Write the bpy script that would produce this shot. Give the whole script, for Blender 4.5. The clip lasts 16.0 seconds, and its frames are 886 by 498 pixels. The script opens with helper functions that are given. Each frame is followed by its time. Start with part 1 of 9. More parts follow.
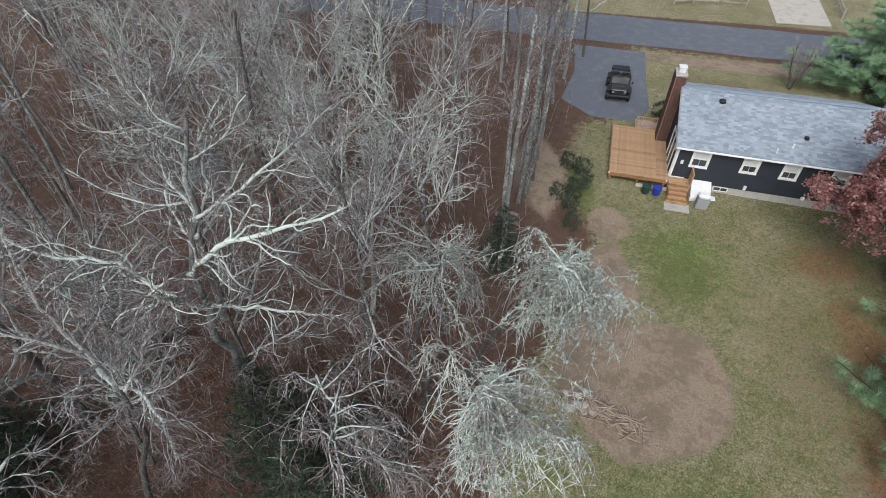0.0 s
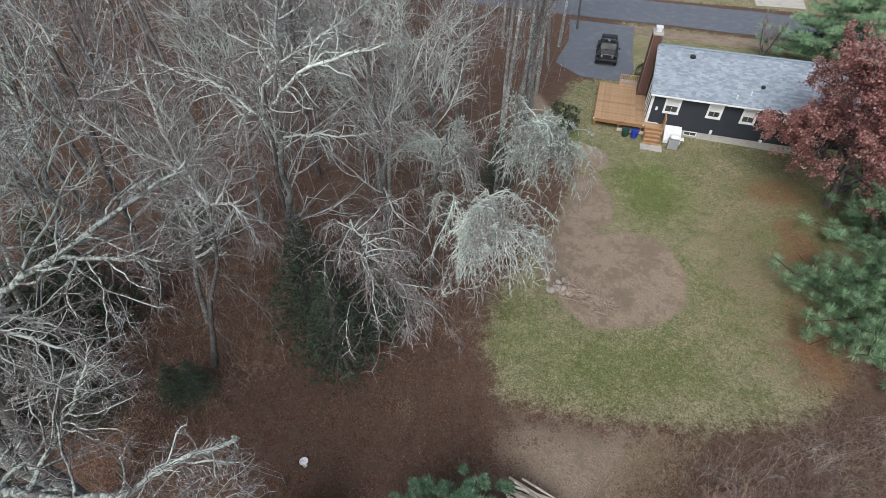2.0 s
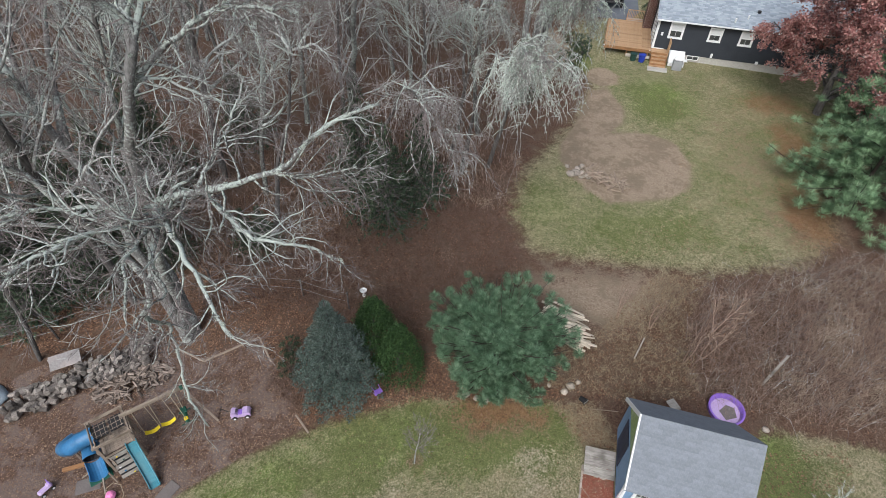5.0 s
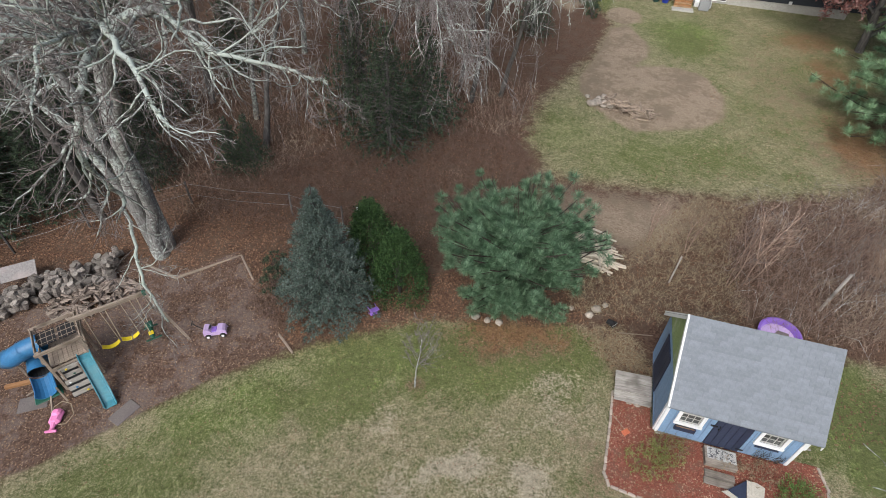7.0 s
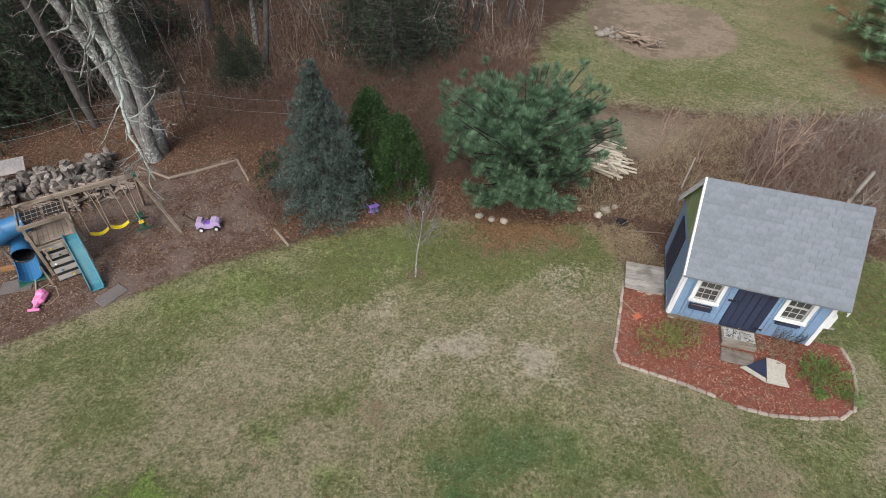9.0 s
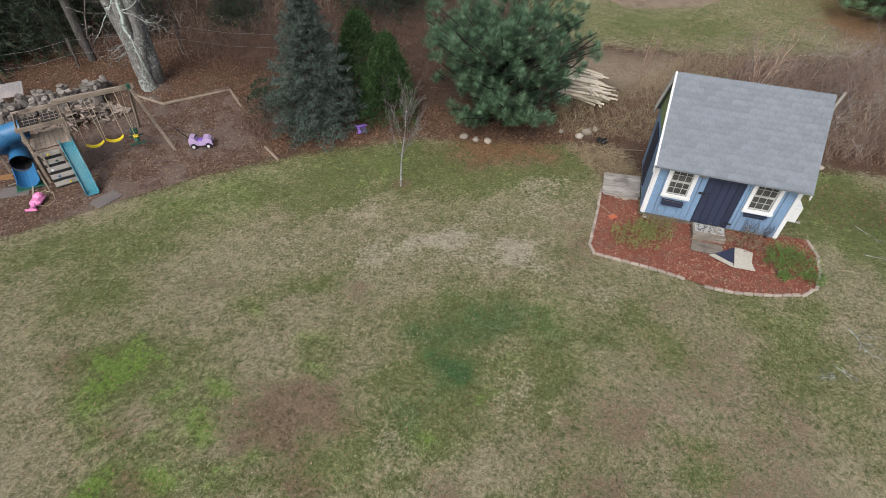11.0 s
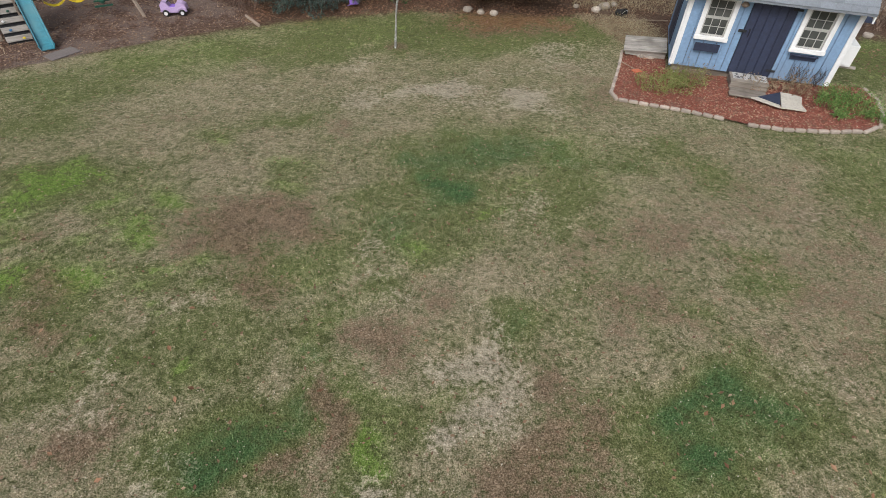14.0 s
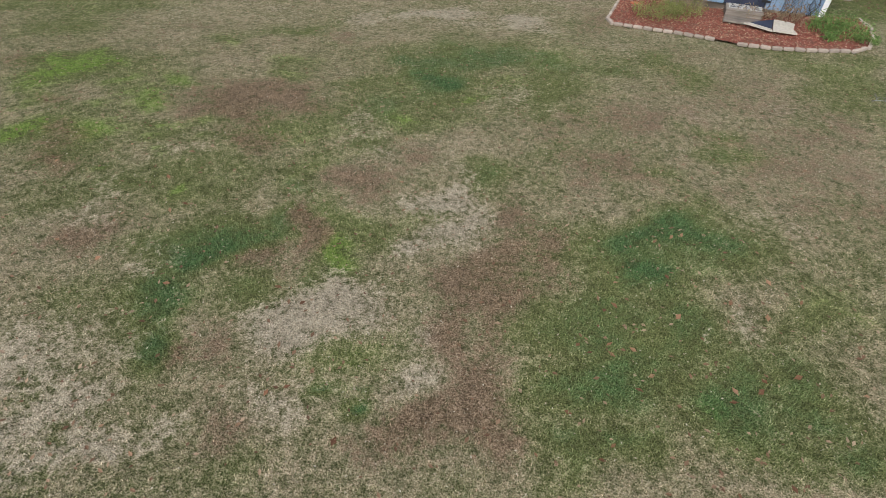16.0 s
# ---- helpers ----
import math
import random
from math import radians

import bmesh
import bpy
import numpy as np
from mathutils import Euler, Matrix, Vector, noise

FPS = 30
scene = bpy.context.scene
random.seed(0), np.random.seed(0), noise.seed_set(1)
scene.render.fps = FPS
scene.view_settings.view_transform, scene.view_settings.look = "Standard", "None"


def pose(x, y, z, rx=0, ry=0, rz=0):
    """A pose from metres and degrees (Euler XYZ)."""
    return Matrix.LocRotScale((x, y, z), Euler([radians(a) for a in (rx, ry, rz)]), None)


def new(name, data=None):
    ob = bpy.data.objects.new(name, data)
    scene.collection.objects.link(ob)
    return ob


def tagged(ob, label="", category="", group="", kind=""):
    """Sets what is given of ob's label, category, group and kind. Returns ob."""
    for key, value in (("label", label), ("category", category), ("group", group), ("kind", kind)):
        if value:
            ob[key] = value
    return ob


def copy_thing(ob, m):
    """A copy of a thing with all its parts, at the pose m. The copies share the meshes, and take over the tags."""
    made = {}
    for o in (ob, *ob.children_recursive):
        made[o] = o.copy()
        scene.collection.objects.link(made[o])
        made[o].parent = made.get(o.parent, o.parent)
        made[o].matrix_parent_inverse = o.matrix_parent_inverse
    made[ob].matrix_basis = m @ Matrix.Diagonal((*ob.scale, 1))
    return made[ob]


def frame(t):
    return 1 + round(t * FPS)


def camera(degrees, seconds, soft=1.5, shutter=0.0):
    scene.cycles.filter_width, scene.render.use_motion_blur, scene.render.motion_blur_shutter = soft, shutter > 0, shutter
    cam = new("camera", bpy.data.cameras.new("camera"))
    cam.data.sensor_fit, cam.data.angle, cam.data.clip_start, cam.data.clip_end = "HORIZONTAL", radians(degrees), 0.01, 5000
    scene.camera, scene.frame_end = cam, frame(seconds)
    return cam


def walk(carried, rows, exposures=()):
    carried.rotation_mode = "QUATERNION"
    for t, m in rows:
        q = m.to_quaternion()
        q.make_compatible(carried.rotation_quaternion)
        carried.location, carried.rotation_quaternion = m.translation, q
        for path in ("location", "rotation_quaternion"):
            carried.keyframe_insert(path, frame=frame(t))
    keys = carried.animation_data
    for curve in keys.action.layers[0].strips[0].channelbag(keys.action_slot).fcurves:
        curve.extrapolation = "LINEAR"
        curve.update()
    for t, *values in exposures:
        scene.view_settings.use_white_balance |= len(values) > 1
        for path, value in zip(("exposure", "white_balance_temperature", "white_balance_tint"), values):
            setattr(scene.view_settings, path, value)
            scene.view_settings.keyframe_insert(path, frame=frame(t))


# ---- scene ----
cam = camera(80.7, 16.0, soft=0.8)
METRES, EYE, TILT, LEAN, TURN = 37.0, 22.55, -44.0, 0.0, 0.0
ROWS = [
    (0.0, 0.0, 0.0, 0.0, 0.0, 0.0, -0.0),
    (0.5, 0.0024, -0.0202, -0.0215, 0.16, 0.17, -0.37),
    (1.0, 0.0054, -0.0568, -0.0621, 0.22, 0.31, -0.72),
    (1.5, 0.006, -0.0993, -0.1069, 0.18, 0.25, -1.03),
    (2.0, -0.0024, -0.1343, -0.1406, 0.21, 0.3, -1.19),
    (2.5, -0.0206, -0.1627, -0.1716, 0.07, 0.3, -1.2),
    (3.0, -0.035, -0.1898, -0.2028, -0.06, 0.34, -1.21),
    (3.5, -0.0469, -0.2233, -0.2409, -0.16, 0.26, -1.25),
    (4.0, -0.0547, -0.2426, -0.2785, -0.28, 0.25, -1.23),
    (6.5, -0.0579, -0.1619, -0.4034, 0.01, 0.68, -1.66),
    (7.0, -0.0563, -0.1447, -0.4297, 0.29, 0.7, -1.98),
    (7.5, -0.0556, -0.1293, -0.458, 0.59, 0.65, -2.36),
    (8.0, -0.0569, -0.1095, -0.4877, 0.67, 0.76, -2.47),
    (10.5, -0.0394, -0.1535, -0.5851, 0.45, 0.9, -2.48),
    (11.0, -0.0359, -0.1366, -0.6071, 0.5, 0.96, -2.56),
    (11.5, -0.0323, -0.1177, -0.6276, 0.44, 1.03, -2.52),
    (12.0, -0.0307, -0.0981, -0.6489, 0.69, 1.07, -2.79),
    (12.5, -0.0324, -0.0762, -0.6704, 0.97, 1.17, -3.08),
    (13.0, -0.0348, -0.0589, -0.6845, 1.01, 0.97, -3.16),
    (13.5, -0.0343, -0.0638, -0.6906, 0.86, 1.01, -3.04),
    (14.0, -0.0286, -0.0829, -0.7066, 0.8, 1.06, -3.05),
    (14.5, -0.0192, -0.1044, -0.7264, 0.82, 1.09, -3.09),
    (15.0, -0.0105, -0.1107, -0.7487, 1.78, 1.09, -4.09),
    (15.5, -0.0077, -0.1015, -0.7632, 2.45, 1.06, -4.79),
    (16.0, -0.0071, -0.096, -0.7632, 2.9, 0.95, -5.33),
]
walk(cam, [(t, pose(0, 0, EYE, TILT, LEAN, TURN) @ pose(METRES * x, METRES * y, METRES * z, 90 + pitch, roll, yaw)) for t, x, y, z, yaw, pitch, roll in ROWS],
     exposures=[(0.0, 0.36, 6100, 8), (4.0, 0.50, 6100, 8), (7.0, 0.55, 6300, 8), (10.5, 0.48, 6350, 8), (16.0, 0.44, 6350, 8)])
import itertools
from collections import defaultdict

# ---------- world, sun ----------
SUN_EL, SUN_AZ = 48.0, 200.0
world = bpy.data.worlds.new("overcast_sky")
scene.world = world
world.use_nodes = True
wn, wl = world.node_tree.nodes, world.node_tree.links
sky = wn.new("ShaderNodeTexSky")
sky.sky_type = "NISHITA"
sky.sun_disc = False
sky.sun_elevation, sky.sun_rotation = radians(SUN_EL), radians(SUN_AZ)
sky.air_density, sky.dust_density, sky.ozone_density = 1.0, 6.0, 1.0
grey = wn.new("ShaderNodeHueSaturation")
grey.inputs["Saturation"].default_value = 0.62
wl.new(sky.outputs[0], grey.inputs["Color"])
wl.new(grey.outputs[0], wn["Background"].inputs["Color"])
wn["Background"].inputs["Strength"].default_value = 0.12
sun = new("sun", bpy.data.lights.new("sun", "SUN"))
sun.data.energy, sun.data.angle, sun.data.color = 1.1, radians(35), (1.0, 0.985, 0.97)
sun.matrix_world = pose(0, 0, 60, 90 - SUN_EL, 0, 180 - SUN_AZ)


# ---------- materials ----------
def mat(name, rough=0.8, metal=0.0, spec=0.3):
    m = bpy.data.materials.new(name)
    m.use_nodes = True
    b = m.node_tree.nodes["Principled BSDF"]
    b.inputs["Roughness"].default_value = rough
    b.inputs["Metallic"].default_value = metal
    b.inputs["Specular IOR Level"].default_value = spec
    return m, m.node_tree.nodes, m.node_tree.links, b


def nd(nodes, kind, **values):
    n = nodes.new(kind)
    for k, v in values.items():
        n.inputs[k.replace("_", " ")].default_value = v
    return n


def noise_tex(nodes, links, scale, detail=4.0, rough=0.55, vec=None, dist=0.0):
    n = nd(nodes, "ShaderNodeTexNoise", Scale=scale, Detail=detail, Roughness=rough, Distortion=dist)
    if vec is not None:
        links.new(vec, n.inputs["Vector"])
    return n.outputs["Fac"]


def ramp(nodes, links, fac, *stops):
    r = nodes.new("ShaderNodeValToRGB")
    e = r.color_ramp.elements
    while len(e) < len(stops):
        e.new(0.5)
    for el, (p, c) in zip(e, stops):
        el.position = p
        el.color = (*c, 1) if len(c) == 3 else c
    links.new(fac, r.inputs["Fac"])
    return r.outputs["Color"]


def mix(nodes, links, fac, a, b, blend="MIX"):
    n = nodes.new("ShaderNodeMix")
    n.data_type = "RGBA"
    n.blend_type = blend
    for sock, v in ((n.inputs[0], fac), (n.inputs[6], a), (n.inputs[7], b)):
        if isinstance(v, bpy.types.NodeSocket):
            links.new(v, sock)
        elif isinstance(v, (int, float)):
            sock.default_value = v
        else:
            sock.default_value = (*v, 1)
    return n.outputs[2]


def calc(nodes, links, op, a, b=0.0, clamp=False):
    n = nodes.new("ShaderNodeMath")
    n.operation = op
    n.use_clamp = clamp
    for sock, v in zip(n.inputs, (a, b)):
        if isinstance(v, bpy.types.NodeSocket):
            links.new(v, sock)
        else:
            sock.default_value = v
    return n.outputs[0]


def step(nodes, links, v, lo, hi):
    n = nodes.new("ShaderNodeMapRange")
    n.interpolation_type = "SMOOTHSTEP"
    links.new(v, n.inputs[0])
    n.inputs[1].default_value, n.inputs[2].default_value = lo, hi
    return n.outputs[0]


def bump(nodes, links, bsdf, height, strength=0.4, dist=0.02):
    n = nd(nodes, "ShaderNodeBump", Strength=strength, Distance=dist)
    links.new(height, n.inputs["Height"])
    links.new(n.outputs[0], bsdf.inputs["Normal"])


def obj_vec(nodes):
    return nodes.new("ShaderNodeTexCoord").outputs["Object"]


def geo_pos(nodes):
    return nodes.new("ShaderNodeNewGeometry").outputs["Position"]


def plain(name, colour, rough=0.6, metal=0.0, spec=0.4, vary=0.18, scale=6.0, bumped=0.1, dirt=None, each=0.0):
    """A surface of one colour with blotches, fine grain and some dirt."""
    m, n, l, b = mat(name, rough, metal, spec)
    v = obj_vec(n)
    big = noise_tex(n, l, scale * 0.35, 3, 0.6, v)
    fine = noise_tex(n, l, scale * 5, 4, 0.6, v)
    dark = tuple(c * (1 - vary * 1.3) for c in colour)
    light = tuple(min(1, c * (1 + vary)) for c in colour)
    c = ramp(n, l, fine, (0.3, dark), (0.7, light))
    c = mix(n, l, step(n, l, big, 0.45, 0.75), c, dirt or tuple(x * (1 - vary) for x in colour))
    if each:
        info = n.new("ShaderNodeObjectInfo").outputs["Random"]
        hs = n.new("ShaderNodeHueSaturation")
        l.new(calc(n, l, "ADD", calc(n, l, "MULTIPLY", info, 2 * each), 1 - each), hs.inputs["Value"])
        l.new(c, hs.inputs["Color"])
        c = hs.outputs[0]
    l.new(c, b.inputs["Base Color"])
    r = calc(n, l, "ADD", calc(n, l, "MULTIPLY", big, 0.25), rough - 0.12, True)
    l.new(r, b.inputs["Roughness"])
    if bumped:
        bump(n, l, b, fine, bumped, 0.01)
    return m


def wood(name, dark, light, scale=(2, 30, 30), rough=0.75, each=0.15):
    m, n, l, b = mat(name, rough)
    mp = nd(n, "ShaderNodeMapping", Scale=scale)
    l.new(obj_vec(n), mp.inputs["Vector"])
    g = noise_tex(n, l, 1.0, 5, 0.6, mp.outputs[0], 0.6)
    s = noise_tex(n, l, 1.7, 2, 0.5, obj_vec(n))
    c = ramp(n, l, g, (0.3, dark), (0.7, light))
    c = mix(n, l, step(n, l, s, 0.5, 0.8), c, tuple(x * 0.7 for x in dark))
    hs = n.new("ShaderNodeHueSaturation")
    info = n.new("ShaderNodeObjectInfo").outputs["Random"]
    l.new(calc(n, l, "ADD", calc(n, l, "MULTIPLY", info, 2 * each), 1 - each), hs.inputs["Value"])
    l.new(c, hs.inputs["Color"])
    l.new(hs.outputs[0], b.inputs["Base Color"])
    bump(n, l, b, g, 0.25, 0.01)
    return m


def bark_mat(name, dark, light, lichen, amount):
    m, n, l, b = mat(name, 0.9, 0, 0.15)
    v = obj_vec(n)
    mp = nd(n, "ShaderNodeMapping", Scale=(14, 14, 3))
    l.new(v, mp.inputs["Vector"])
    g = noise_tex(n, l, 1.0, 5, 0.65, mp.outputs[0], 0.3)
    c = ramp(n, l, g, (0.32, dark), (0.68, light))
    big = noise_tex(n, l, 0.55, 2, 0.5, v)
    spot = noise_tex(n, l, 9.0, 4, 0.7, v)
    k = calc(n, l, "ADD", calc(n, l, "MULTIPLY", big, 0.6), calc(n, l, "MULTIPLY", spot, 0.9))
    c = mix(n, l, step(n, l, k, 1.08 - amount, 1.22 - amount), c, lichen)
    hs = n.new("ShaderNodeHueSaturation")
    info = n.new("ShaderNodeObjectInfo").outputs["Random"]
    l.new(calc(n, l, "ADD", calc(n, l, "MULTIPLY", info, 0.5), 0.75), hs.inputs["Value"])
    l.new(c, hs.inputs["Color"])
    l.new(hs.outputs[0], b.inputs["Base Color"])
    bump(n, l, b, calc(n, l, "ADD", g, calc(n, l, "MULTIPLY", spot, 0.6)), 0.75, 0.035)
    return m


def leaf_mat(name, *stops, rough=0.6, trans=0.25):
    """Leaves or needles: the colour differs from piece to piece."""
    m, n, l, b = mat(name, rough, 0, 0.25)
    isl = n.new("ShaderNodeNewGeometry").outputs["Random Per Island"]
    big = noise_tex(n, l, 0.9, 2, 0.5, obj_vec(n))
    k = calc(n, l, "ADD", calc(n, l, "MULTIPLY", isl, 0.6), calc(n, l, "MULTIPLY", big, 0.4))
    c = ramp(n, l, k, *stops)
    l.new(c, b.inputs["Base Color"])
    if trans:
        t = n.new("ShaderNodeBsdfTranslucent")
        l.new(c, t.inputs["Color"])
        mx = n.new("ShaderNodeMixShader")
        mx.inputs[0].default_value = trans
        l.new(b.outputs[0], mx.inputs[1])
        l.new(t.outputs[0], mx.inputs[2])
        l.new(mx.outputs[0], n["Material Output"].inputs["Surface"])
    return m


def ground_colour(n, l):
    """Lawn, leaf litter, bare soil, bark and red mulch, blended by the two zone attributes and broken up by noise."""
    z = nd(n, "ShaderNodeAttribute")
    z.attribute_name = "zone"
    tn = nd(n, "ShaderNodeAttribute")
    tn.attribute_name = "tone"
    fr = nd(n, "ShaderNodeAttribute")
    fr.attribute_name = "fresh"
    zs, ts = n.new("ShaderNodeSeparateColor"), n.new("ShaderNodeSeparateColor")
    l.new(z.outputs["Color"], zs.inputs[0])
    l.new(tn.outputs["Color"], ts.inputs[0])
    p = geo_pos(n)
    n1 = noise_tex(n, l, 0.35, 3, 0.6, p)
    n2 = noise_tex(n, l, 1.6, 5, 0.65, p)
    n5 = noise_tex(n, l, 5.0, 6, 0.7, p, 0.4)
    n3 = noise_tex(n, l, 14.0, 4, 0.7, p)
    n4 = noise_tex(n, l, 55.0, 3, 0.7, p)

    def blend(*terms):
        out = None
        for v, k in terms:
            q = calc(n, l, "MULTIPLY", calc(n, l, "SUBTRACT", v, 0.5), k)
            out = q if out is None else calc(n, l, "ADD", out, q)
        return out

    def rag(v, amount=0.5, lo=0.38, hi=0.62):
        k = calc(n, l, "ADD", v, blend((n2, amount), (n5, amount), (n3, amount * 0.8)))
        return step(n, l, k, lo, hi)

    # lawn: green and dead blades in clumps, with richer, bare and thatched patches
    fs = n.new("ShaderNodeSeparateColor")
    l.new(fr.outputs["Color"], fs.inputs[0])
    hue = step(n, l, calc(n, l, "ADD", n1, blend((n2, 0.5), (n5, 0.3))), 0.5, 0.78)
    hue = calc(n, l, "ADD", calc(n, l, "MULTIPLY", hue, 0.45), calc(n, l, "MULTIPLY", rag(fs.outputs[0], 3.2, 0.34, 1.0), 0.75), True)
    lush = ramp(n, l, n4, (0.32, (0.048, 0.064, 0.02)), (0.5, (0.135, 0.158, 0.057)), (0.68, (0.275, 0.29, 0.135)))
    bright = ramp(n, l, n4, (0.32, (0.06, 0.105, 0.016)), (0.5, (0.145, 0.25, 0.04)), (0.68, (0.29, 0.41, 0.105)))
    rich = ramp(n, l, n4, (0.32, (0.022, 0.052, 0.018)), (0.5, (0.062, 0.128, 0.045)), (0.68, (0.14, 0.218, 0.10)))
    lush = mix(n, l, hue, lush, bright)
    lush = mix(n, l, rag(calc(n, l, "MULTIPLY", fs.outputs[1], 0.9), 0.8, 0.22, 0.85), lush, rich)
    dry = ramp(n, l, n4, (0.32, (0.13, 0.099, 0.063)), (0.5, (0.32, 0.268, 0.184)), (0.68, (0.56, 0.483, 0.355)))
    mixv = calc(n, l, "ADD", blend((n1, 0.42), (n2, 0.46), (n5, 0.42), (n3, 0.8), (n4, 0.55)), 0.53)
    mixv = calc(n, l, "SUBTRACT", mixv, calc(n, l, "MULTIPLY", ts.outputs[0], 0.40))
    mixv = calc(n, l, "SUBTRACT", mixv, calc(n, l, "MULTIPLY", fs.outputs[0], 0.16))
    lawn = mix(n, l, step(n, l, mixv, 0.25, 0.75), lush, dry)
    brown = ramp(n, l, n4, (0.32, (0.07, 0.043, 0.028)), (0.5, (0.18, 0.121, 0.079)), (0.68, (0.38, 0.28, 0.205)))
    lawn = mix(n, l, calc(n, l, "MULTIPLY", rag(calc(n, l, "MULTIPLY", ts.outputs[2], 0.95), 1.5, 0.26, 0.88), 0.78), lawn, brown)
    sandy = ramp(n, l, n4, (0.32, (0.19, 0.16, 0.113)), (0.5, (0.385, 0.335, 0.25)), (0.68, (0.59, 0.53, 0.42)))
    bare = calc(n, l, "ADD", calc(n, l, "MULTIPLY", ts.outputs[1], 0.84), blend((n2, 0.6), (n5, 1.2), (n3, 1.7), (n4, 0.5)))
    lawn = mix(n, l, step(n, l, bare, 0.32, 0.92), lawn, sandy)
    duff = ramp(n, l, n4, (0.32, (0.10, 0.052, 0.024)), (0.5, (0.21, 0.118, 0.06)), (0.68, (0.36, 0.235, 0.13)))
    lawn = mix(n, l, calc(n, l, "MULTIPLY", rag(calc(n, l, "MULTIPLY", fs.outputs[2], 0.8), 0.8, 0.25, 0.75), 0.8), lawn, duff)
    tuft = ramp(n, l, calc(n, l, "ADD", calc(n, l, "MULTIPLY", n3, 0.6), calc(n, l, "MULTIPLY", n5, 0.4)), (0.36, (0.55, 0.55, 0.55)), (0.5, (0.99, 0.99, 0.99)), (0.64, (1.33, 1.33, 1.3)))
    lawn = mix(n, l, 1.0, lawn, tuft, "MULTIPLY")
    # leaf litter
    litter = ramp(n, l, n3, (0.25, (0.034, 0.021, 0.015)), (0.45, (0.094, 0.057, 0.041)), (0.62, (0.17, 0.106, 0.076)), (0.8, (0.33, 0.23, 0.168)))
    litter = mix(n, l, step(n, l, n2, 0.4, 0.7), litter, ramp(n, l, n4, (0.3, (0.07, 0.049, 0.037)), (0.7, (0.19, 0.14, 0.107))))
    # bare soil
    soil = ramp(n, l, n3, (0.25, (0.19, 0.146, 0.105)), (0.55, (0.335, 0.265, 0.20)), (0.8, (0.48, 0.395, 0.31)))
    soil = mix(n, l, step(n, l, calc(n, l, "ADD", n1, blend((n2, 0.9), (n5, 0.7), (n3, 0.4))), 0.40, 0.66), soil, ramp(n, l, n4, (0.3, (0.18, 0.142, 0.10)), (0.7, (0.345, 0.282, 0.21))))
    # play-area bark
    chips = ramp(n, l, n3, (0.28, (0.042, 0.026, 0.02)), (0.52, (0.122, 0.078, 0.06)), (0.75, (0.30, 0.215, 0.172)))
    chips = mix(n, l, step(n, l, n5, 0.45, 0.7), chips, ramp(n, l, n4, (0.3, (0.075, 0.046, 0.036)), (0.7, (0.235, 0.165, 0.13))))
    faded = ramp(n, l, n4, (0.32, (0.082, 0.062, 0.056)), (0.5, (0.19, 0.145, 0.13)), (0.68, (0.36, 0.30, 0.275)))
    chips = mix(n, l, calc(n, l, "MULTIPLY", step(n, l, calc(n, l, "ADD", n1, blend((n2, 0.8), (n5, 0.5))), 0.44, 0.62), 0.75), chips, faded)
    c = mix(n, l, rag(zs.outputs[0], 0.55, 0.32, 0.68), litter, lawn)
    stain = ramp(n, l, n3, (0.3, (0.10, 0.073, 0.054)), (0.7, (0.235, 0.178, 0.136)))
    soil = mix(n, l, calc(n, l, "MULTIPLY", step(n, l, calc(n, l, "ADD", n1, blend((n2, 1.1), (n5, 0.9))), 0.42, 0.72), 0.45), soil, stain)
    c = mix(n, l, rag(zs.outputs[1], 0.42, 0.3, 0.66), c, soil)
    c = mix(n, l, rag(zs.outputs[2], 0.35), c, chips)
    return c, n3, n4


GROUND, gn, gl, gb = mat("ground_cover", 0.95, 0, 0.1)
_c, _a, _b = ground_colour(gn, gl)
gl.new(_c, gb.inputs["Base Color"])
bump(gn, gl, gb, calc(gn, gl, "ADD", _a, _b), 0.9, 0.05)
GRASS, n_, l_, b_ = mat("grass_blades", 0.7, 0, 0.2)
_c, _a, _b = ground_colour(n_, l_)
_isl = n_.new("ShaderNodeNewGeometry").outputs["Random Per Island"]
_h = n_.new("ShaderNodeHueSaturation")
l_.new(calc(n_, l_, "ADD", calc(n_, l_, "MULTIPLY", _isl, 0.9), 0.65), _h.inputs["Value"])
l_.new(_c, _h.inputs["Color"])
l_.new(_h.outputs[0], b_.inputs["Base Color"])

BARK = bark_mat("grey_bark", (0.05, 0.046, 0.044), (0.16, 0.15, 0.143), (0.27, 0.30, 0.275), 0.22)
BARK_LICHEN = bark_mat("lichen_bark", (0.062, 0.057, 0.054), (0.175, 0.168, 0.16), (0.33, 0.365, 0.33), 0.38)
TWIG = bark_mat("grey_twigs", (0.095, 0.08, 0.077), (0.265, 0.232, 0.226), (0.44, 0.465, 0.45), 0.31)
LIMB = bark_mat("pale_limb_bark", (0.14, 0.135, 0.132), (0.40, 0.395, 0.388), (0.53, 0.575, 0.55), 0.38)
LIMB_LICHEN = bark_mat("lichen_limb_bark", (0.085, 0.082, 0.079), (0.25, 0.245, 0.24), (0.47, 0.525, 0.485), 0.45)
TWIG_LICHEN = bark_mat("lichen_twigs", (0.125, 0.114, 0.108), (0.30, 0.285, 0.272), (0.45, 0.50, 0.46), 0.38)
TRUNK = bark_mat("grey_oak_trunk", (0.08, 0.076, 0.073), (0.24, 0.236, 0.23), (0.39, 0.43, 0.405), 0.34)
BRUSH = bark_mat("dry_brush", (0.14, 0.094, 0.074), (0.39, 0.28, 0.222), (0.54, 0.45, 0.35), 0.3)
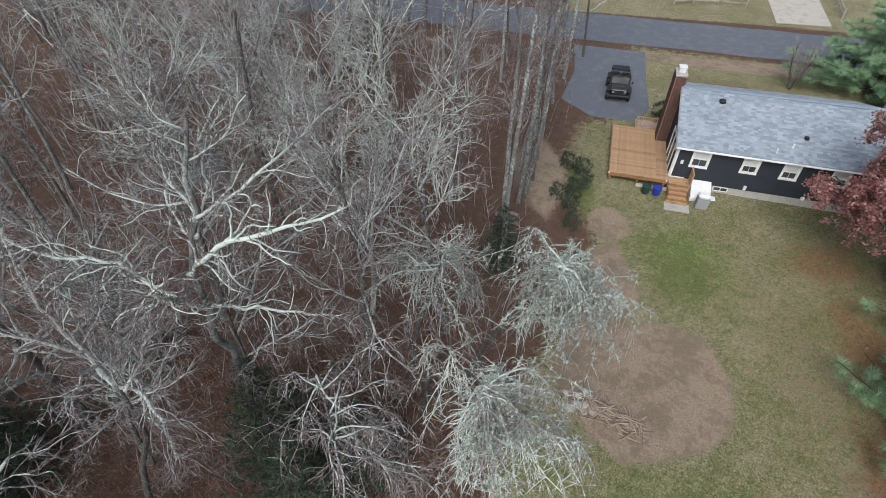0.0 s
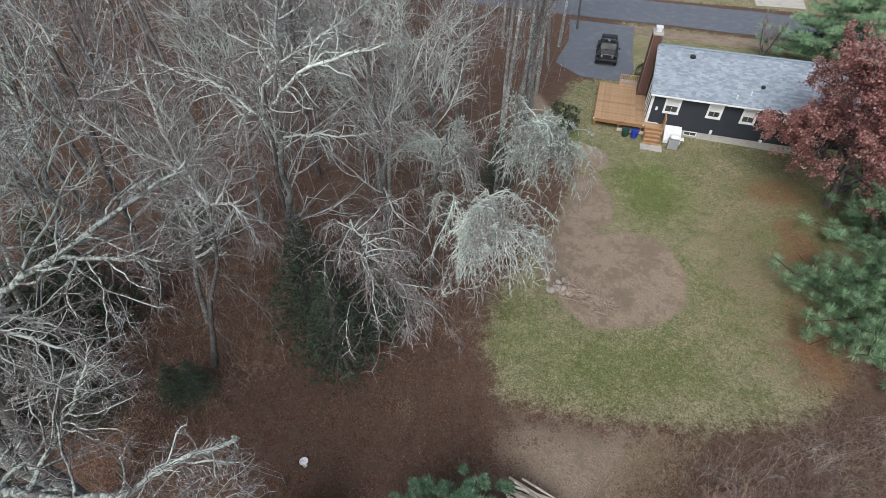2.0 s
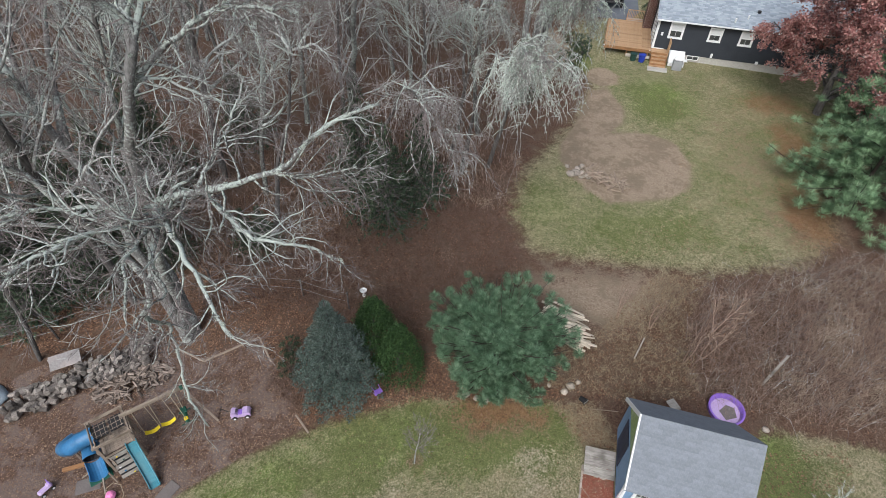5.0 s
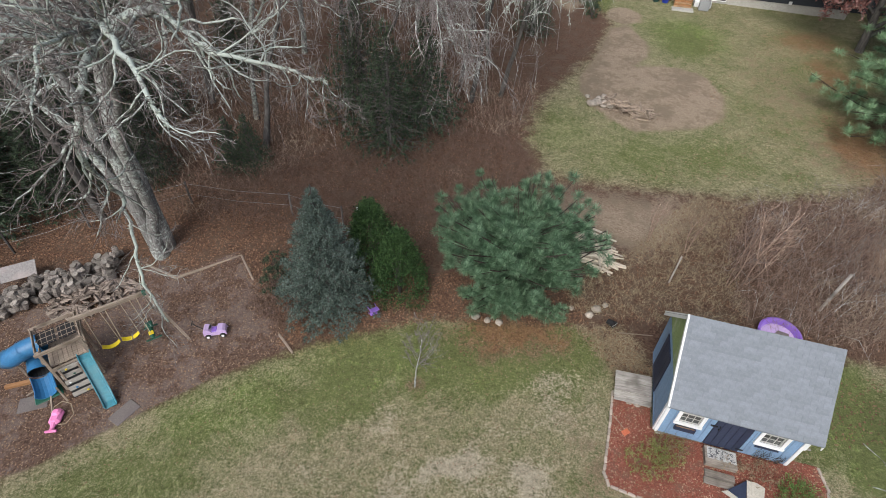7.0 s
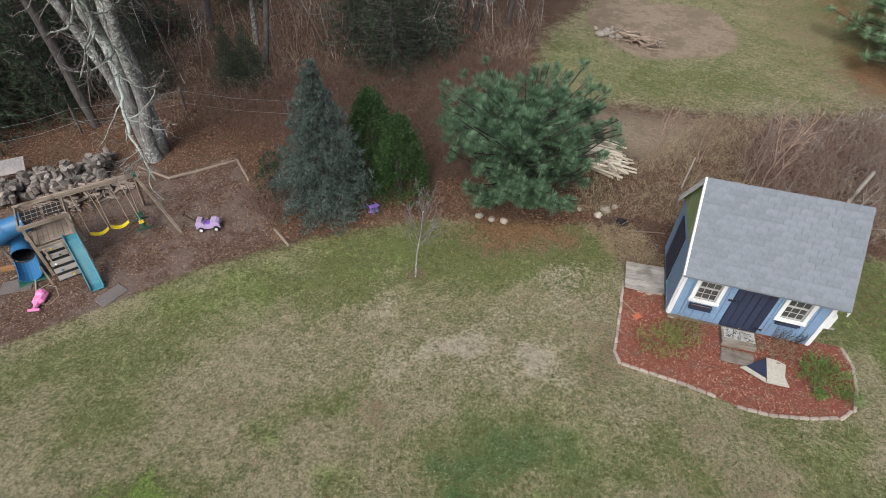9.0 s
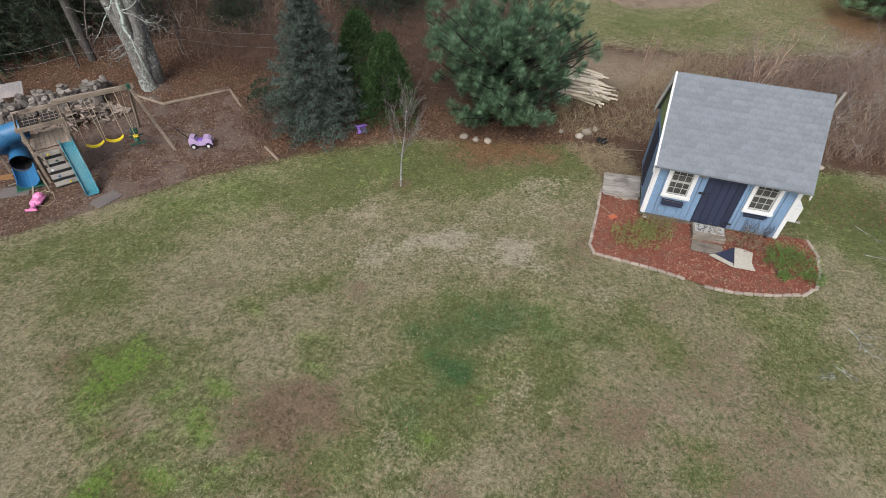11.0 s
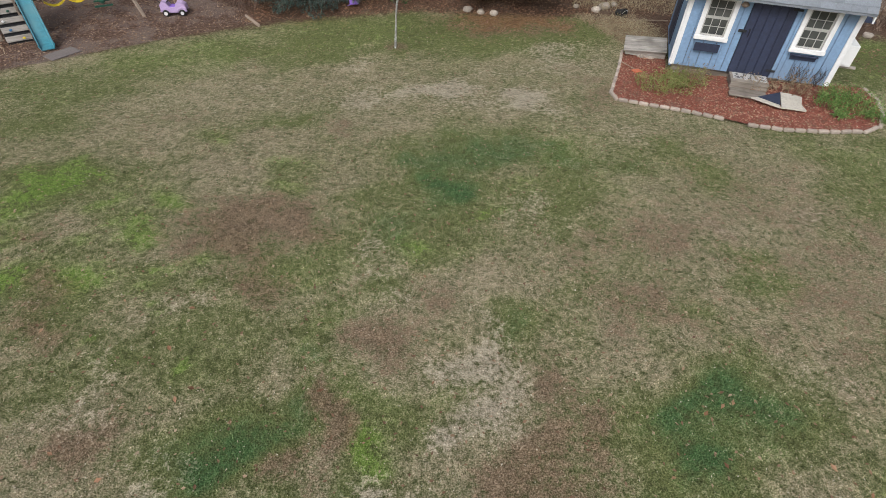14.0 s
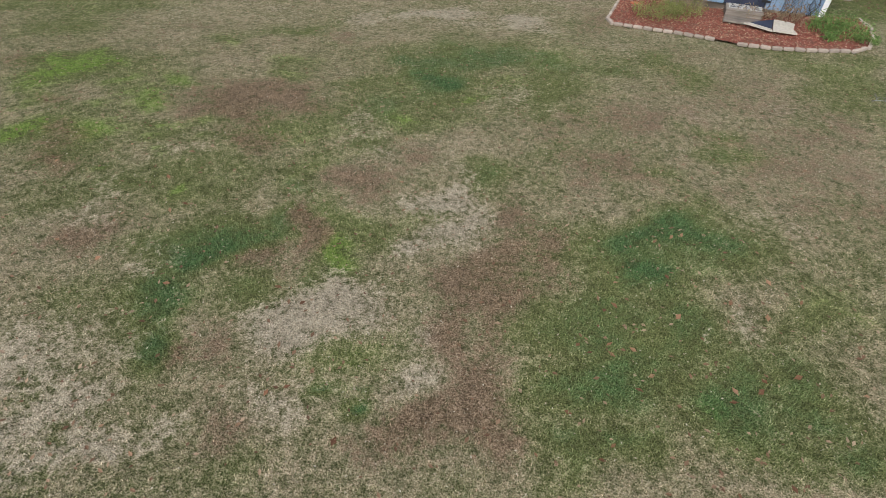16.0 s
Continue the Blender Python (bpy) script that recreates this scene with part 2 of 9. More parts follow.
PINE_BARK = bark_mat("dark_pine_bark", (0.022, 0.018, 0.015), (0.075, 0.062, 0.052), (0.13, 0.125, 0.11), 0.1)
# BRUSH with the wood edge's shade put into its colour; also dark shrub canes
BRUSH_DARK_SHADED = bark_mat("dark_shaded_brambles", (0.07, 0.045, 0.036), (0.19, 0.13, 0.105), (0.33, 0.25, 0.19), 0.22)
PINE = leaf_mat("white_pine_needles", (0.15, (0.038, 0.08, 0.042)), (0.5, (0.125, 0.225, 0.13)), (0.85, (0.29, 0.41, 0.275)))
SPRUCE = leaf_mat("blue_spruce_needles", (0.15, (0.034, 0.053, 0.042)), (0.5, (0.10, 0.137, 0.117)), (0.85, (0.255, 0.315, 0.29)))
LICHEN = leaf_mat("hanging_lichen", (0.15, (0.20, 0.245, 0.205)), (0.5, (0.35, 0.42, 0.36)), (0.85, (0.52, 0.58, 0.50)), trans=0)
PINE_PALE = leaf_mat("pale_pine_needles", (0.15, (0.09, 0.165, 0.085)), (0.5, (0.225, 0.36, 0.20)), (0.85, (0.40, 0.53, 0.34)))
LICHEN_FRILL = leaf_mat("lichen_frills", (0.2, (0.26, 0.30, 0.26)), (0.5, (0.40, 0.45, 0.40)), (0.8, (0.56, 0.60, 0.54)), rough=0.9, trans=0.0)
CEDAR = leaf_mat("arborvitae_scales", (0.15, (0.012, 0.029, 0.011)), (0.5, (0.042, 0.09, 0.029)), (0.85, (0.09, 0.155, 0.054)))
HOLLY = leaf_mat("evergreen_shrub_leaves", (0.15, (0.022, 0.036, 0.022)), (0.5, (0.055, 0.085, 0.05)), (0.85, (0.12, 0.155, 0.095)))
REDLEAF = leaf_mat("russet_leaves", (0.1, (0.15, 0.062, 0.056)), (0.4, (0.29, 0.128, 0.118)), (0.65, (0.39, 0.21, 0.19)), (0.9, (0.50, 0.35, 0.30)))
DEADLEAF = leaf_mat("fallen_leaves", (0.1, (0.10, 0.052, 0.03)), (0.5, (0.25, 0.15, 0.09)), (0.9, (0.48, 0.37, 0.26)), trans=0.0)
LITTERLEAF = leaf_mat("leaf_litter", (0.1, (0.07, 0.035, 0.021)), (0.5, (0.185, 0.097, 0.056)), (0.9, (0.34, 0.215, 0.135)), trans=0.0)
STRAW = leaf_mat("pale_straw_bits", (0.1, (0.24, 0.19, 0.12)), (0.5, (0.42, 0.37, 0.27)), (0.9, (0.62, 0.58, 0.48)), trans=0.0)
REDDISH = leaf_mat("reddish_dry_leaves", (0.1, (0.12, 0.055, 0.03)), (0.5, (0.25, 0.125, 0.07)), (0.9, (0.42, 0.26, 0.16)), trans=0.0)
GREENLEAF = leaf_mat("perennial_leaves", (0.15, (0.11, 0.135, 0.035)), (0.5, (0.23, 0.26, 0.085)), (0.85, (0.38, 0.35, 0.17)))
BLUE_SIDING = plain("blue_painted_siding", (0.182, 0.287, 0.44), 0.6, vary=0.14, scale=2.5, dirt=(0.165, 0.235, 0.335))
NAVY = plain("navy_paint", (0.026, 0.034, 0.066), 0.55, vary=0.2, scale=3, each=0.12)
GREEN_WALL = plain("weathered_green_gable", (0.25, 0.32, 0.14), 0.8, vary=0.3, scale=4, dirt=(0.42, 0.45, 0.36))
WHITE = plain("white_trim_paint", (0.71, 0.72, 0.73), 0.5, vary=0.06, scale=3, dirt=(0.62, 0.63, 0.62))
SHED_ROOF = plain("grey_shed_shingles", (0.18, 0.199, 0.228), 0.9, vary=0.16, scale=9, bumped=0.4, each=0.085)
HOUSE_ROOF = plain("pale_grey_shingles", (0.25, 0.305, 0.365), 0.9, vary=0.2, scale=9, bumped=0.4)
CHARCOAL = plain("charcoal_siding", (0.022, 0.027, 0.036), 0.6, vary=0.15, scale=3)
CONCRETE = plain("concrete", (0.40, 0.39, 0.36), 0.9, vary=0.2, scale=4, bumped=0.3)
BRICK = plain("chimney_brick", (0.13, 0.066, 0.052), 0.9, vary=0.25, scale=8, bumped=0.3, each=0.3)
MORTAR = plain("mortar", (0.33, 0.30, 0.27), 0.95, vary=0.15, scale=8)
DECK = wood("stained_deck_boards", (0.30, 0.18, 0.098), (0.46, 0.31, 0.185), each=0.1)
DECK_RIM = wood("stained_deck_frame", (0.19, 0.095, 0.042), (0.33, 0.18, 0.085))
GREYWOOD = wood("weathered_grey_boards", (0.22, 0.20, 0.18), (0.42, 0.395, 0.365))
PLAYWOOD = wood("weathered_playset_timber", (0.20, 0.155, 0.12), (0.38, 0.315, 0.26))
POLEWOOD = wood("peeled_poles", (0.40, 0.35, 0.28), (0.68, 0.62, 0.52), each=0.3)
LOGBARK = wood("log_bark", (0.07, 0.057, 0.05), (0.29, 0.26, 0.238), each=0.4)
LOGEND = wood("cut_log_ends", (0.13, 0.115, 0.10), (0.30, 0.275, 0.25), each=0.4)
FIREWOOD = wood("split_firewood", (0.105, 0.082, 0.07), (0.30, 0.245, 0.208), each=0.35)
STICKS = wood("dead_sticks", (0.17, 0.13, 0.10), (0.35, 0.28, 0.22), each=0.25)
ASPHALT = plain("asphalt", (0.115, 0.128, 0.152), 0.9, vary=0.2, scale=3, bumped=0.4, dirt=(0.155, 0.165, 0.18))
MULCH = plain("red_bark_mulch", (0.21, 0.066, 0.045), 0.95, vary=0.55, scale=9, bumped=0.9, dirt=(0.16, 0.088, 0.064))
MULCH_CHIP = leaf_mat("red_mulch_chips", (0.1, (0.09, 0.03, 0.022)), (0.5, (0.27, 0.092, 0.064)), (0.9, (0.43, 0.22, 0.16)), trans=0)
EDGING = plain("tan_edging_bricks", (0.37, 0.315, 0.27), 0.9, vary=0.2, scale=10, bumped=0.3, each=0.2)
STONE = plain("field_stone", (0.37, 0.325, 0.28), 0.9, vary=0.25, scale=6, bumped=0.4, each=0.25)
BLUE_PLASTIC = plain("blue_slide_plastic", (0.035, 0.15, 0.32), 0.4, vary=0.12, scale=3, bumped=0, dirt=(0.05, 0.15, 0.27))
TEAL_PLASTIC = plain("teal_slide_plastic", (0.045, 0.20, 0.26), 0.4, vary=0.12, scale=3, bumped=0, dirt=(0.09, 0.22, 0.26))
GREEN_PLASTIC = plain("dark_green_plastic", (0.012, 0.075, 0.05), 0.45, vary=0.12, bumped=0)
YELLOW = plain("yellow_plastic", (0.68, 0.53, 0.02), 0.4, vary=0.08, bumped=0)
PINK = plain("pink_plastic", (0.72, 0.22, 0.45), 0.4, vary=0.08, bumped=0)
LILAC = plain("lilac_plastic", (0.47, 0.355, 0.58), 0.4, vary=0.08, bumped=0)
PURPLE = plain("purple_plastic", (0.24, 0.13, 0.52), 0.4, vary=0.1, bumped=0)
TARP = plain("blue_grey_tarp", (0.20, 0.245, 0.29), 0.6, vary=0.25, scale=4, bumped=0.3, dirt=(0.15, 0.16, 0.17))
ORANGE = plain("faded_orange_plastic", (0.52, 0.14, 0.07), 0.6, vary=0.15, bumped=0)
BLACK = plain("black_rubber", (0.015, 0.015, 0.017), 0.6, vary=0.2, bumped=0)
ROPE = plain("rope", (0.42, 0.36, 0.26), 0.9, vary=0.2, scale=20)
RUBBER_MAT = plain("grey_rubber_mat", (0.15, 0.13, 0.125), 0.9, vary=0.2, scale=5)
DOORMAT = plain("pale_patterned_mat", (0.42, 0.42, 0.415), 0.9, vary=0.5, scale=14)
DARK_FLECK = plain("worn_mat_print", (0.10, 0.105, 0.115), 0.9, vary=0.3, scale=12)
SLAB = plain("bleached_board", (0.45, 0.42, 0.365), 0.9, vary=0.16, scale=4)
SHEETING = plain("whitewashed_sheet", (0.23, 0.215, 0.215), 0.85, vary=0.2, scale=3, dirt=(0.33, 0.28, 0.27))
GRAVEL = plain("pale_gravel", (0.46, 0.43, 0.385), 0.95, vary=0.25, scale=3, bumped=0.5, dirt=(0.34, 0.31, 0.27))
SASH = plain("greyed_sash_paint", (0.40, 0.40, 0.385), 0.6, vary=0.12, scale=5)
STEPWOOD = wood("dark_weathered_step", (0.14, 0.12, 0.10), (0.29, 0.255, 0.22))
BIN_BLUE = plain("blue_bin_plastic", (0.018, 0.04, 0.30), 0.45, vary=0.1, bumped=0)
BIN_GREEN = plain("dark_green_bin_plastic", (0.016, 0.05, 0.04), 0.5, vary=0.1, bumped=0)
GREY_COVER = plain("grey_cover", (0.27, 0.28, 0.29), 0.7, vary=0.1, scale=4)
CAR_PAINT = plain("black_car_paint", (0.014, 0.015, 0.018), 0.25, spec=0.6, vary=0.1, bumped=0)
CAR_DARK = plain("black_vinyl", (0.02, 0.02, 0.022), 0.6, vary=0.1, bumped=0)
STEEL = plain("galvanised_steel", (0.45, 0.46, 0.47), 0.4, 0.8, vary=0.1, scale=8, bumped=0)
WIRE = plain("fence_wire", (0.30, 0.31, 0.32), 0.45, 0.6, vary=0.1, bumped=0)
GLASS, n_, l_, b_ = mat("dark_window_glass", 0.06, 0, 0.5)
l_.new(ramp(n_, l_, noise_tex(n_, l_, 1.5, 2, 0.5, obj_vec(n_)), (0.3, (0.025, 0.028, 0.030)), (0.7, (0.085, 0.09, 0.086))), b_.inputs["Base Color"])
BLIND = plain("pale_window_blind", (0.60, 0.61, 0.62), 0.7, vary=0.06, scale=3)


# ---------- geometry helpers ----------
class Geo:
    """Vertices and faces gathered for one mesh."""

    def __init__(self):
        self.v, self.f = [], []

    def box(self, cx, cy, cz, sx, sy, sz, m=None, bev=0.0):
        """A box by its centre and sizes, its upright and level edges cut by bev."""
        i = len(self.v)
        hx, hy, hz = sx / 2, sy / 2, sz / 2
        if bev <= 0:
            pts = [(x, y, z) for z in (-hz, hz) for x, y in ((-hx, -hy), (hx, -hy), (hx, hy), (-hx, hy))]
            fs = [(3, 2, 1, 0), (4, 5, 6, 7), (0, 1, 5, 4), (1, 2, 6, 5), (2, 3, 7, 6), (3, 0, 4, 7)]
        else:
            b = min(bev, hx * 0.9, hy * 0.9, hz * 0.9)
            oct_ = [(-hx + b, -hy), (hx - b, -hy), (hx, -hy + b), (hx, hy - b), (hx - b, hy), (-hx + b, hy), (-hx, hy - b), (-hx, -hy + b)]
            kx, ky = (hx - b) / hx, (hy - b) / hy
            pts = [(x * kx, y * ky, -hz) for x, y in oct_] + [(x, y, -hz + b) for x, y in oct_] + [(x, y, hz - b) for x, y in oct_] + [(x * kx, y * ky, hz) for x, y in oct_]
            fs = [tuple(range(7, -1, -1)), tuple(range(24, 32))]
            fs += [(r * 8 + k, r * 8 + (k + 1) % 8, r * 8 + 8 + (k + 1) % 8, r * 8 + 8 + k) for r in range(3) for k in range(8)]
        for x, y, z in pts:
            p = Vector((cx + x, cy + y, cz + z)) if m is None else m @ Vector((cx + x, cy + y, cz + z))
            self.v.append(tuple(p))
        self.f += [tuple(i + k for k in f) for f in fs]
        return self

    def prism(self, outline, z0, z1, m=None):
        """An upright prism over a plan outline (counter-clockwise)."""
        i, n = len(self.v), len(outline)
        for z in (z0, z1):
            for x, y in outline:
                p = Vector((x, y, z)) if m is None else m @ Vector((x, y, z))
                self.v.append(tuple(p))
        self.f.append(tuple(i + k for k in range(n - 1, -1, -1)))
        self.f.append(tuple(i + n + k for k in range(n)))
        self.f += [(i + k, i + (k + 1) % n, i + n + (k + 1) % n, i + n + k) for k in range(n)]
        return self

    def tube(self, pts, rads, sides=6, cap=False, tip=False):
        pts = [Vector(p) for p in pts]
        i, n = len(self.v), len(pts)
        ref = Vector((0.13, 0.31, 1)) if abs((pts[-1] - pts[0]).normalized().z) < 0.9 else Vector((1, 0.2, 0.1))
        last = n - 1 if tip else n
        for k in range(last):
            d = pts[min(k + 1, n - 1)] - pts[max(k - 1, 0)]
            u = d.cross(ref)
            u.normalize()
            w = d.cross(u)
            w.normalize()
            r = rads[k]
            for s in range(sides):
                a = 2 * math.pi * s / sides
                q = pts[k] + u * (math.cos(a) * r) + w * (math.sin(a) * r)
                self.v.append((q.x, q.y, q.z))
        for k in range(last - 1):
            for s in range(sides):
                a, b = i + k * sides + s, i + k * sides + (s + 1) % sides
                self.f.append((a, b, b + sides, a + sides))
        if tip:
            t = len(self.v)
            self.v.append(tuple(pts[-1]))
            base = i + (last - 1) * sides
            self.f += [(base + s, base + (s + 1) % sides, t) for s in range(sides)]
        if cap:
            self.f.append(tuple(i + s for s in range(sides - 1, -1, -1)))
            if not tip:
                self.f.append(tuple(i + (last - 1) * sides + s for s in range(sides)))
        return self

    def lathe(self, profile, sides=16, m=None):
        """A turned body about z from (radius, height) rows."""
        i, n = len(self.v), len(profile)
        for r, z in profile:
            for s in range(sides):
                a = 2 * math.pi * s / sides
                p = Vector((r * math.cos(a), r * math.sin(a), z))
                self.v.append(tuple(m @ p if m else p))
        for k in range(n - 1):
            for s in range(sides):
                a, b = i + k * sides + s, i + k * sides + (s + 1) % sides
                self.f.append((a, b, b + sides, a + sides))
        self.f.append(tuple(i + s for s in range(sides - 1, -1, -1)))
        self.f.append(tuple(i + (n - 1) * sides + s for s in range(sides)))
        return self

    def lump(self, c, r, rng, rows=5, sides=8, rough=0.25, m=None):
        """An uneven stone."""
        i = len(self.v)
        c, seed = Vector(c), Vector((rng.random() * 50, rng.random() * 50, 0))
        for k in range(rows + 1):
            th = math.pi * k / rows
            for s in range(sides):
                a = 2 * math.pi * s / sides
                d = Vector((math.sin(th) * math.cos(a), math.sin(th) * math.sin(a), math.cos(th)))
                q = 1 + rough * 2 * noise.noise(d * 1.3 + seed)
                self.v.append((c.x + d.x * r[0] * q, c.y + d.y * r[1] * q, c.z + d.z * r[2] * q))
        for k in range(rows):
            for s in range(sides):
                a, b = i + k * sides + s, i + k * sides + (s + 1) % sides
                self.f.append((a, a + sides, b + sides, b))
        return self

    def mesh(self, name, material, smooth=False):
        me = bpy.data.meshes.new(name)
        me.from_pydata(self.v, [], self.f)
        if material:
            me.materials.append(material)
        if smooth:
            me.shade_smooth()
        me.update()
        return me


def thing(name, label, category, m=None, group="", kind=""):
    """An Empty at a thing's base, which parents its parts."""
    ob = tagged(new(name), label, category, group, kind)
    if m is not None:
        ob.matrix_world = m
    return ob


def part(name, geo, material, parent, label="", m=None, smooth=False):
    data = geo.mesh(name, material, smooth) if isinstance(geo, Geo) else geo
    ob = new(name, data)
    ob.parent = parent
    if m is not None:
        ob.matrix_local = m
    if label:
        ob["label"] = label
    return ob


def solid(name, geo, material, label, category, group="", kind="", m=None, smooth=False):
    ob = tagged(new(name, geo.mesh(name, material, smooth)), label, category, group, kind)
    if m is not None:
        ob.matrix_world = m
    return ob


# ---------- ground ----------
YK = [-80, -18, -14, -11, -9, -6, -4, -2, 2, 6, 12, 18, 24, 27, 36, 60, 400]
ZK = [0.9, 0.35, 0.30, 0.12, 0.0, -0.1, -0.05, 0.1, 0.45, 0.6, 0.9, 1.4, 1.75, 1.95, 1.9, 1.8, 1.8]


def gzs(x, y):
    """Height of the ground, for arrays."""
    h = sum(np.interp(y + d, YK, ZK) for d in (-1.2, -0.6, 0, 0.6, 1.2)) / 5
    k = np.clip(1 - np.abs(y + 8) / 14, 0, 1)
    return h + k * np.clip(np.where(x > 0, 0.05, 0.015) * x, -0.25, 0.45)


def gz(x, y):
    return float(gzs(np.array(float(x)), np.array(float(y))))


def inside(px, py, poly, soft):
    """1 inside a plan polygon, 0 outside, with a soft edge."""
    inn = np.zeros(px.shape, bool)
    dist = np.full(px.shape, 1e9)
    n = len(poly)
    for k in range(n):
        (x0, y0), (x1, y1) = poly[k], poly[(k + 1) % n]
        cross = ((y0 > py) != (y1 > py)) & (px < (x1 - x0) * (py - y0) / ((y1 - y0) or 1e-9) + x0)
        inn ^= cross
        t = np.clip(((px - x0) * (x1 - x0) + (py - y0) * (y1 - y0)) / ((x1 - x0) ** 2 + (y1 - y0) ** 2), 0, 1)
        dist = np.minimum(dist, np.hypot(px - x0 - t * (x1 - x0), py - y0 - t * (y1 - y0)))
    return np.clip(0.5 + np.where(inn, dist, -dist) / (2 * soft), 0, 1)


def blob(px, py, cx, cy, rx, ry, turn=0.0):
    """A patch with an uneven outline, 1 in its middle."""
    c, s = math.cos(radians(turn)), math.sin(radians(turn))
    k = 0.16 * min(1.6, rx + ry)
    px = px + k * (np.sin(2.3 * py + 1.1 * px + cx) + 0.7 * np.sin(5.3 * py - 2.9 * px + 2 * cy))
    py = py + k * (np.sin(2.7 * px - 1.3 * py + cy) + 0.7 * np.sin(4.7 * px + 3.7 * py + 3 * cx))
    u, w = (px - cx) * c + (py - cy) * s, -(px - cx) * s + (py - cy) * c
    return np.clip(1.35 - np.hypot(u / rx, w / ry), 0, 1)


LAWN_NEAR = [(-40, -45), (-40, -14), (-18, -10.8), (-13.8, -8.7), (-11.9, -7.2), (-9.6, -5.5), (-7.2, -4.4), (-5, -3.6), (-2.6, -2.9), (2.3, -3.0), (3.5, -3.5), (3.7, -5.2), (9.2, -5.0), (11.5, -4.2), (20, -6), (45, -8), (45, -45)]
LAWN_FAR = [(2.6, 5.6), (5.2, 4.9), (11.6, 4.2), (16.5, 4.8), (19.6, 6.8), (21, 12), (30, 16), (60, 22), (60, 36), (33, 44.5), (18, 49), (15.5, 36.5), (10.5, 35), (8.4, 30.2), (7.8, 26.6), (9.0, 23), (7.2, 18), (3.2, 12.5), (1.9, 8.7)]
LAWN_ROAD = [(12, 59.2), (33, 54.6), (70, 44.5), (70, 95), (12, 95)]
PLAY = [(-22, -4.5), (-18.5, -10.6), (-13.8, -8.7), (-11.9, -7.2), (-9.6, -5.5), (-7.4, -4.3), (-7.9, -3.4), (-9.4, -1.2), (-10.3, 0.1), (-12.4, -1.2), (-13.8, -0.5), (-16, -0.8), (-19.5, -1.8)]
SOIL_A = [(8.9, 16.3), (10.8, 16.6), (12.1, 16.2), (13.2, 15.3), (13.5, 13.4), (13.1, 11.7), (12.3, 10.6), (11.2, 10.0), (9.1, 9.6), (7.6, 9.5), (6.7, 10.3), (5.8, 11.9), (5.3, 13.6), (5.6, 15.2), (6.8, 17.2), (7.8, 19.5), (8.7, 21.8), (10.0, 22.0), (10.6, 19.8), (10.4, 17.9), (9.5, 16.9)]
SOIL_SPOT = [(8.7, 23.4), (9.7, 22.3), (10.9, 22.8), (11.3, 24.0), (10.4, 25.3), (9.1, 24.9)]
SOIL_WOOD = [(6.2, 24), (8.2, 26.5), (8.4, 30.2), (7.0, 34), (4.5, 30), (5.2, 25.5)]
BARE_PATH = [(1.8, 4.9), (5.2, 5.2), (9.8, 4.7), (11.4, 3.4), (9.2, 1.2), (7.0, -0.4), (4.6, -0.4), (3.2, 0.8), (1.4, 2.4)]
DRIVE_FAR = [(34.6, 55.2), (39.8, 54.2), (46, 72), (52, 92), (46, 92), (40, 72)]
VERGE = [(18.6, 47.6), (34, 44.6), (33, 41.8), (24, 44.2), (18.2, 46.2)]


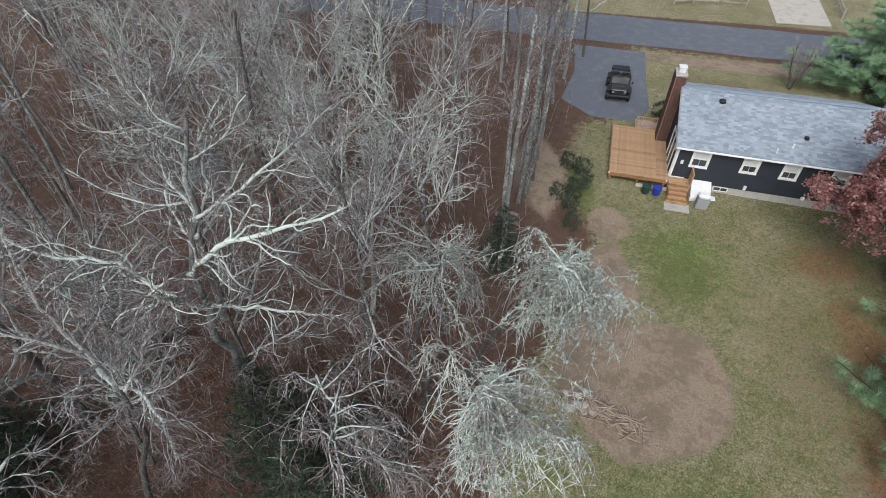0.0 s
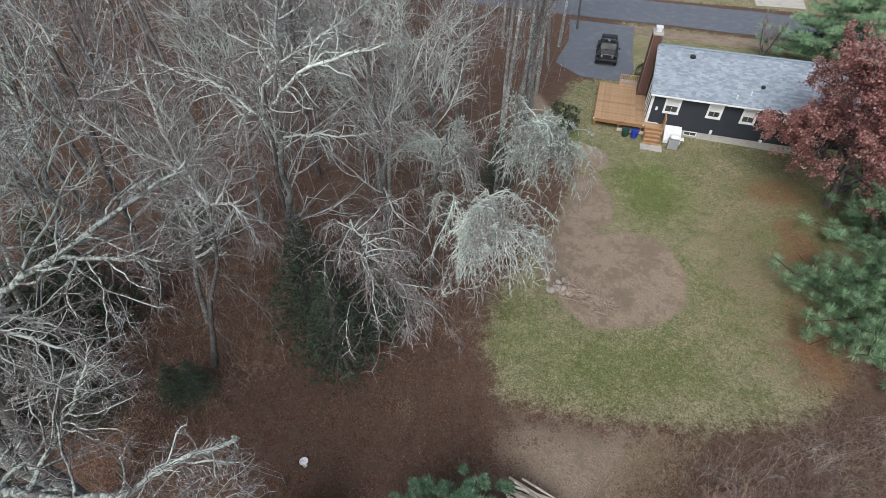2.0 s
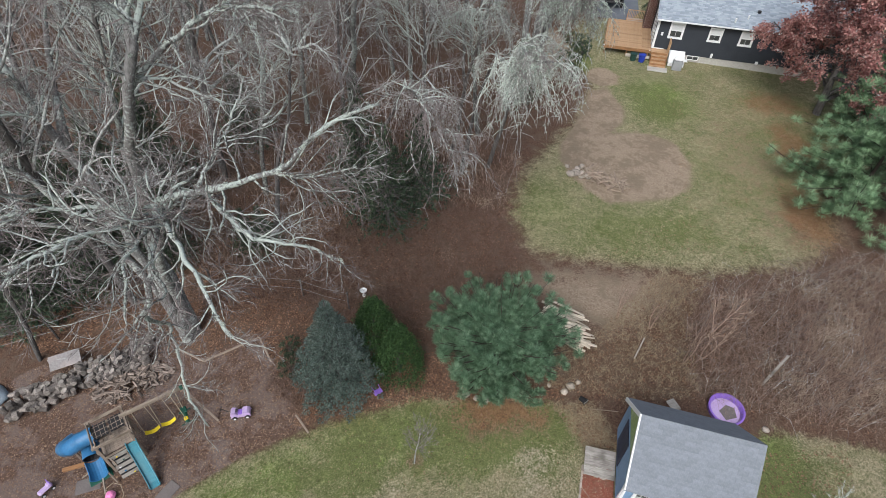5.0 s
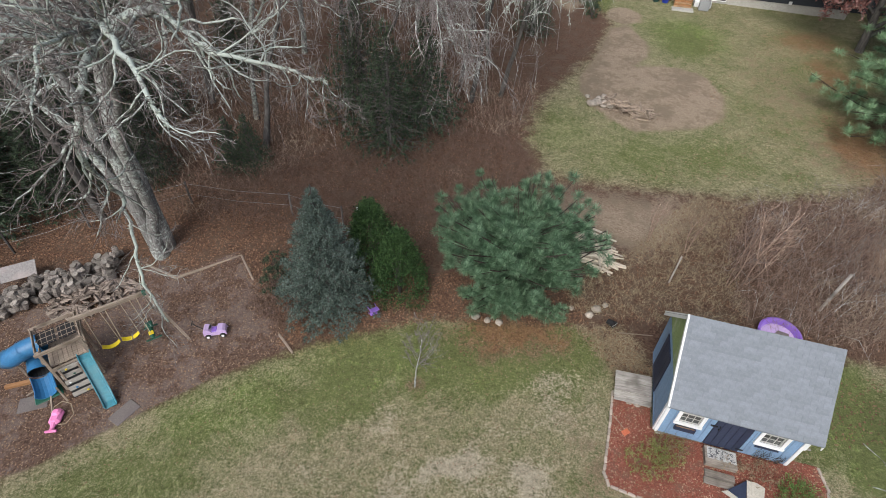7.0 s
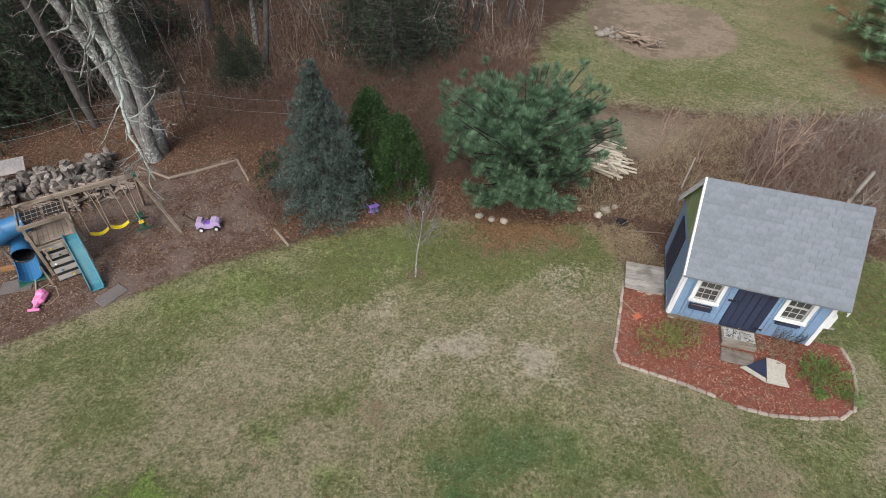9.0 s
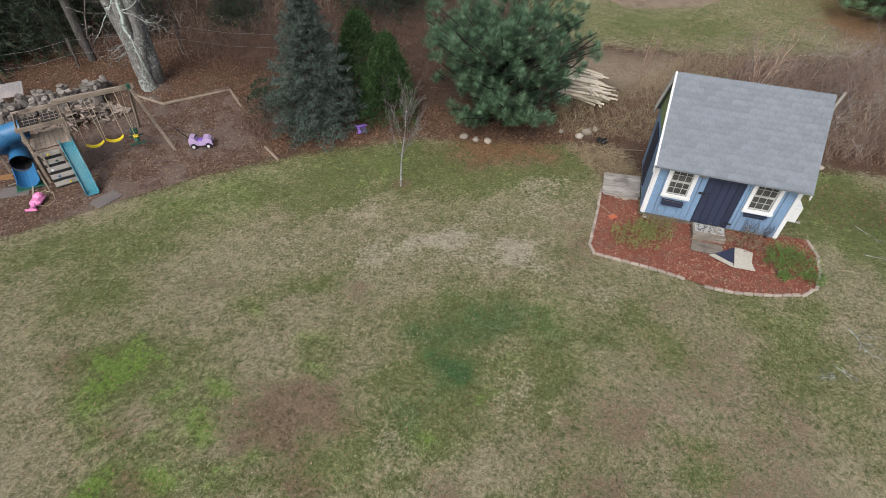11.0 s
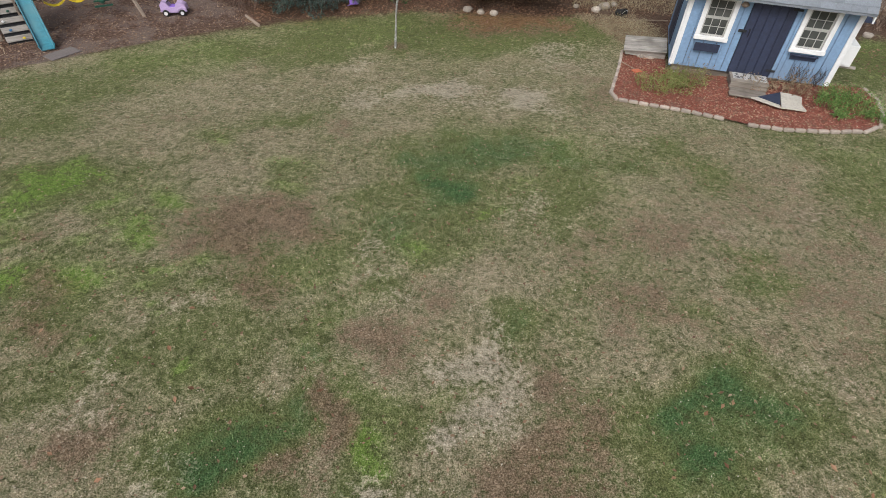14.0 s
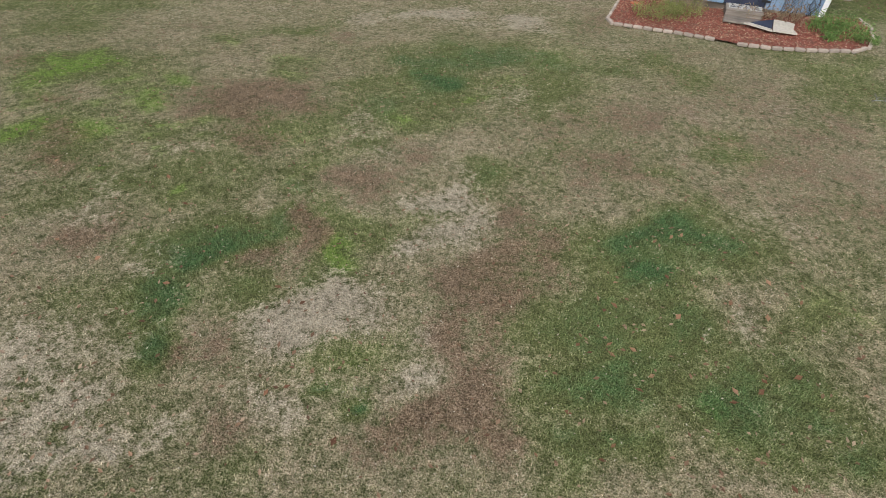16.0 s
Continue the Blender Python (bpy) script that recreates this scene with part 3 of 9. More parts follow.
def zones(px, py):
    """Weights of the ground's covers and of the lawn's patches at points of the plan."""
    lawn = np.maximum.reduce([inside(px, py, p, w) for p, w in ((LAWN_NEAR, 0.8), (LAWN_FAR, 1.9), (LAWN_ROAD, 0.8))])
    soil = np.maximum.reduce([inside(px, py, SOIL_A, 0.6), inside(px, py, SOIL_SPOT, 0.5), 0.85 * inside(px, py, SOIL_WOOD, 1.0), 0.5 * inside(px, py, [(2.4, -2.7), (4.7, -3.0), (5.2, -5.2), (3.6, -5.5)], 0.5), inside(px, py, DRIVE_FAR, 0.5),
                              1.0 * inside(px, py, VERGE, 0.8), 0.6 * inside(px, py, BARE_PATH, 2.0)])
    play = inside(px, py, PLAY, 0.35)
    lush = np.maximum.reduce([
        blob(px, py, 10.2, -6.2, 1.9, 2.6), 0.85 * blob(px, py, -2.0, -4.5, 6, 1.5), 0.51 * blob(px, py, -11.6, -8.9, 2.8, 1.1, 38), 0.55 * blob(px, py, -8.2, -6.5, 2.6, 1.1, 38), 0.7 * blob(px, py, 13.6, 20.6, 3.0, 3.6), 0.4 * blob(px, py, 8.5, 7.4, 6.5, 2.4), 0.4 * blob(px, py, 3.9, 9.4, 2.4, 3.0), 0.13 * inside(px, py, LAWN_FAR, 1.5), blob(px, py, 8.5, 27, 1.0, 2.6),
        0.65 * blob(px, py, -1.5, -17.2, 0.89, 0.58, 10), 0.55 * blob(px, py, -1.32, -19.07, 0.53, 0.43, 9), 0.55 * blob(px, py, 0.36, -12.67, 1.71, 1.12, 11), 0.55 * blob(px, py, -3.26, -14.97, 0.84, 0.77, 11),
        0.45 * blob(px, py, -0.99, -14.11, 0.61, 0.64, 12), 0.4 * blob(px, py, -4.23, -16.43, 0.97, 0.76, 10), 0.55 * blob(px, py, 6.57, -11.64, 0.97, 1.96, 9), 0.45 * blob(px, py, -3.93, -16.38, 0.48, 0.6, 10),
        0.35 * blob(px, py, -2.04, -20.36, 0.28, 0.2, 8), 0.66 * blob(px, py, -7.05, -6.23, 4.24, 1.03, 5), 0.62 * blob(px, py, -9.26, -7.22, 1.93, 1.35, 5), 0.6 * blob(px, py, -0.49, -4.28, 2.79, 1.08, 4),
        0.85 * blob(px, py, 2.75, -3.75, 1.13, 1.5, 3), 0.75 * blob(px, py, -4.78, -5.19, 2.15, 0.88, 5), 0.51 * blob(px, py, -10.35, -9.17, 1.87, 1.22, 5), 0.39 * blob(px, py, -10.13, -10.82, 1.16, 1.29, 5),
        0.47 * blob(px, py, -4.7, -10.11, 0.96, 0.48, 5), 0.51 * blob(px, py, -0.12, -10.76, 1.44, 0.95, 4), 0.43 * blob(px, py, 1.84, -11.58, 0.99, 0.93, 3), blob(px, py, 9.97, -6.91, 0.68, 2.95, 7),
        0.55 * blob(px, py, 7.35, -11.44, 0.48, 1.23, 3), 0.5 * blob(px, py, 3.7, -14.8, 0.43, 0.4, 3), 0.5 * blob(px, py, -7.72, -12.99, 1.76, 1.07, 5), 0.55 * blob(px, py, -6.75, -15.65, 1.23, 1, 4),
        0.6 * blob(px, py, -3.19, -14.69, 1.16, 0.58, 4), 0.55 * blob(px, py, -1.42, -13.48, 1.29, 0.56, 4), 0.5 * blob(px, py, 0.02, -13.23, 0.65, 0.36, 4), 0.95 * blob(px, py, 2.19, -17.04, 0.99, 0.86, 9),
        blob(px, py, 1.92, -17.74, 0.69, 0.58, 8), 0.75 * blob(px, py, 1.09, -18.36, 0.71, 0.75, 8), 0.75 * blob(px, py, 1.99, -18.59, 0.81, 0.55, 8), 0.85 * blob(px, py, 1.28, -19.15, 0.81, 0.6, 8),
        0.8 * blob(px, py, 2.12, -19.38, 0.84, 0.5, 8), 0.75 * blob(px, py, 3.12, -19.02, 0.65, 0.57, 8), 0.55 * blob(px, py, 3.64, -17.99, 0.54, 0.57, 8), 0.65 * blob(px, py, 0.67, -19.69, 0.48, 0.39, 8),
        0.75 * blob(px, py, 1.33, -19.85, 0.83, 0.26, 8), 0.75 * blob(px, py, 3.12, -19.61, 0.48, 0.3, 8), blob(px, py, -3.34, -17.82, 0.76, 0.65, 10), 0.85 * blob(px, py, -3.62, -18.6, 0.56, 0.5, 9),
        0.65 * blob(px, py, -2.67, -18.61, 0.38, 0.39, 9), blob(px, py, -3.35, -19.34, 0.22, 0.34, 8), 0.75 * blob(px, py, -2.77, -17.3, 0.29, 0.47, 10), 0.65 * blob(px, py, -2.1, -18.27, 0.16, 0.27, 9),
        0.62 * blob(px, py, -0.47, -11.18, 2.16, 1.24, 12), 0.66 * blob(px, py, -1.69, -11.97, 0.72, 0.97, 14), 0.51 * blob(px, py, 1.31, -11.34, 1.26, 1.02, 10), 0.55 * blob(px, py, -2.04, -13.19, 0.87, 0.79, 13),
        0.45 * blob(px, py, -3.11, -14.24, 0.6, 0.56, 12), 0.6 * blob(px, py, -2.7, -16.15, 0.49, 0.67, 10), 0.65 * blob(px, py, -0.04, -15.95, 0.43, 0.5, 10), 0.55 * blob(px, py, -2.09, -15.27, 0.37, 0.32, 11),
        0.45 * blob(px, py, 3.32, -11.61, 0.98, 0.81, 9), 0.55 * blob(px, py, 3.55, -14.29, 0.49, 0.36, 9), blob(px, py, -1.51, -19.59, 0.13, 0.08, 8), blob(px, py, -1.18, -19.55, 0.14, 0.07, 8),
        blob(px, py, -1.14, -19.79, 0.15, 0.12, 8), 0.45 * blob(px, py, -5.9, -17.01, 0.53, 0.6, 10), 0.4 * blob(px, py, -4.54, -18.75, 0.37, 0.28, 9), 0.9 * blob(px, py, -1.37, -12.69, 0.86, 0.71, 5),
        0.47 * blob(px, py, -0.73, -11.39, 1.13, 0.97, 5), 0.5 * blob(px, py, -3.25, -14.42, 0.49, 0.37, 4),
        0.95 * blob(px, py, -1.21, -12.48, 0.95, 0.87, 7), 0.7 * blob(px, py, -0.24, -11.31, 0.92, 0.92, 6), 0.75 * blob(px, py, 1.25, -11.19, 0.92, 0.70, 4), 0.6 * blob(px, py, 2.38, -11.76, 0.55, 0.54, 4), 0.6 * blob(px, py, -1.95, -14.06, 0.82, 0.50, 6), 0.5 * blob(px, py, -3.21, -14.20, 0.45, 0.36, 6), 0.75 * blob(px, py, -3.42, -17.55, 0.50, 0.43, 5), 0.6 * blob(px, py, -2.70, -16.57, 0.35, 0.35, 5), 0.5 * blob(px, py, -1.37, -14.42, 0.53, 0.40, 6), 0.6 * blob(px, py, 3.38, -14.77, 0.38, 0.28, 4), 0.5 * blob(px, py, 2.47, -15.59, 0.32, 0.26, 4)])
    deep = np.maximum.reduce([
        0.77 * blob(px, py, 2.19, -17.04, 0.84, 0.74, 9), 0.85 * blob(px, py, 1.92, -17.74, 0.6, 0.5, 8), 0.59 * blob(px, py, 1.09, -18.36, 0.61, 0.64, 8), 0.59 * blob(px, py, 1.99, -18.59, 0.7, 0.47, 8),
        0.68 * blob(px, py, 1.28, -19.15, 0.69, 0.51, 8), 0.64 * blob(px, py, 2.12, -19.38, 0.72, 0.43, 8), 0.59 * blob(px, py, 3.12, -19.02, 0.55, 0.49, 8), 0.51 * blob(px, py, 0.67, -19.69, 0.41, 0.34, 8),
        0.59 * blob(px, py, 1.33, -19.85, 0.71, 0.23, 8), 0.59 * blob(px, py, 3.12, -19.61, 0.41, 0.26, 8), 0.81 * blob(px, py, -3.34, -17.82, 0.65, 0.56, 10), 0.68 * blob(px, py, -3.62, -18.6, 0.48, 0.43, 9),
        0.51 * blob(px, py, -2.67, -18.61, 0.32, 0.33, 9), 0.85 * blob(px, py, -3.35, -19.34, 0.19, 0.29, 9), 0.59 * blob(px, py, -2.77, -17.3, 0.25, 0.4, 10), 0.51 * blob(px, py, -2.1, -18.27, 0.14, 0.23, 9),
        0.64 * blob(px, py, -0.47, -11.18, 1.86, 1.06, 12), 0.68 * blob(px, py, -1.69, -11.97, 0.62, 0.83, 14), 0.51 * blob(px, py, 1.31, -11.34, 1.08, 0.87, 10), 0.51 * blob(px, py, -0.04, -15.95, 0.37, 0.43, 10),
        0.85 * blob(px, py, -1.51, -19.59, 0.11, 0.07, 8), 0.85 * blob(px, py, -1.18, -19.55, 0.12, 0.06, 8), 0.85 * blob(px, py, -1.14, -19.79, 0.13, 0.1, 8), 0.72 * blob(px, py, -1.37, -12.69, 0.73, 0.61, 5),
        0.8075 * blob(px, py, -1.21, -12.48, 0.80, 0.74, 7), 0.595 * blob(px, py, -0.24, -11.31, 0.78, 0.78, 6), 0.6375 * blob(px, py, 1.25, -11.19, 0.78, 0.59, 4), 0.51 * blob(px, py, 2.38, -11.76, 0.47, 0.46, 4), 0.51 * blob(px, py, -1.95, -14.06, 0.70, 0.43, 6), 0.6375 * blob(px, py, -3.42, -17.55, 0.42, 0.36, 5), 0.51 * blob(px, py, -2.70, -16.57, 0.30, 0.30, 5), 0.51 * blob(px, py, 3.38, -14.77, 0.33, 0.24, 4)])
    fresh = np.maximum.reduce([
        0.1 * blob(px, py, 13.5, 21.5, 2.6, 2.4),
        0.98 * blob(px, py, -1.99, -17.65, 0.26, 0.31, 9), 0.98 * blob(px, py, -8.21, -12.97, 0.78, 0.65, 14), blob(px, py, -6.28, -14.14, 0.62, 0.48, 12), blob(px, py, -7.55, -15.46, 0.45, 0.45, 12),
        0.88 * blob(px, py, -7.97, -14.52, 0.5, 0.41, 13), 0.88 * blob(px, py, -5.38, -15.39, 0.33, 0.29, 11), 0.78 * blob(px, py, -4.88, -14.91, 0.24, 0.22, 12), 0.88 * blob(px, py, -5.58, -16.4, 0.17, 0.13, 11),
        0.68 * blob(px, py, -5.05, -16.79, 0.18, 0.15, 10), 0.78 * blob(px, py, -4.26, -16.84, 0.17, 0.26, 10), 0.68 * blob(px, py, -4.17, -12.27, 0.61, 0.42, 14), 0.78 * blob(px, py, -7.07, -13.7, 0.32, 0.36, 13),
        0.43 * blob(px, py, 1.27, -17.84, 0.22, 0.4, 8), 0.53 * blob(px, py, 2.11, -19.44, 0.23, 0.17, 8), 0.38 * blob(px, py, -1.79, -18.86, 0.25, 0.32, 9), 0.48 * blob(px, py, -1.43, -14.41, 0.42, 0.39, 12),
        0.88 * blob(px, py, -6.14, -11.19, 0.53, 0.34, 5), 0.78 * blob(px, py, -4.28, -12.86, 0.35, 0.34, 5), 0.98 * blob(px, py, -5.82, -13.35, 0.45, 0.36, 5), 0.58 * blob(px, py, -4.06, -12.03, 0.51, 0.19, 5),
        0.98 * blob(px, py, -6.47, -15.68, 0.36, 0.29, 4), 0.98 * blob(px, py, -7.5, -15.7, 0.46, 0.35, 4), 0.78 * blob(px, py, -6.19, -15.22, 0.48, 0.24, 4), 0.58 * blob(px, py, -8.76, -12.92, 0.92, 0.39, 5),
        0.68 * blob(px, py, -8.44, -14.03, 0.64, 0.33, 4), 0.78 * blob(px, py, -5.17, -15.1, 0.29, 0.18, 4), 0.88 * blob(px, py, -4.62, -15.35, 0.19, 0.13, 4), 0.88 * blob(px, py, -5.04, -15.98, 0.13, 0.08, 4),
        0.58 * blob(px, py, -0.5, -13.34, 0.34, 0.18, 5),
        1 * blob(px, py, -6.01, -14.48, 0.30, 0.30, 6), 0.9 * blob(px, py, -6.67, -14.12, 0.27, 0.23, 6), 0.8 * blob(px, py, -6.78, -14.56, 0.26, 0.21, 6), 0.9 * blob(px, py, -5.53, -15.09, 0.24, 0.18, 6), 0.7 * blob(px, py, -8.50, -12.75, 0.49, 0.32, 7), 0.8 * blob(px, py, -6.12, -11.07, 0.46, 0.32, 7), 0.7 * blob(px, py, -3.92, -12.98, 0.35, 0.26, 6), 0.9 * blob(px, py, -5.14, -15.79, 0.12, 0.09, 5), 0.8 * blob(px, py, -4.70, -15.25, 0.11, 0.07, 6), 0.8 * blob(px, py, -5.44, -16.72, 0.12, 0.13, 5), 0.6 * blob(px, py, -8.32, -13.48, 0.56, 0.36, 7), 0.8 * blob(px, py, -1.83, -17.85, 0.21, 0.25, 4), 0.5 * blob(px, py, -1.12, -16.12, 0.22, 0.13, 5)])
    pale = np.maximum.reduce([
        0.94 * blob(px, py, -0.79, -16.48, 0.66, 0.46, 10), 0.99 * blob(px, py, -0.49, -17.14, 0.48, 0.52, 10), 0.94 * blob(px, py, -0.84, -17.51, 0.33, 0.24, 9), 0.74 * blob(px, py, -0.46, -15.88, 0.24, 0.77, 10),
        1.1 * blob(px, py, -1.7, -18.3, 0.61, 0.41, 9), 1.1 * blob(px, py, -1.89, -18.73, 0.65, 0.33, 9), 1.1 * blob(px, py, -2.04, -18.97, 0.41, 0.27, 9), 0.79 * blob(px, py, -1.84, -19.71, 0.49, 0.43, 8),
        0.99 * blob(px, py, -0.75, -19.44, 0.26, 0.26, 8), 0.69 * blob(px, py, -0.72, -18.91, 0.24, 0.26, 9), 0.74 * blob(px, py, -2.25, -19.21, 0.27, 0.29, 9), 0.84 * blob(px, py, -4.34, -19.46, 0.83, 0.55, 9),
        0.89 * blob(px, py, -3.67, -20.08, 0.63, 0.59, 8), 0.84 * blob(px, py, -3.43, -20.5, 0.76, 0.32, 8), 0.69 * blob(px, py, -2.94, -20.29, 0.33, 0.32, 8), 0.64 * blob(px, py, -2.25, -14.57, 0.45, 0.51, 11),
        0.64 * blob(px, py, 2.9, -18.25, 0.27, 0.4, 8), 0.49 * blob(px, py, 2.23, -18.56, 0.22, 0.27, 8), 0.64 * blob(px, py, -4.08, -18.24, 0.38, 0.18, 9), 0.49 * blob(px, py, -5.19, -17.14, 0.51, 0.33, 10),
        0.64 * blob(px, py, -3.68, -19.22, 0.4, 0.37, 9), 0.49 * blob(px, py, 0.46, -13.39, 0.88, 0.71, 10), 0.44 * blob(px, py, 4.88, -13.32, 0.74, 0.57, 9), 0.49 * blob(px, py, 3.9, -16.46, 0.66, 0.54, 9),
        0.84 * blob(px, py, -0.15, -16.91, 0.22, 0.17, 10), 1.1 * blob(px, py, -1.65, -8.37, 1.06, 0.71, 5), 1.1 * blob(px, py, 0.5, -8.72, 1.04, 0.93, 3), 0.65 * blob(px, py, -3.33, -8.78, 1.04, 0.78, 5),
        0.6 * blob(px, py, -0.63, -8.67, 1.22, 0.62, 5), 0.7 * blob(px, py, 1.67, -5.65, 1.01, 0.99, 3), 0.6 * blob(px, py, 0.61, -6.93, 1.71, 0.55, 3), 0.46 * blob(px, py, -5.78, -8.75, 1.55, 0.66, 5),
        0.55 * blob(px, py, -3.76, -7.16, 0.94, 0.72, 5), 0.47 * blob(px, py, 2.62, -10.61, 0.92, 0.74, 3), 0.46 * blob(px, py, 2.38, -6.41, 0.78, 2.28, 2), 0.41 * blob(px, py, -8.06, -9.47, 0.99, 0.49, 5),
        0.54 * blob(px, py, -2.29, -15.09, 0.54, 0.24, 4),
        0.55 * blob(px, py, -5.32, -17.50, 0.69, 0.44, 5), 0.5 * blob(px, py, -4.88, -15.92, 0.53, 0.43, 5), 0.55 * blob(px, py, -5.26, -16.79, 0.41, 0.32, 5), 0.5 * blob(px, py, -3.98, -17.98, 0.53, 0.30, 4), 0.4 * blob(px, py, -6.78, -15.79, 0.38, 0.30, 5), 0.6 * blob(px, py, -1.85, -15.48, 0.36, 0.27, 5), 0.4 * blob(px, py, 0.33, -14.12, 0.55, 0.42, 5), 0.35 * blob(px, py, 3.22, -13.46, 0.86, 0.57, 4), 0.4 * blob(px, py, 3.96, -16.29, 0.51, 0.58, 4)])
    brown = np.maximum.reduce([
        0.85 * blob(px, py, 0.4, -3.6, 2.6, 1.3), blob(px, py, -2.95, -5.62, 0.45, 0.45), 0.42 * blob(px, py, 17.5, 14, 3.2, 7), 0.9 * blob(px, py, 18.2, 7.8, 2.2, 2.0), 0.6 * blob(px, py, 24, 41, 9, 2, -15),
        0.97 * blob(px, py, -4.41, -13.96, 1.19, 0.92, 12), 0.72 * blob(px, py, -6.55, -15.96, 0.8, 0.59, 11), 0.97 * blob(px, py, -5.24, -17.94, 0.65, 0.5, 10), blob(px, py, -2.43, -17.46, 0.27, 0.72, 10),
        0.92 * blob(px, py, -2.72, -18.01, 0.36, 0.37, 9), 0.87 * blob(px, py, -1.87, -16.21, 0.53, 0.46, 10), 0.62 * blob(px, py, -1.29, -15.28, 0.48, 0.45, 11), 0.97 * blob(px, py, 0.04, -18.02, 0.57, 0.87, 9),
        0.92 * blob(px, py, -0.32, -18.86, 0.39, 0.63, 9), blob(px, py, -0.16, -19.47, 0.41, 0.46, 8), blob(px, py, -0.45, -20, 0.71, 0.34, 8), 0.72 * blob(px, py, 0.43, -17.09, 0.56, 0.73, 9),
        0.52 * blob(px, py, 2.1, -13.77, 1.33, 1.2, 9), 0.52 * blob(px, py, 4.45, -14.96, 1.78, 1.34, 9), 0.52 * blob(px, py, 4.56, -16.25, 0.87, 0.9, 9), 0.72 * blob(px, py, -3.14, -19.48, 0.24, 0.3, 8),
        0.62 * blob(px, py, 1.87, -15.36, 0.96, 0.68, 9), 0.72 * blob(px, py, -9.39, -12.95, 0.45, 0.58, 14), 0.57 * blob(px, py, 0.98, -14.87, 0.81, 0.76, 9), 0.57 * blob(px, py, -2.67, -19.28, 0.3, 0.39, 8),
        0.57 * blob(px, py, -2.44, -20.12, 0.37, 0.36, 8), blob(px, py, -4, -13.81, 1, 0.44, 4), blob(px, py, -4.49, -14.45, 0.94, 0.66, 4), 0.72 * blob(px, py, -3.94, -15.26, 0.78, 0.45, 4),
        0.72 * blob(px, py, -7.67, -14.46, 0.63, 0.37, 4), 0.62 * blob(px, py, -9.29, -13.27, 0.46, 0.38, 5), 0.72 * blob(px, py, -4.98, -13.35, 0.57, 0.32, 5), 0.52 * blob(px, py, -3.57, -10.45, 0.85, 0.36, 5),
        0.62 * blob(px, py, 2.41, -8.13, 0.81, 1.81, 2), 0.37 * blob(px, py, 4.29, -10.33, 1.41, 0.48, 3), 0.45 * blob(px, py, 4.34, -12.55, 1.81, 1.25, 3), 0.45 * blob(px, py, 2.92, -13.82, 1.32, 1, 3),
        0.45 * blob(px, py, 5.24, -13.56, 1.23, 1.4, 3), 0.52 * blob(px, py, -7.31, -10.23, 1.01, 0.4, 5)])
    needles = np.maximum.reduce([blob(px, py, 0.4, -3.3, 2.4, 1.0), 0.95 * blob(px, py, 18.9, 8.6, 1.7, 3.4), 0.9 * blob(px, py, 21, 15.5, 1.8, 3.5), 0.8 * blob(px, py, 21.5, 20.5, 3.2, 2.4), 0.5 * blob(px, py, -6, -3.9, 1.8, 0.7)])
    return lawn, soil, play, lush, pale, brown, fresh, deep, needles


def paint_zones(me):
    co = np.empty(len(me.vertices) * 3, np.float32)
    me.vertices.foreach_get("co", co)
    px, py = co[0::3].astype(float), co[1::3].astype(float)
    a, b, c, d, e, f, h, k, q = zones(px, py)
    one = np.ones_like(a)
    for name, cols in (("zone", (a, b, c, one)), ("tone", (d, e, f, one)), ("fresh", (h, k, q, one))):
        at = me.color_attributes.new(name, "FLOAT_COLOR", "POINT")
        at.data.foreach_set("color", np.stack(cols, 1).astype(np.float32).ravel())


def far_steps(start, end, n):
    return [start + (end - start) * (k / n) ** 3 for k in range(1, n + 1)]


def build_ground():
    xs = sorted(far_steps(-34, -3000, 14)) + list(np.arange(-34, -12, 0.45)) + list(np.arange(-12, 10, 0.16)) + list(np.arange(10, 46.01, 0.45)) + far_steps(46, 3000, 14)
    ys = sorted(far_steps(-30, -3000, 14)) + list(np.arange(-30, -22.5, 0.45)) + list(np.arange(-22.5, -6, 0.16)) + list(np.arange(-6, 64.01, 0.45)) + far_steps(64, 3000, 14)
    gx, gy = np.meshgrid(np.array(xs), np.array(ys))
    gzz = gzs(gx, gy)
    rs = np.random.RandomState(3)
    near = (np.abs(gx - 6) < 41) & (np.abs(gy - 17) < 48)
    gzz = gzz + np.where(near, rs.rand(*gx.shape) * 0.022, 0)
    nx, ny = len(xs), len(ys)
    idx = np.arange(nx * ny).reshape(ny, nx)
    quads = np.stack([idx[:-1, :-1], idx[:-1, 1:], idx[1:, 1:], idx[1:, :-1]], -1).reshape(-1, 4)
    me = bpy.data.meshes.new("ground")
    me.from_pydata(np.stack([gx, gy, gzz], -1).reshape(-1, 3).tolist(), [], quads.tolist())
    me.materials.append(GROUND)
    me.shade_smooth()
    paint_zones(me)
    return tagged(new("ground", me), "patchy late-autumn lawn, bare soil and brown leaf litter", "ground", kind="structure")


build_ground()


# ---------- trees ----------
def rand_dir(rng):
    a, z = rng.uniform(0, 2 * math.pi), rng.uniform(-1, 1)
    s = math.sqrt(1 - z * z)
    return Vector((s * math.cos(a), s * math.sin(a), z))


SIDES = (8, 6, 4, 3, 3)
SEGS = (9, 8, 6, 3, 2)


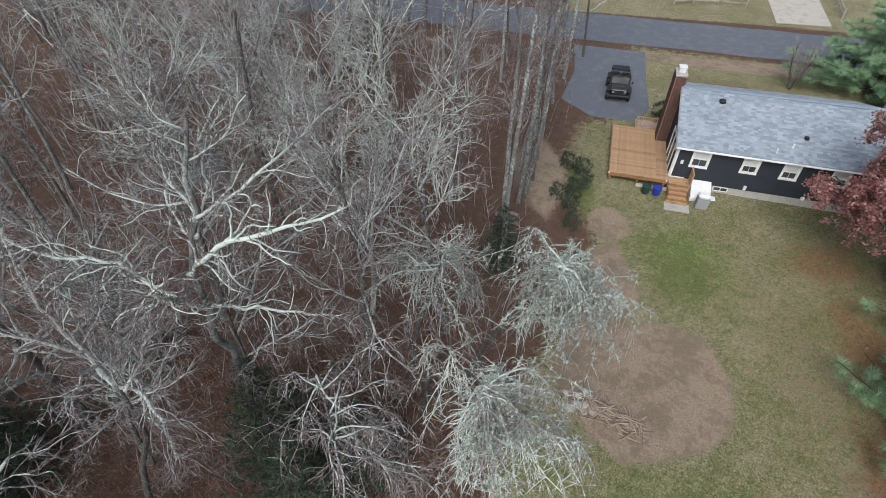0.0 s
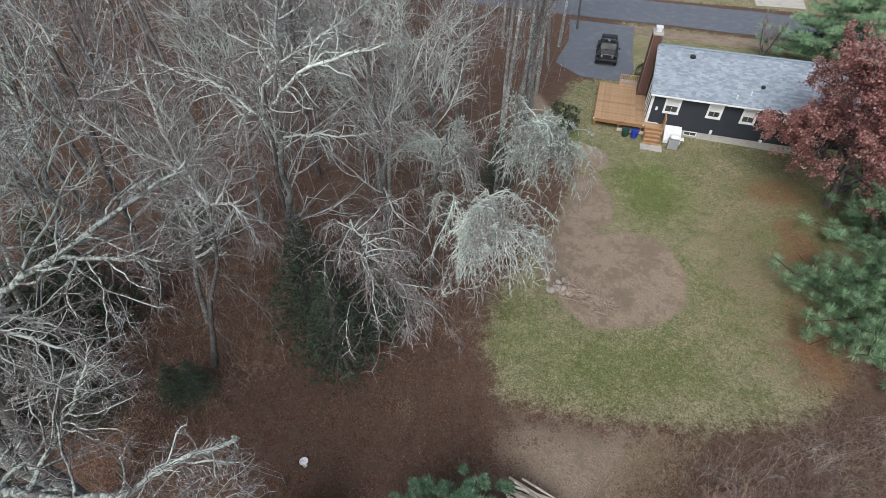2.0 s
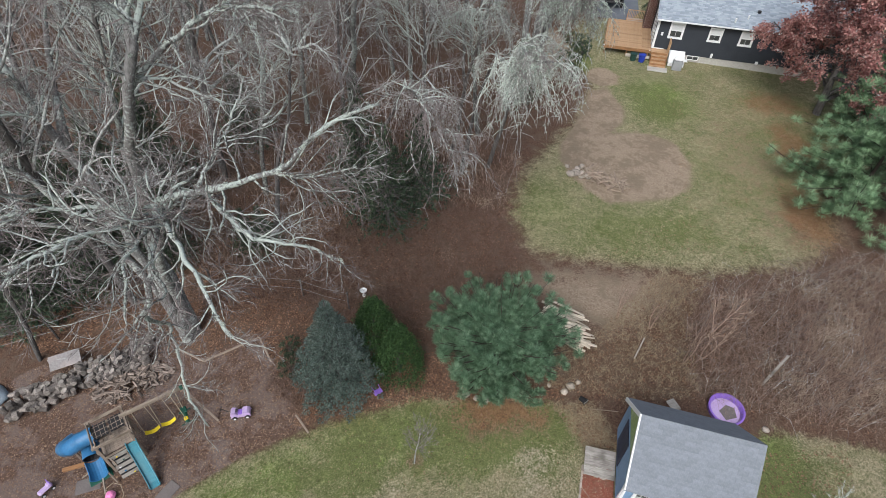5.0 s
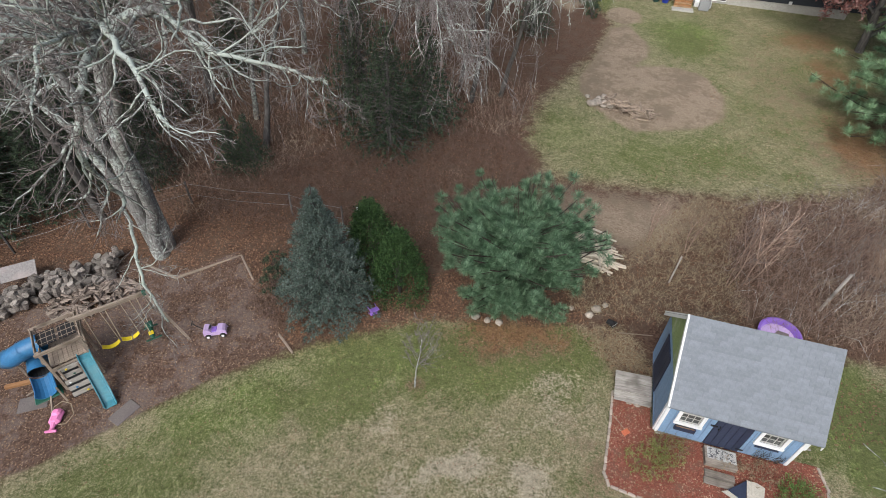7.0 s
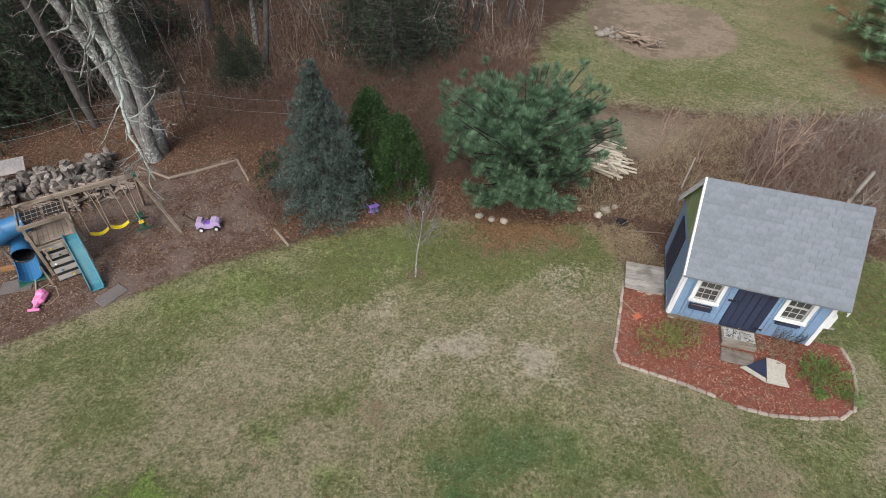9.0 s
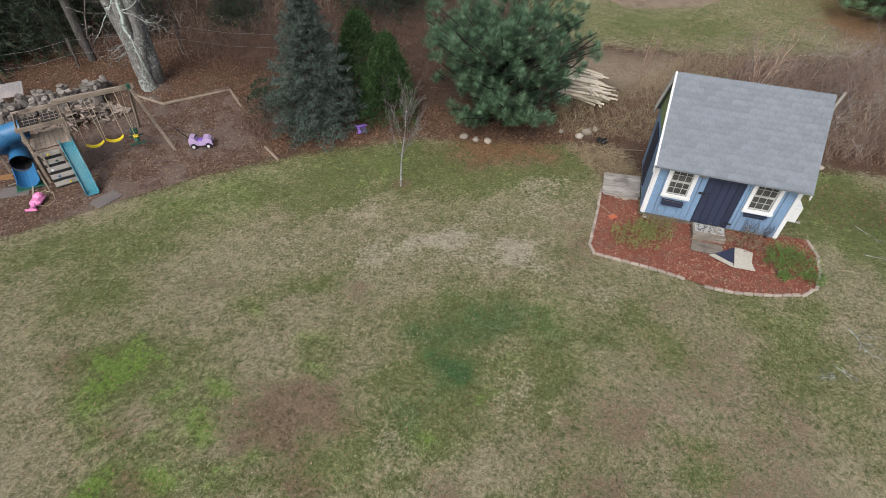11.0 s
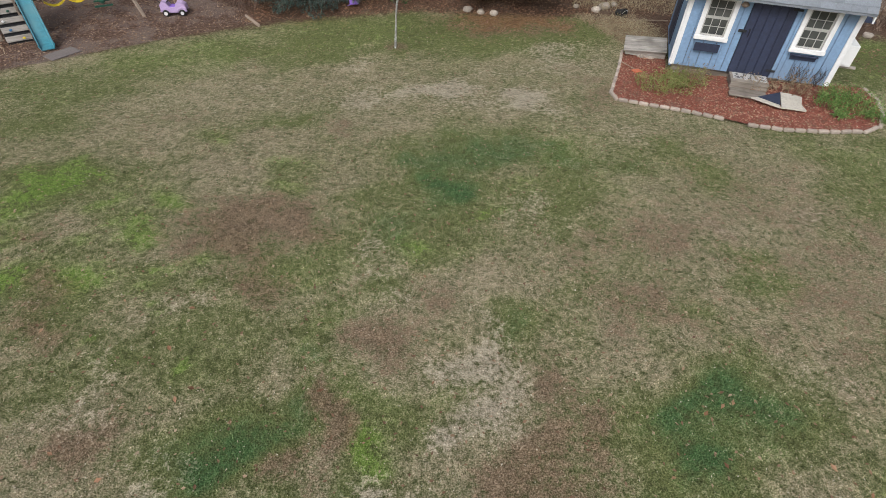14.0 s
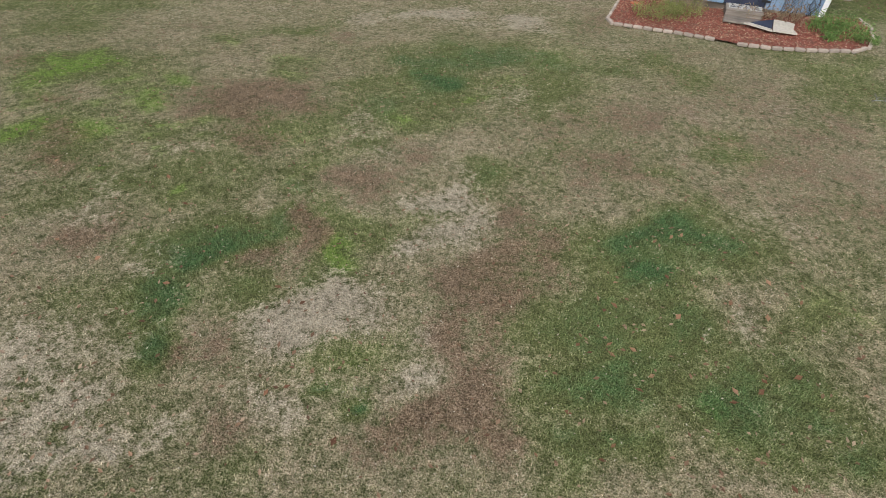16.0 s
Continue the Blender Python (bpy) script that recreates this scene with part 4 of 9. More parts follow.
def limb(geos, p, d, length, r, lvl, rng, P):
    """Grows one branch and, from it, its own branches down to the last twigs."""
    n = P.get("segs", SEGS)[lvl]
    pts, q = [p.copy()], p.copy()
    d = d.normalized()
    wob, up = P["wob"][lvl], P["up"][lvl]
    for _ in range(n):
        d = (d + rand_dir(rng) * wob + Vector((0, 0, up))).normalized()
        q = q + d * (length / n)
        pts.append(q.copy())
    last = lvl >= P["depth"]
    end = 0.42 if lvl < 2 else 0.5
    rads = [max(P["thin"], r * (1 - (1 - end) * k / n)) * rng.uniform(0.84, 1.18) for k in range(n + 1)]
    geos[(0, 1, 1, 2, 2)[lvl]].tube(pts, rads, SIDES[lvl], tip=last or lvl >= 2)
    if last:
        return
    branch_off(geos, pts, rads, length, lvl, rng, P)


def branch_off(geos, pts, rads, length, lvl, rng, P, lo=None, count=None):
    n = len(pts) - 1
    lo = P["from"][lvl] if lo is None else lo
    count = count or P["kids"][lvl]
    for c in range(count):
        f = lo + (1 - lo) * (c + rng.random()) / count
        k = min(n - 1, int(f * n))
        base = pts[k].lerp(pts[k + 1], f * n - k)
        along = (pts[k + 1] - pts[k]).normalized()
        side = along.cross(rand_dir(rng))
        if side.length < 1e-3:
            continue
        side.normalize()
        ang = radians(rng.uniform(*P["ang"][lvl]))
        d = along * math.cos(ang) + side * math.sin(ang)
        ln = length * P["ratio"][lvl] * (1.15 - 0.6 * f) * rng.uniform(0.7, 1.25)
        limb(geos, base, d, ln, rads[k] * P["thick"] * (1.05 - 0.25 * f), lvl + 1, rng, P)


FOREST = dict(wob=(0.10, 0.22, 0.27, 0.26, 0.16), up=(0.04, 0.07, 0.045, 0.02, 0.0), depth=4, thin=0.0085, kids=(12, 8, 6, 3), ratio=(0.42, 0.52, 0.55, 0.6), ang=((35, 68), (30, 62), (30, 62), (26, 58)), thick=0.62)
FOREST["from"] = (0.36, 0.18, 0.12, 0.08)
FAR = dict(FOREST, kids=(11, 7, 5, 2), thin=0.012)


def bare_tree(label, seed, height, radius, P, mats, lean=(0, 0), group="bare woodland trees"):
    rng = random.Random(seed)
    geos = [Geo(), Geo(), Geo()]
    limb(geos, Vector((0, 0, -0.3)), Vector((lean[0], lean[1], 1)), height * 0.86, radius, 0, rng, P)
    tree = thing("bare_tree", label, "tree", group=group)
    part("trunk", geos[0], mats[0], tree, smooth=True)
    part("branching", geos[1], mats[2], tree, smooth=True)
    part("twig_spray", geos[2], mats[1], tree)["kind"] = "stuff"
    return tree


def place(ob, x, y, turn=0.0, scale=1.0, sink=0.0):
    ob.matrix_world = Matrix.Translation((x, y, gz(x, y) - sink)) @ Matrix.Rotation(radians(turn), 4, "Z") @ Matrix.Scale(scale, 4)
    return ob


def again(ob, x, y, turn=0.0, scale=1.0):
    c = copy_thing(ob, Matrix.Identity(4))
    return place(c, x, y, turn, scale)


PLAIN_LABEL = "tall bare woodland tree with grey lichen-flecked bark"
LICHEN_LABEL = "bare tree whose drooping twigs are covered with pale green lichen"
variants = [bare_tree(PLAIN_LABEL, 11 + k, h, r, FOREST, (BARK, TWIG, LIMB), ln) for k, (h, r, ln) in enumerate(
    ((16, 0.15, (0.05, 0)), (14.5, 0.12, (-0.1, 0.05)), (17, 0.17, (0.06, 0.04)), (13.5, 0.11, (0, -0.12))))]
variants_l = [bare_tree("bare woodland tree with grey-green lichen on bark and twigs", 31 + k, h, r, FOREST, (BARK_LICHEN, TWIG_LICHEN, LIMB_LICHEN), ln) for k, (h, r, ln) in enumerate(
    ((15.5, 0.17, (0.03, 0.05)), (14, 0.14, (0.1, -0.06))))]
distant = [bare_tree(PLAIN_LABEL, 41 + k, h, r, FAR, mm, ln) for k, (h, r, ln, mm) in enumerate(
    ((16, 0.15, (0.05, 0), (BARK, TWIG, LIMB)), (15, 0.13, (-0.08, 0.05), (BARK_LICHEN, TWIG_LICHEN, LIMB_LICHEN)), (17, 0.16, (0.0, 0.04), (BARK, TWIG, LIMB))))]
POLE = dict(FAR, kids=(10, 6, 5, 2), wob=(0.05, 0.16, 0.24, 0.26, 0.16), ratio=(0.125, 0.5, 0.55, 0.6), ang=((22, 46), (25, 50), (30, 60), (26, 58)), thick=0.34)
POLE["from"] = (0.5, 0.15, 0.12, 0.08)
poles = [bare_tree("tall straight bare tree with a slim grey-brown trunk", 46 + k, h, r, POLE, (TRUNK, TWIG, TWIG), ln) for k, (h, r, ln) in enumerate(((18.5, 0.17, (0.03, -0.02)), (17.5, 0.15, (-0.03, 0.03))))]


def drooping_tree(seed, spine, radius, domes, label=LICHEN_LABEL):
    """A leaning bare tree whose limbs arch over from a few points and hang in long lichen-hung strands."""
    rng = random.Random(seed)
    trunk, limbs, twigs, tufts = Geo(), Geo(), Geo(), Geo()
    spine = [Vector(p) for p in spine]
    pts = []
    for k in range(len(spine) - 1):
        for j in range(4):
            pts.append(spine[k].lerp(spine[k + 1], j / 4) + rand_dir(rng) * 0.07)
    pts.append(spine[-1])
    n = len(pts) - 1
    trunk.tube(pts, [max(0.025, radius * (1 - 0.85 * k / n)) for k in range(n + 1)], 8)
    for apex, reach, drop, heading, arms, lichen in domes:
        apex = Vector(apex)
        near = min(pts, key=lambda p: (p - apex).length)
        if (near - apex).length > 0.3:
            limbs.tube([near, near.lerp(apex, 0.5) + Vector((0, 0, 0.35)), apex], [radius * 0.32, radius * 0.25, radius * 0.18], 6)
        for a in range(arms):
            ang = radians(heading) + rng.uniform(-1.9, 1.9) if a % 3 else rng.uniform(0, 6.283)
            d = Vector((math.cos(ang), math.sin(ang), rng.uniform(0.1, 0.55)))
            back = pts[int(n * (1 - 0.28 * rng.random()))] if (near - apex).length < 0.4 else near.lerp(apex, 0.5) + Vector((0, 0, 0.3))
            q = back.lerp(apex, (rng.uniform(0.88, 1.0) if lichen > 0.3 else rng.uniform(0.25, 1.0)) if a else 1.0)
            ln, arch = reach * rng.uniform(0.4, 1.25), [q.copy()]
            for k in range(7):
                d = (d + Vector((0, 0, -0.15 - 0.03 * k)) + rand_dir(rng) * 0.36).normalized()
                q = q + d * ln / 6
                arch.append(q.copy())
            limbs.tube(arch, [0.032 - 0.0033 * k for k in range(8)], 5, tip=True)
            for s_ in range(7):
                u = 0.08 + 0.92 * rng.random()
                k = min(6, int(u * 7))
                p = arch[k].lerp(arch[k + 1], u * 7 - k)
                d2 = ((arch[k + 1] - arch[k]).normalized() * 0.7 + rand_dir(rng) * 0.6).normalized()
                m, hang, strand = 6, drop * rng.uniform(0.15, 1.1), [p]
                for j in range(m):
                    d2 = (d2 + Vector((0, 0, -0.36)) + rand_dir(rng) * 0.42).normalized()
                    p = p + d2 * hang / m
                    strand.append(p)
                twigs.tube(strand, [0.017 - 0.0015 * j for j in range(m + 1)], 3, tip=True)
                for j in range(m):
                    for _ in range(2):
                        d3 = (d2 * 0.3 + rand_dir(rng) + Vector((0, 0, -0.5))).normalized()
                        e = strand[j] + d3 * rng.uniform(0.2, 0.55)
                        f = e + (d3 + Vector((0, 0, -0.9))).normalized() * rng.uniform(0.15, 0.45)
                        twigs.tube([strand[j], e, f], [0.011, 0.009, 0.006], 3, tip=True)
                        if rng.random() < lichen * (1.15 - 0.13 * j):
                            for t in range(3):
                                needle_tuft(tufts, strand[j].lerp(e, t / 2.5) + rand_dir(rng) * 0.03, rand_dir(rng), 0.10, 4, rng, 0.022)
    tree = thing("lichen_tree", label, "tree", group="lichen-covered trees at the lawn's edge")
    part("trunk", trunk, BARK, tree, smooth=True)
    part("branching", limbs, LIMB_LICHEN, tree, smooth=True)["kind"] = "stuff"
    part("twig_spray", twigs, TWIG_LICHEN if tufts.f else TWIG, tree)["kind"] = "stuff"
    if tufts.f:
        part("lichen_tuft", tufts, LICHEN, tree, "pale grey-green hanging lichen")["kind"] = "stuff"
    return tree


def needle_tuft(geo, p, d, length, count, rng, width=0.012):
    """A spray of needles round a shoot tip."""
    for k in range(count):
        q = (d * 0.75 + rand_dir(rng) * 0.85).normalized()
        s = q.cross(Vector((0.2, 0.1, 1)))
        if s.length < 1e-3:
            continue
        s = s.normalized() * width
        e = p + q * length * rng.uniform(0.7, 1.15)
        i = len(geo.v)
        geo.v += [tuple(p - s), tuple(p + s), tuple(e)]
        geo.f.append((i, i + 1, i + 2))


# trees at the lawn's edge and known stems in the woods
drooping_tree(51, ((0.6, 12.6, 0.4), (1.3, 11.9, 5.0), (2.2, 10.8, 9.2), (3.0, 9.7, 12.6)), 0.15, (((3.2, 9.5, 12.7), 1.35, 2.4, -45, 12, 0.6), ((3.8, 8.9, 12.2), 1.0, 2.2, -40, 5, 0.6)))
drooping_tree(52, ((-1.0, 12.0, 0.4), (-0.6, 11.3, 5.0), (0.0, 9.8, 8.5), (1.0, 7.1, 10.9)), 0.14, (((1.0, 6.9, 10.9), 1.75, 3.0, -55, 15, 0.45), ((0.2, 9.2, 9.5), 1.3, 3.0, 200, 3, 0.1), ((2.0, 6.4, 10.4), 1.2, 2.6, -40, 6, 0.4)))
drooping_tree(53, ((-1.6, 13.6, 0.5), (-1.0, 12.9, 6.0), (-0.2, 11.6, 10.2), (0.1, 10.9, 11.6)), 0.13, (((0.0, 10.9, 11.6), 2.1, 2.2, -50, 5, 0.08), ((-0.9, 11.6, 10.6), 1.9, 2.4, -120, 4, 0.0)), "bare tree with crooked drooping grey branches")
drooping_tree(54, ((-6.0, 11.4, 0.4), (-5.2, 10.4, 5.0), (-4.0, 9.2, 7.9), (-3.1, 6.9, 8.3)), 0.14, (((-3.1, 6.9, 8.2), 2.3, 3.6, -20, 8, 0.0), ((-3.9, 8.9, 8.0), 2.4, 3.2, 0, 6, 0.0), ((-1.9, 7.3, 5.6), 1.7, 2.4, 0, 6, 0.0)),
              "leaning bare tree with long grey drooping twigs at the lawn's edge")
named = ((4.7, 25.6, 8, 1.0), (5.3, 26.6, 9, 1.0), (5.9, 27.9, 8, 0.96), (5.0, 28.6, 9, 1.02), (7.2, 33.0, 8, 1.0), (8.8, 38.2, 9, 0.95), (6.5, 30.2, 9, 0.9), (10.4, 42.6, 8, 0.92), (3.6, 23.2, 8, 0.9), (1.2, 29.1, 3, 1.0), (-15.1, 11.0, 2, 1.0), (-16.6, 1.7, 2, 1.0), (-11.3, 16.8, 4, 1.0),
         (-8.5, 21.0, 0, 1.0), (0.2, 16.0, 5, 0.95), (-21, 5, 3, 1.0), (-20, 12.5, 4, 1.0), (-19.5, -1.5, 1, 0.85), (-3.4, 14.4, 0, 0.9), (-17.6, 6.2, 4, 1.0), (-0.6, 20.2, 3, 1.0), (-24.5, 8.6, 0, 1.0))
pool = variants + variants_l + variants_l + poles
used = set()
stems = []


def stand(t, x, y, turn, s):
    """Sets the first of a kind, then copies of it."""
    if t.name in used:
        again(t, x, y, turn, s)
    else:
        used.add(t.name)
        place(t, x, y, turn, s)
    stems.append((x, y))


for x, y, k, s in named:
    stand(pool[k], x, y, (x * 77 + y * 31) % 360, s)
rng = random.Random(5)
WOODS = [(-60, 1), (-20, 3), (-13, 9), (-3, 11), (1, 12.5), (4.5, 19), (5, 26), (7.5, 31), (11, 38), (13, 47), (10, 60), (-60, 75)]
tries = 0
while len(stems) < 112 and tries < 9000:
    tries += 1
    x, y = rng.uniform(-46, 13), rng.uniform(2, 66)
    if y > 49.5 - 0.27 * (x - 20) and y < 60.5 - 0.27 * (x - 20):
        continue
    if inside(np.array(x), np.array(y), WOODS, 0.01) < 0.5 or abs(x - 2) > 14 + (y + 6) * 0.85:
        continue
    if min(math.hypot(x - a, y - b) for a, b in stems) < (2.7 if y < 30 else 3.3):
        continue
    kind = rng.choice(distant + poles if y > 27 or x < -22 else pool)
    stand(poles[len(stems) % 2] if x > 1.0 and y < 44 else kind, x, y, rng.uniform(0, 360), rng.uniform(0.82, 1.05))


def smooth_path(pts, rng, per=3, jog=0.13):
    """Rounds a path of joints and lets it wander a little."""
    out = []
    pts = [Vector(p) for p in pts]
    for k in range(len(pts) - 1):
        a, b, c, d = pts[max(k - 1, 0)], pts[k], pts[k + 1], pts[min(k + 2, len(pts) - 1)]
        for j in range(per):
            t = j / per
            out.append(0.5 * (2 * b + (c - a) * t + (2 * a - 5 * b + 4 * c - d) * t * t + (3 * b - a - 3 * c + d) * t ** 3) + rand_dir(rng) * jog)
    return out + [pts[-1]]


def lichen_frills(geo, pts, rads, rng):
    """Crumpled lichen in uneven clusters along a limb."""
    for k in range(len(pts) - 1):
        if rng.random() < 0.45:
            continue
        for _ in range(rng.randint(1, 4)):
            u = rng.random()
            c, r = pts[k].lerp(pts[k + 1], u), rads[k]
            out = rand_dir(rng)
            out.z = abs(out.z) * 0.8 + 0.1
            c = c + out.normalized() * r
            for _ in range(rng.randint(10, 22)):
                p = c + rand_dir(rng) * rng.random() * (0.05 + 0.3 * r)
                d, w = rand_dir(rng) * rng.uniform(0.025, 0.055), rand_dir(rng) * rng.uniform(0.012, 0.03)
                i = len(geo.v)
                geo.v += [tuple(p - w), tuple(p + w), tuple(p + d)]
                geo.f.append((i, i + 1, i + 2))


def limbed_tree(name, label, seed, base, stems_, arms, mats, P, reach=10.2, side=3.9, group="", stout=1.0):
    """A tree of known stems and limbs (path, radius), set with boughs and twigs."""
    rng = random.Random(seed)
    geos = [Geo(), Geo(), Geo()]
    ox, oy = base
    oz = gz(ox, oy)
    for path, r0, lo in stems_:
        r0 *= min(1.0, 0.88 * stout)
        pts = smooth_path([(x - ox, y - oy, z - oz) for x, y, z in path], rng)
        n = len(pts) - 1
        rads = [r0 * (1 - 0.72 * j / n) + (0.45 * r0 * max(0, 1 - j / 2.0)) for j in range(n + 1)]
        geos[0].tube(pts, rads, 10, cap=True)
        branch_off(geos, pts, rads, reach, 0, rng, P, lo, 9)
    frills = Geo()
    for path, r0 in arms:
        pts = smooth_path([(x - ox, y - oy, z - oz) for x, y, z in path], rng, 4, 0.07)
        n = len(pts) - 1
        rads = [r0 * stout * (1 - 0.74 * j / n) * rng.uniform(0.92, 1.1) for j in range(n + 1)]
        geos[1].tube(pts, rads, 7, cap=True)
        branch_off(geos, pts, rads, side, 1, rng, P, 0.14, 21)
        lichen_frills(frills, pts, rads, rng)
    tree = thing(name, label, "tree", group=group)
    part("trunk", geos[0], mats[0], tree, smooth=True)
    part("branching", geos[1], mats[2], tree, smooth=True)["kind"] = "stuff"
    part("twig_spray", geos[2], mats[1], tree)["kind"] = "stuff"
    part("lichen", frills, LICHEN_FRILL, tree, "pale grey-green lichen frills")["kind"] = "stuff"
    return place(tree, ox, oy)


OAK = dict(FOREST, thin=0.006, segs=(9, 9, 7, 4, 2), wob=(0.12, 0.36, 0.42, 0.4, 0.24), kids=(9, 7, 6, 4), up=(0, 0.02, 0.0, -0.02, -0.06), ratio=(0.36, 0.5, 0.56, 0.6), thick=0.5)
limbed_tree(
    "oak_tree", "huge bare multi-stemmed oak with lichen-covered limbs beside the play area", 8, (-13.4, -0.05),
    ((((-13.4, 0.1, -0.3), (-13.15, 0.0, 4.0), (-12.9, 0.15, 7.5), (-12.5, 0.25, 9.6), (-10.7, -0.5, 13.6), (-11.2, 1.9, 15.5), (-10.9, 2.4, 17.2)), 0.30, 0.66),
     (((-13.45, 0.0, 0.0), (-13.6, -0.05, 3.5), (-13.9, 0.05, 6.5), (-15.4, 1.2, 9.2), (-16.0, 1.5, 11.5), (-16.6, 1.9, 14.0)), 0.27, 0.6),
     (((-13.4, -0.1, -0.2), (-13.05, -0.35, 2.4), (-12.55, -0.7, 4.85), (-11.6, -1.5, 7.6), (-10.5, -2.45, 9.8)), 0.27, 0.9),
     (((-13.5, 0.1, 1.0), (-14.4, 0.1, 4.5), (-15.6, 0.0, 7.5), (-16.6, -0.2, 9.5), (-18.0, -0.3, 12.0)), 0.2, 0.6),
     (((-15.3, 1.1, 9.0), (-15.6, 3.2, 12.2), (-15.7, 6.0, 15.4)), 0.15, 0.3)),
    ((((-10.6, -0.6, 13.4), (-9.95, 0.7, 15.3), (-8.5, 0.5, 17.0)), 0.10),
     (((-11.4, -0.2, 12.3), (-10.0, 0.3, 13.4), (-8.5, 0.6, 14.3), (-7.2, 2.4, 14.6), (-6.4, 3.4, 15.0)), 0.10),
     (((-8.5, 0.6, 14.3), (-6.9, 0.6, 14.35), (-6.0, 0.8, 14.1)), 0.055),
     (((-11.6, -0.1, 12.1), (-10.6, 0.0, 12.5), (-9.3, 0.0, 12.0), (-7.9, -0.6, 12.0)), 0.06),
     (((-11.0, -2.2, 9.2), (-10.0, -2.6, 10.1), (-8.7, -2.9, 10.7), (-6.5, -3.3, 11.6), (-5.0, -3.2, 12.9), (-3.7, -2.9, 13.4)), 0.125),
     (((-8.9, -2.8, 10.6), (-8.6, -1.7, 11.2), (-8.0, -1.2, 12.1), (-7.7, -0.6, 12.9)), 0.06),
     (((-8.8, -2.9, 10.6), (-7.9, -3.7, 10.5), (-6.95, -4.45, 10.3), (-5.6, -4.4, 10.0), (-4.6, -4.9, 9.9)), 0.075),
     (((-6.5, -3.3, 11.6), (-5.6, -3.6, 11.7), (-4.3, -3.4, 11.9)), 0.045),
     (((-10.6, -2.5, 9.7), (-9.7, -3.7, 10.5), (-8.7, -4.95, 10.85), (-7.35, -6.7, 10.9), (-6.5, -7.7, 10.5)), 0.10),
     (((-10.0, -3.2, 10.2), (-9.5, -4.8, 10.8), (-9.3, -6.2, 10.9), (-8.9, -7.4, 10.4)), 0.06),
     (((-10.8, -2.6, 9.6), (-10.7, -4.2, 10.4), (-11.3, -5.5, 10.9), (-11.8, -6.3, 10.8), (-12.4, -7.4, 10.5)), 0.09),
     (((-10.9, -3.0, 9.9), (-12.2, -3.6, 10.5), (-13.8, -4.6, 10.8), (-15.2, -5.6, 10.8)), 0.07),
     (((-9.6, -3.8, 10.5), (-9.35, -5.4, 10.0), (-9.66, -5.95, 8.9), (-10.4, -4.9, 7.3), (-10.7, -4.2, 6.1), (-10.2, -5.2, 5.4), (-9.85, -5.85, 4.7), (-9.5, -6.2, 3.6)), 0.085)),
    (TRUNK, TWIG, LIMB_LICHEN), OAK, stout=1.06)
limbed_tree(
    "lichen_oak", "tall bare oak with crooked lichen-covered limbs in the woods", 9, (-7.9, 12.0),
    ((((-7.9, 12.0, 0.4), (-7.0, 10.4, 6.0), (-6.1, 8.6, 11.0), (-5.7, 8.2, 13.2), (-5.5, 8.8, 15.2), (-5.3, 9.6, 17.0)), 0.2, 0.72),),
    ((((-5.7, 8.1, 13.9), (-4.6, 7.6, 15.2), (-3.0, 7.4, 15.9), (-1.8, 7.9, 16.1)), 0.085),
     (((-5.9, 8.3, 12.6), (-4.7, 8.0, 12.9), (-3.4, 7.7, 13.1), (-2.2, 7.2, 13.6)), 0.055),
     (((-6.0, 8.4, 12.4), (-5.8, 7.3, 13.9), (-5.25, 6.2, 15.4), (-4.6, 5.9, 16.2)), 0.07),
     (((-5.9, 7.6, 13.5), (-6.9, 7.8, 14.6), (-7.8, 7.4, 15.2), (-8.9, 7.6, 15.6)), 0.065),
     (((-5.5, 8.5, 14.6), (-6.0, 10.3, 15.4), (-5.8, 12.4, 16.0)), 0.07),
     (((-5.5, 8.7, 15.0), (-4.2, 9.6, 15.6), (-2.9, 12.4, 15.8)), 0.06)),
    (TRUNK, TWIG, LIMB_LICHEN), dict(OAK, wob=(0.16, 0.4, 0.46, 0.42, 0.25)), side=2.9, stout=0.86, group="bare woodland trees")
limbed_tree(
    "forked_oak", "bare oak with a forked crown standing over brown leaf litter", 10, (-11.1, 6.9),
    ((((-11.1, 6.9, 0.0), (-10.6, 7.6, 3.5), (-9.7, 8.0, 6.5), (-8.6, 7.4, 10.3)), 0.17, 0.85),),
    ((((-8.7, 7.4, 10.1), (-9.3, 7.9, 11.6), (-9.7, 8.1, 13.4), (-9.9, 8.8, 15.4)), 0.09),
     (((-8.6, 7.4, 10.2), (-7.6, 7.0, 10.7), (-6.7, 6.0, 10.6), (-6.4, 5.5, 10.2)), 0.06),
     (((-8.2, 7.2, 10.5), (-7.4, 7.6, 11.8), (-6.9, 8.0, 13.0)), 0.05),
     (((-9.2, 7.8, 11.4), (-10.6, 7.6, 12.4), (-12.0, 7.8, 13.6)), 0.055)),
    (BARK, TWIG, LIMB), OAK, side=3.4, group="bare woodland trees")


